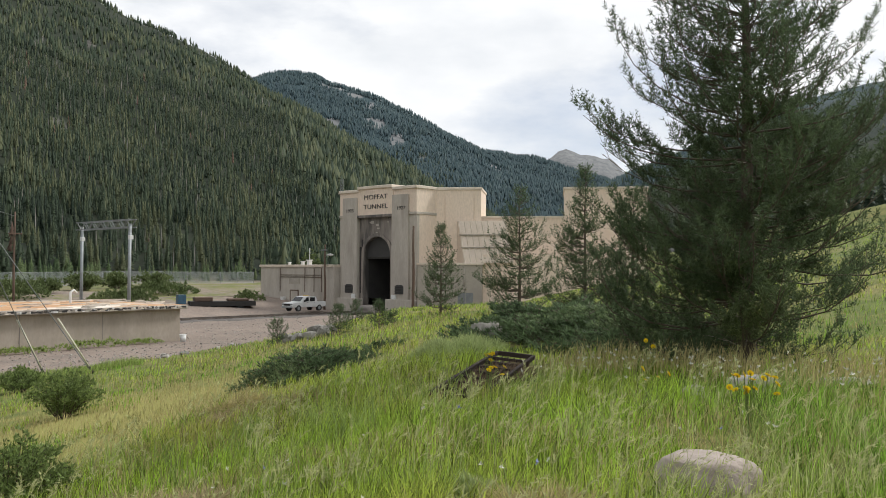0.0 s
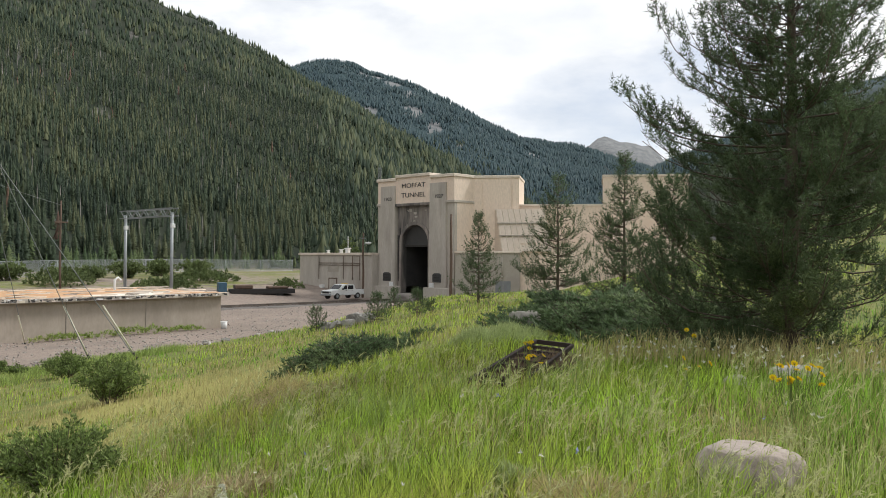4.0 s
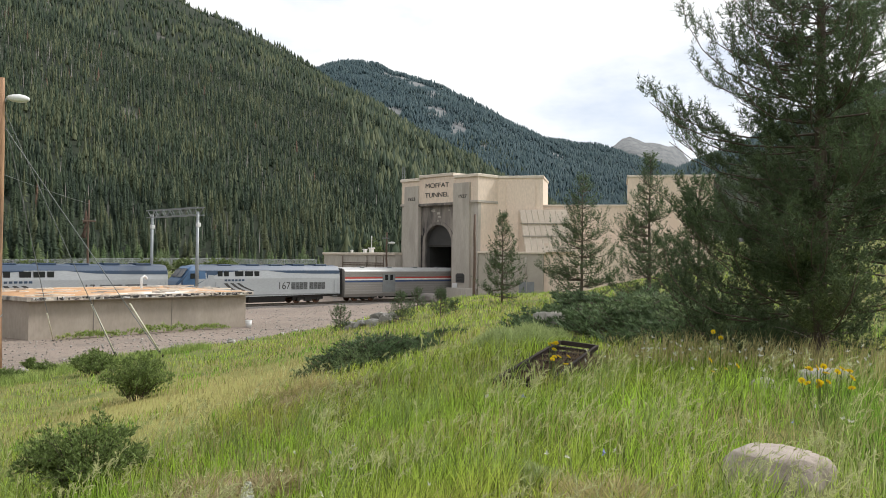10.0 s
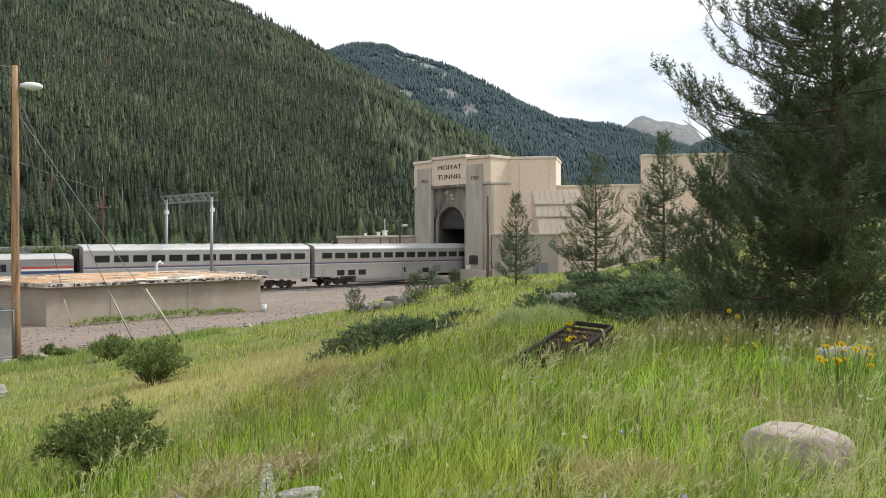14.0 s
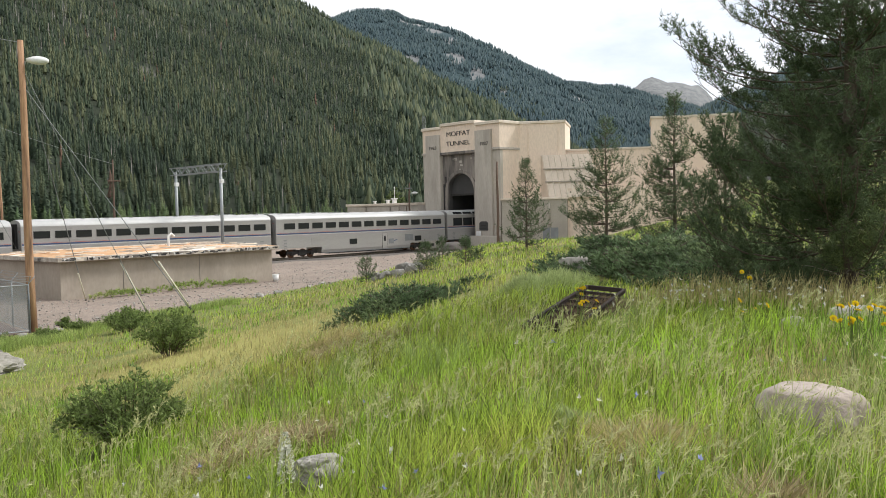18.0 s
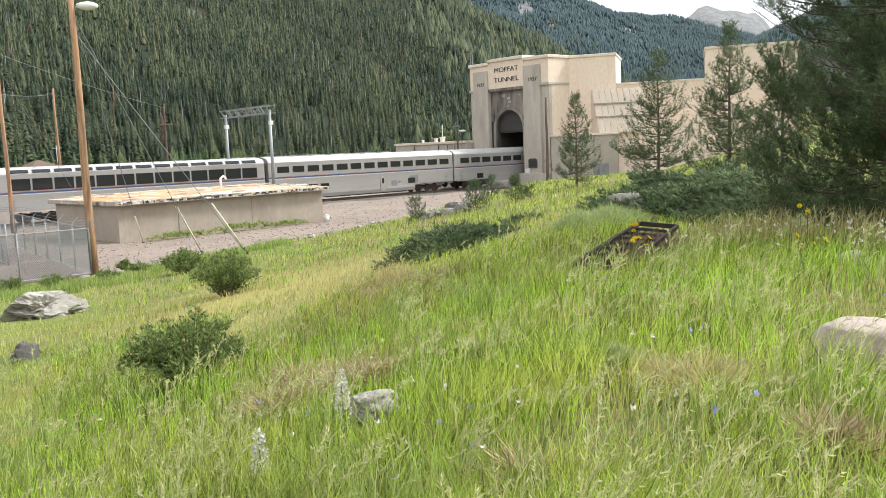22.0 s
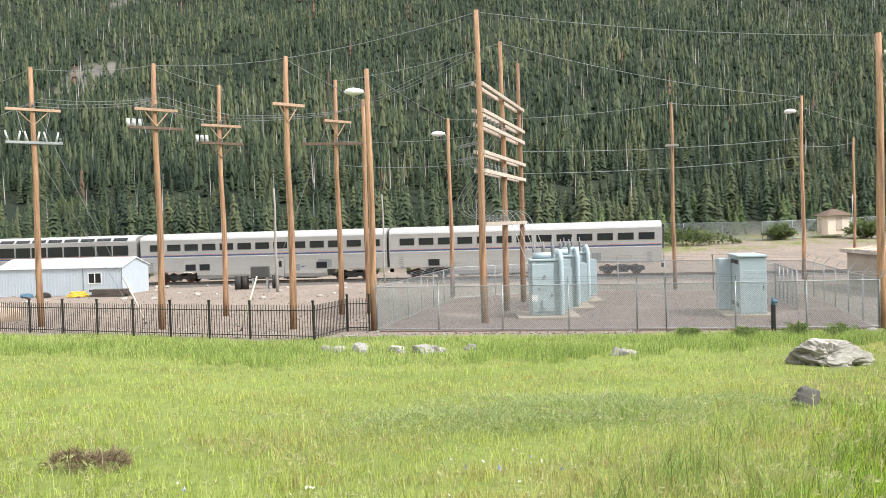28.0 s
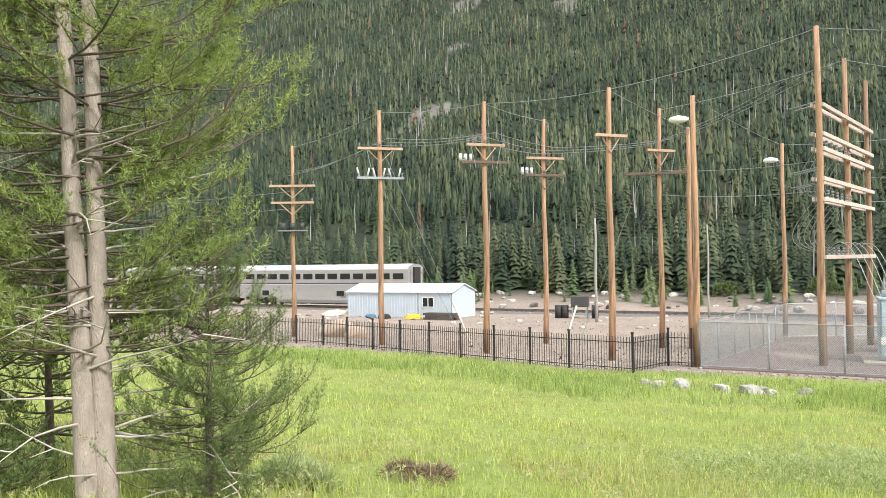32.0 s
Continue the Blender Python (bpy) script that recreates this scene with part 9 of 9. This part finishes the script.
# ---- flowers ----
def daisies(label, x, y, n, spread, seed, tall=0.8):
    rs = random.Random(seed)
    z = ground_z(x, y)
    cl = thing("yellow_flowers", label, "flowers", pose(x, y, z), group="yellow flower clumps")
    for k in range(n):
        dx, dy, h = rs.gauss(0, spread), rs.gauss(0, spread), tall * rs.uniform(0.75, 1.1)
        bm = B()
        tube(bm, [(dx * 0.3, dy * 0.3, 0), (dx * 0.8, dy * 0.8, h * 0.6), (dx, dy, h)], 0.004, 5)
        st = part("stem", bm, M["bush"], cl)
        tilt = pose(dx, dy, h, rs.uniform(20, 75), 0, rs.uniform(120, 240))
        for q in range(9):
            bm = B()
            v = [bm.verts.new(p) for p in ((0.006, -0.008, 0), (0.026, -0.013, 0.006), (0.038, 0, 0.003), (0.026, 0.013, 0.006), (0.006, 0.008, 0))]
            bm.faces.new(v)
            part("petal", bm, M["petal"], st, at=tilt @ pose(0, 0, 0, 0, 0, 40 * q))
        bm = B()
        rod(bm, (0, 0, -0.004), (0, 0, 0.012), 0.016, 0.008, 8)
        part("disc", bm, M["yellow"], st, at=tilt)


daisies("clump of yellow daisies above the grass", -3.3, 8.6, 16, 0.14, 1, 0.6)
daisies("pair of yellow daisies by the grate", -6.7, 8.8, 5, 0.07, 2, 0.55)
daisies("few yellow daisies in the weeds", -7.55, 9.75, 5, 0.06, 3, 0.55)
daisies("few yellow daisies in the weeds", -4.8, 9.5, 4, 0.14, 4, 0.5)
daisies("single yellow daisies before the juniper", -5.9, 11.6, 3, 0.06, 5, 0.75)


def white_spike(x, y, h, seed):
    rs = np.random.RandomState(seed)
    z = ground_z(x, y)
    sp = thing("white_flower_spike", "upright spike of creamy white blossom", "flower", pose(x, y, z), group="white flower spikes")
    bm = B()
    rod(bm, (0, 0, 0), (0, 0, h), 0.006, 0.003, 6)
    part("stem", bm, M["bush"], sp)
    n = 120
    t = rs.uniform(0.4, 1, n)
    a = rs.uniform(0, 6.283, n)
    rad = 0.04 * (1.2 - t)
    P = np.stack([np.cos(a) * rad * 1.6, np.sin(a) * rad * 1.6, t * h], 1)
    A = np.stack([np.cos(a), np.sin(a), np.full(n, 0.3)], 1)
    part("blossom", tufts_mesh("blossom", P, A, np.full(n, 0.026), M["petal_white"], 4, 0.5, 0.4, seed), None, sp)


for k, (x, y, h) in enumerate(((-5.18, 3.25, 0.42), (-4.76, 2.35, 0.45), (-5.55, 3.5, 0.35), (-4.6, 1.2, 0.3), (-6.2, 3.9, 0.3), (-3.6, 0.4, 0.34))):
    white_spike(x, y, h, 60 + k)


def umbels():
    rs = np.random.RandomState(5)
    n = 110
    x, y = rs.uniform(-7.5, -2.0, n), rs.uniform(10.2, 13.6, n)
    h = rs.uniform(0.3, 0.55, n)
    P = np.stack([x, y, land(x, y) + h], 1)
    me = tufts_mesh("white_umbels", P, np.tile([[0, 0, 1.0]], (n, 1)), np.full(n, 0.045), M["petal_white"], 6, 0.9, 0.25, 3)
    tagged(new("white_umbels", me), "scattered small white umbel flowers among weeds", "flowers", kind="stuff")
    n = 80
    az, r = np.radians(rs.uniform(15, 120, n)), rs.uniform(3, 9, n)
    x, y = -np.sin(az) * r, np.cos(az) * r
    P = np.stack([x, y, land(x, y) + rs.uniform(0.25, 0.45, n)], 1)
    me = tufts_mesh("small_flowers", P, np.tile([[0, -0.3, 1.0]], (n, 1)), np.full(n, 0.028), M["petal_white"], 5, 0.9, 0.35, 4)
    tagged(new("small_flowers", me), "tiny scattered white meadow flowers", "flowers", kind="stuff")
    me = tufts_mesh("small_blue_flowers", P[:25] + np.array([0.3, 0.2, 0.02]), np.tile([[0, -0.3, 1.0]], (25, 1)), np.full(25, 0.03), M["petal_blue"], 5, 0.9, 0.35, 4)
    tagged(new("small_blue_flowers", me), "few pale blue meadow flowers", "flowers", kind="stuff")


umbels()


def yard_debris():
    rs = random.Random(12)
    tp = thing("timber_stack", "stack of dark old railway ties beside the white shed", "timber stack", pose(-64.9, -38.6, 0, 0, 0, 3))
    for k in range(9):
        bm = boxes((-0.13, -1.5, 0, 0.13, 1.5, 0.2))
        part("tie", bevelled(bm, 0.015), M["tie"], tp, at=pose(0.3 * (k % 3), rs.uniform(-0.2, 0.2), 0.21 * (k // 3), 0, 0, rs.uniform(-4, 4)))
    bm = B()
    for k in range(5):
        tube(bm, [(math.cos(q * 0.7 + k) * (0.75 - 0.08 * k), math.sin(q * 0.7 + k) * (0.95 - 0.1 * k), 0.08 + 0.08 * k + 0.03 * math.sin(q * 2)) for q in range(10)], 0.06, 6)
    solid("hose_coil", bm, M["yellow"], "heap of coiled yellow hose on the gravel", "hose", m=pose(-64.6, -41.6, 0))
    for x, y, s in ((-64.3, -44.6, 0.6), (-64.6, -46.2, 0.5)):
        boulder("dark bundle of tarpaulin on the gravel", x, y, s, s * 1.2, s * 0.7, int(s * 100), "blue_paint" if s < 0.55 else "dark", 0.2, 20, 0.25, 3, "tarpaulin bundles", 0.2)
    boulder("broken pale concrete slab on the gravel", -66.5, -51.5, 1.1, 2.0, 0.55, 411, "trim", 0.2, 15, 0.2, 3, "", 0.2)
    for k in range(26):
        x, y, s = -rs.uniform(60, 70), -rs.uniform(36, 62), rs.uniform(0.1, 0.3)
        boulder("rubble scattered on the gravel yard", x, y, s, s * 1.5, s * 0.6, 420 + k, ("rock_grey", "ballast", "rust")[k % 3], 0.3, rs.uniform(0, 180), 0.25, 2, "yard rubble", 0.2)


yard_debris()


def gravel_stones(n, seed, material, lo, hi, label):
    """Loose stones strewn over the yard: squashed eight-sided lumps."""
    rs = np.random.RandomState(seed)
    b = np.radians(rs.uniform(42, 135, n * 3))
    e = foot_distance(np.degrees(b))
    d = e + 0.3 + rs.uniform(0, 1, n * 3) ** 1.7 * 34
    x, y = -np.sin(b) * d, np.cos(b) * d
    c, s = math.cos(radians(-5.5)), math.sin(radians(-5.5))
    u, v = (x + 54.0) * c - (y - 18.9) * s, (x + 54.0) * s + (y - 18.9) * c
    inside = (u > -10) & (u < 0.3) & (v > -0.3) & (v < 16.5)
    pad = (x > -62) & (x < -39.8) & (y > -10) & (y < 13.6)
    k = ~inside & ~pad & (x > -75) & (y < 70)
    x, y = x[k][:n], y[k][:n]
    n = len(x)
    size = lo + (hi - lo) * rs.uniform(0, 1, n) ** 3
    unit_v = np.array([(1, 0, 0), (0, 1, 0), (-1, 0, 0), (0, -1, 0), (0, 0, 0.7), (0, 0, -0.7)], float)
    V = unit_v[None] * rs.uniform(0.6, 1.3, (n, 6, 1)) * size[:, None, None]
    a = rs.uniform(0, 6.283, n)
    X = V[:, :, 0] * np.cos(a)[:, None] - V[:, :, 1] * np.sin(a)[:, None] + x[:, None]
    Y = V[:, :, 0] * np.sin(a)[:, None] + V[:, :, 1] * np.cos(a)[:, None] + y[:, None]
    Z = V[:, :, 2] + (land(x, y) + size * 0.2)[:, None]
    tri = np.array([(0, 1, 4), (1, 2, 4), (2, 3, 4), (3, 0, 4), (1, 0, 5), (2, 1, 5), (3, 2, 5), (0, 3, 5)])
    F = (tri[None] + (np.arange(n) * 6)[:, None, None]).ravel()
    me = raw_mesh("loose_gravel", np.stack([X, Y, Z], -1).reshape(-1, 3), F, np.full(n * 8, 3), material)
    tagged(new("loose_gravel", me), label, "gravel", kind="stuff")


gravel_stones(6500, 61, M["rock_grey"], 0.018, 0.1, "pale loose stones strewn over the gravel yard")
gravel_stones(5500, 62, M["ballast"], 0.018, 0.08, "dark loose stones strewn over the gravel yard")


# ---- what moves ----
SPEED = 14.7


def motions():
    """The train comes out of the bore and runs past at a steady pace."""
    for ob, centre in TRAIN:
        walk(ob, [(t, pose(TRACK_X, centre - SPEED * (t - 25.0), 0)) for t in (0, 4, 8, 12, 16, 20, 24, 28, 32)])


motions()
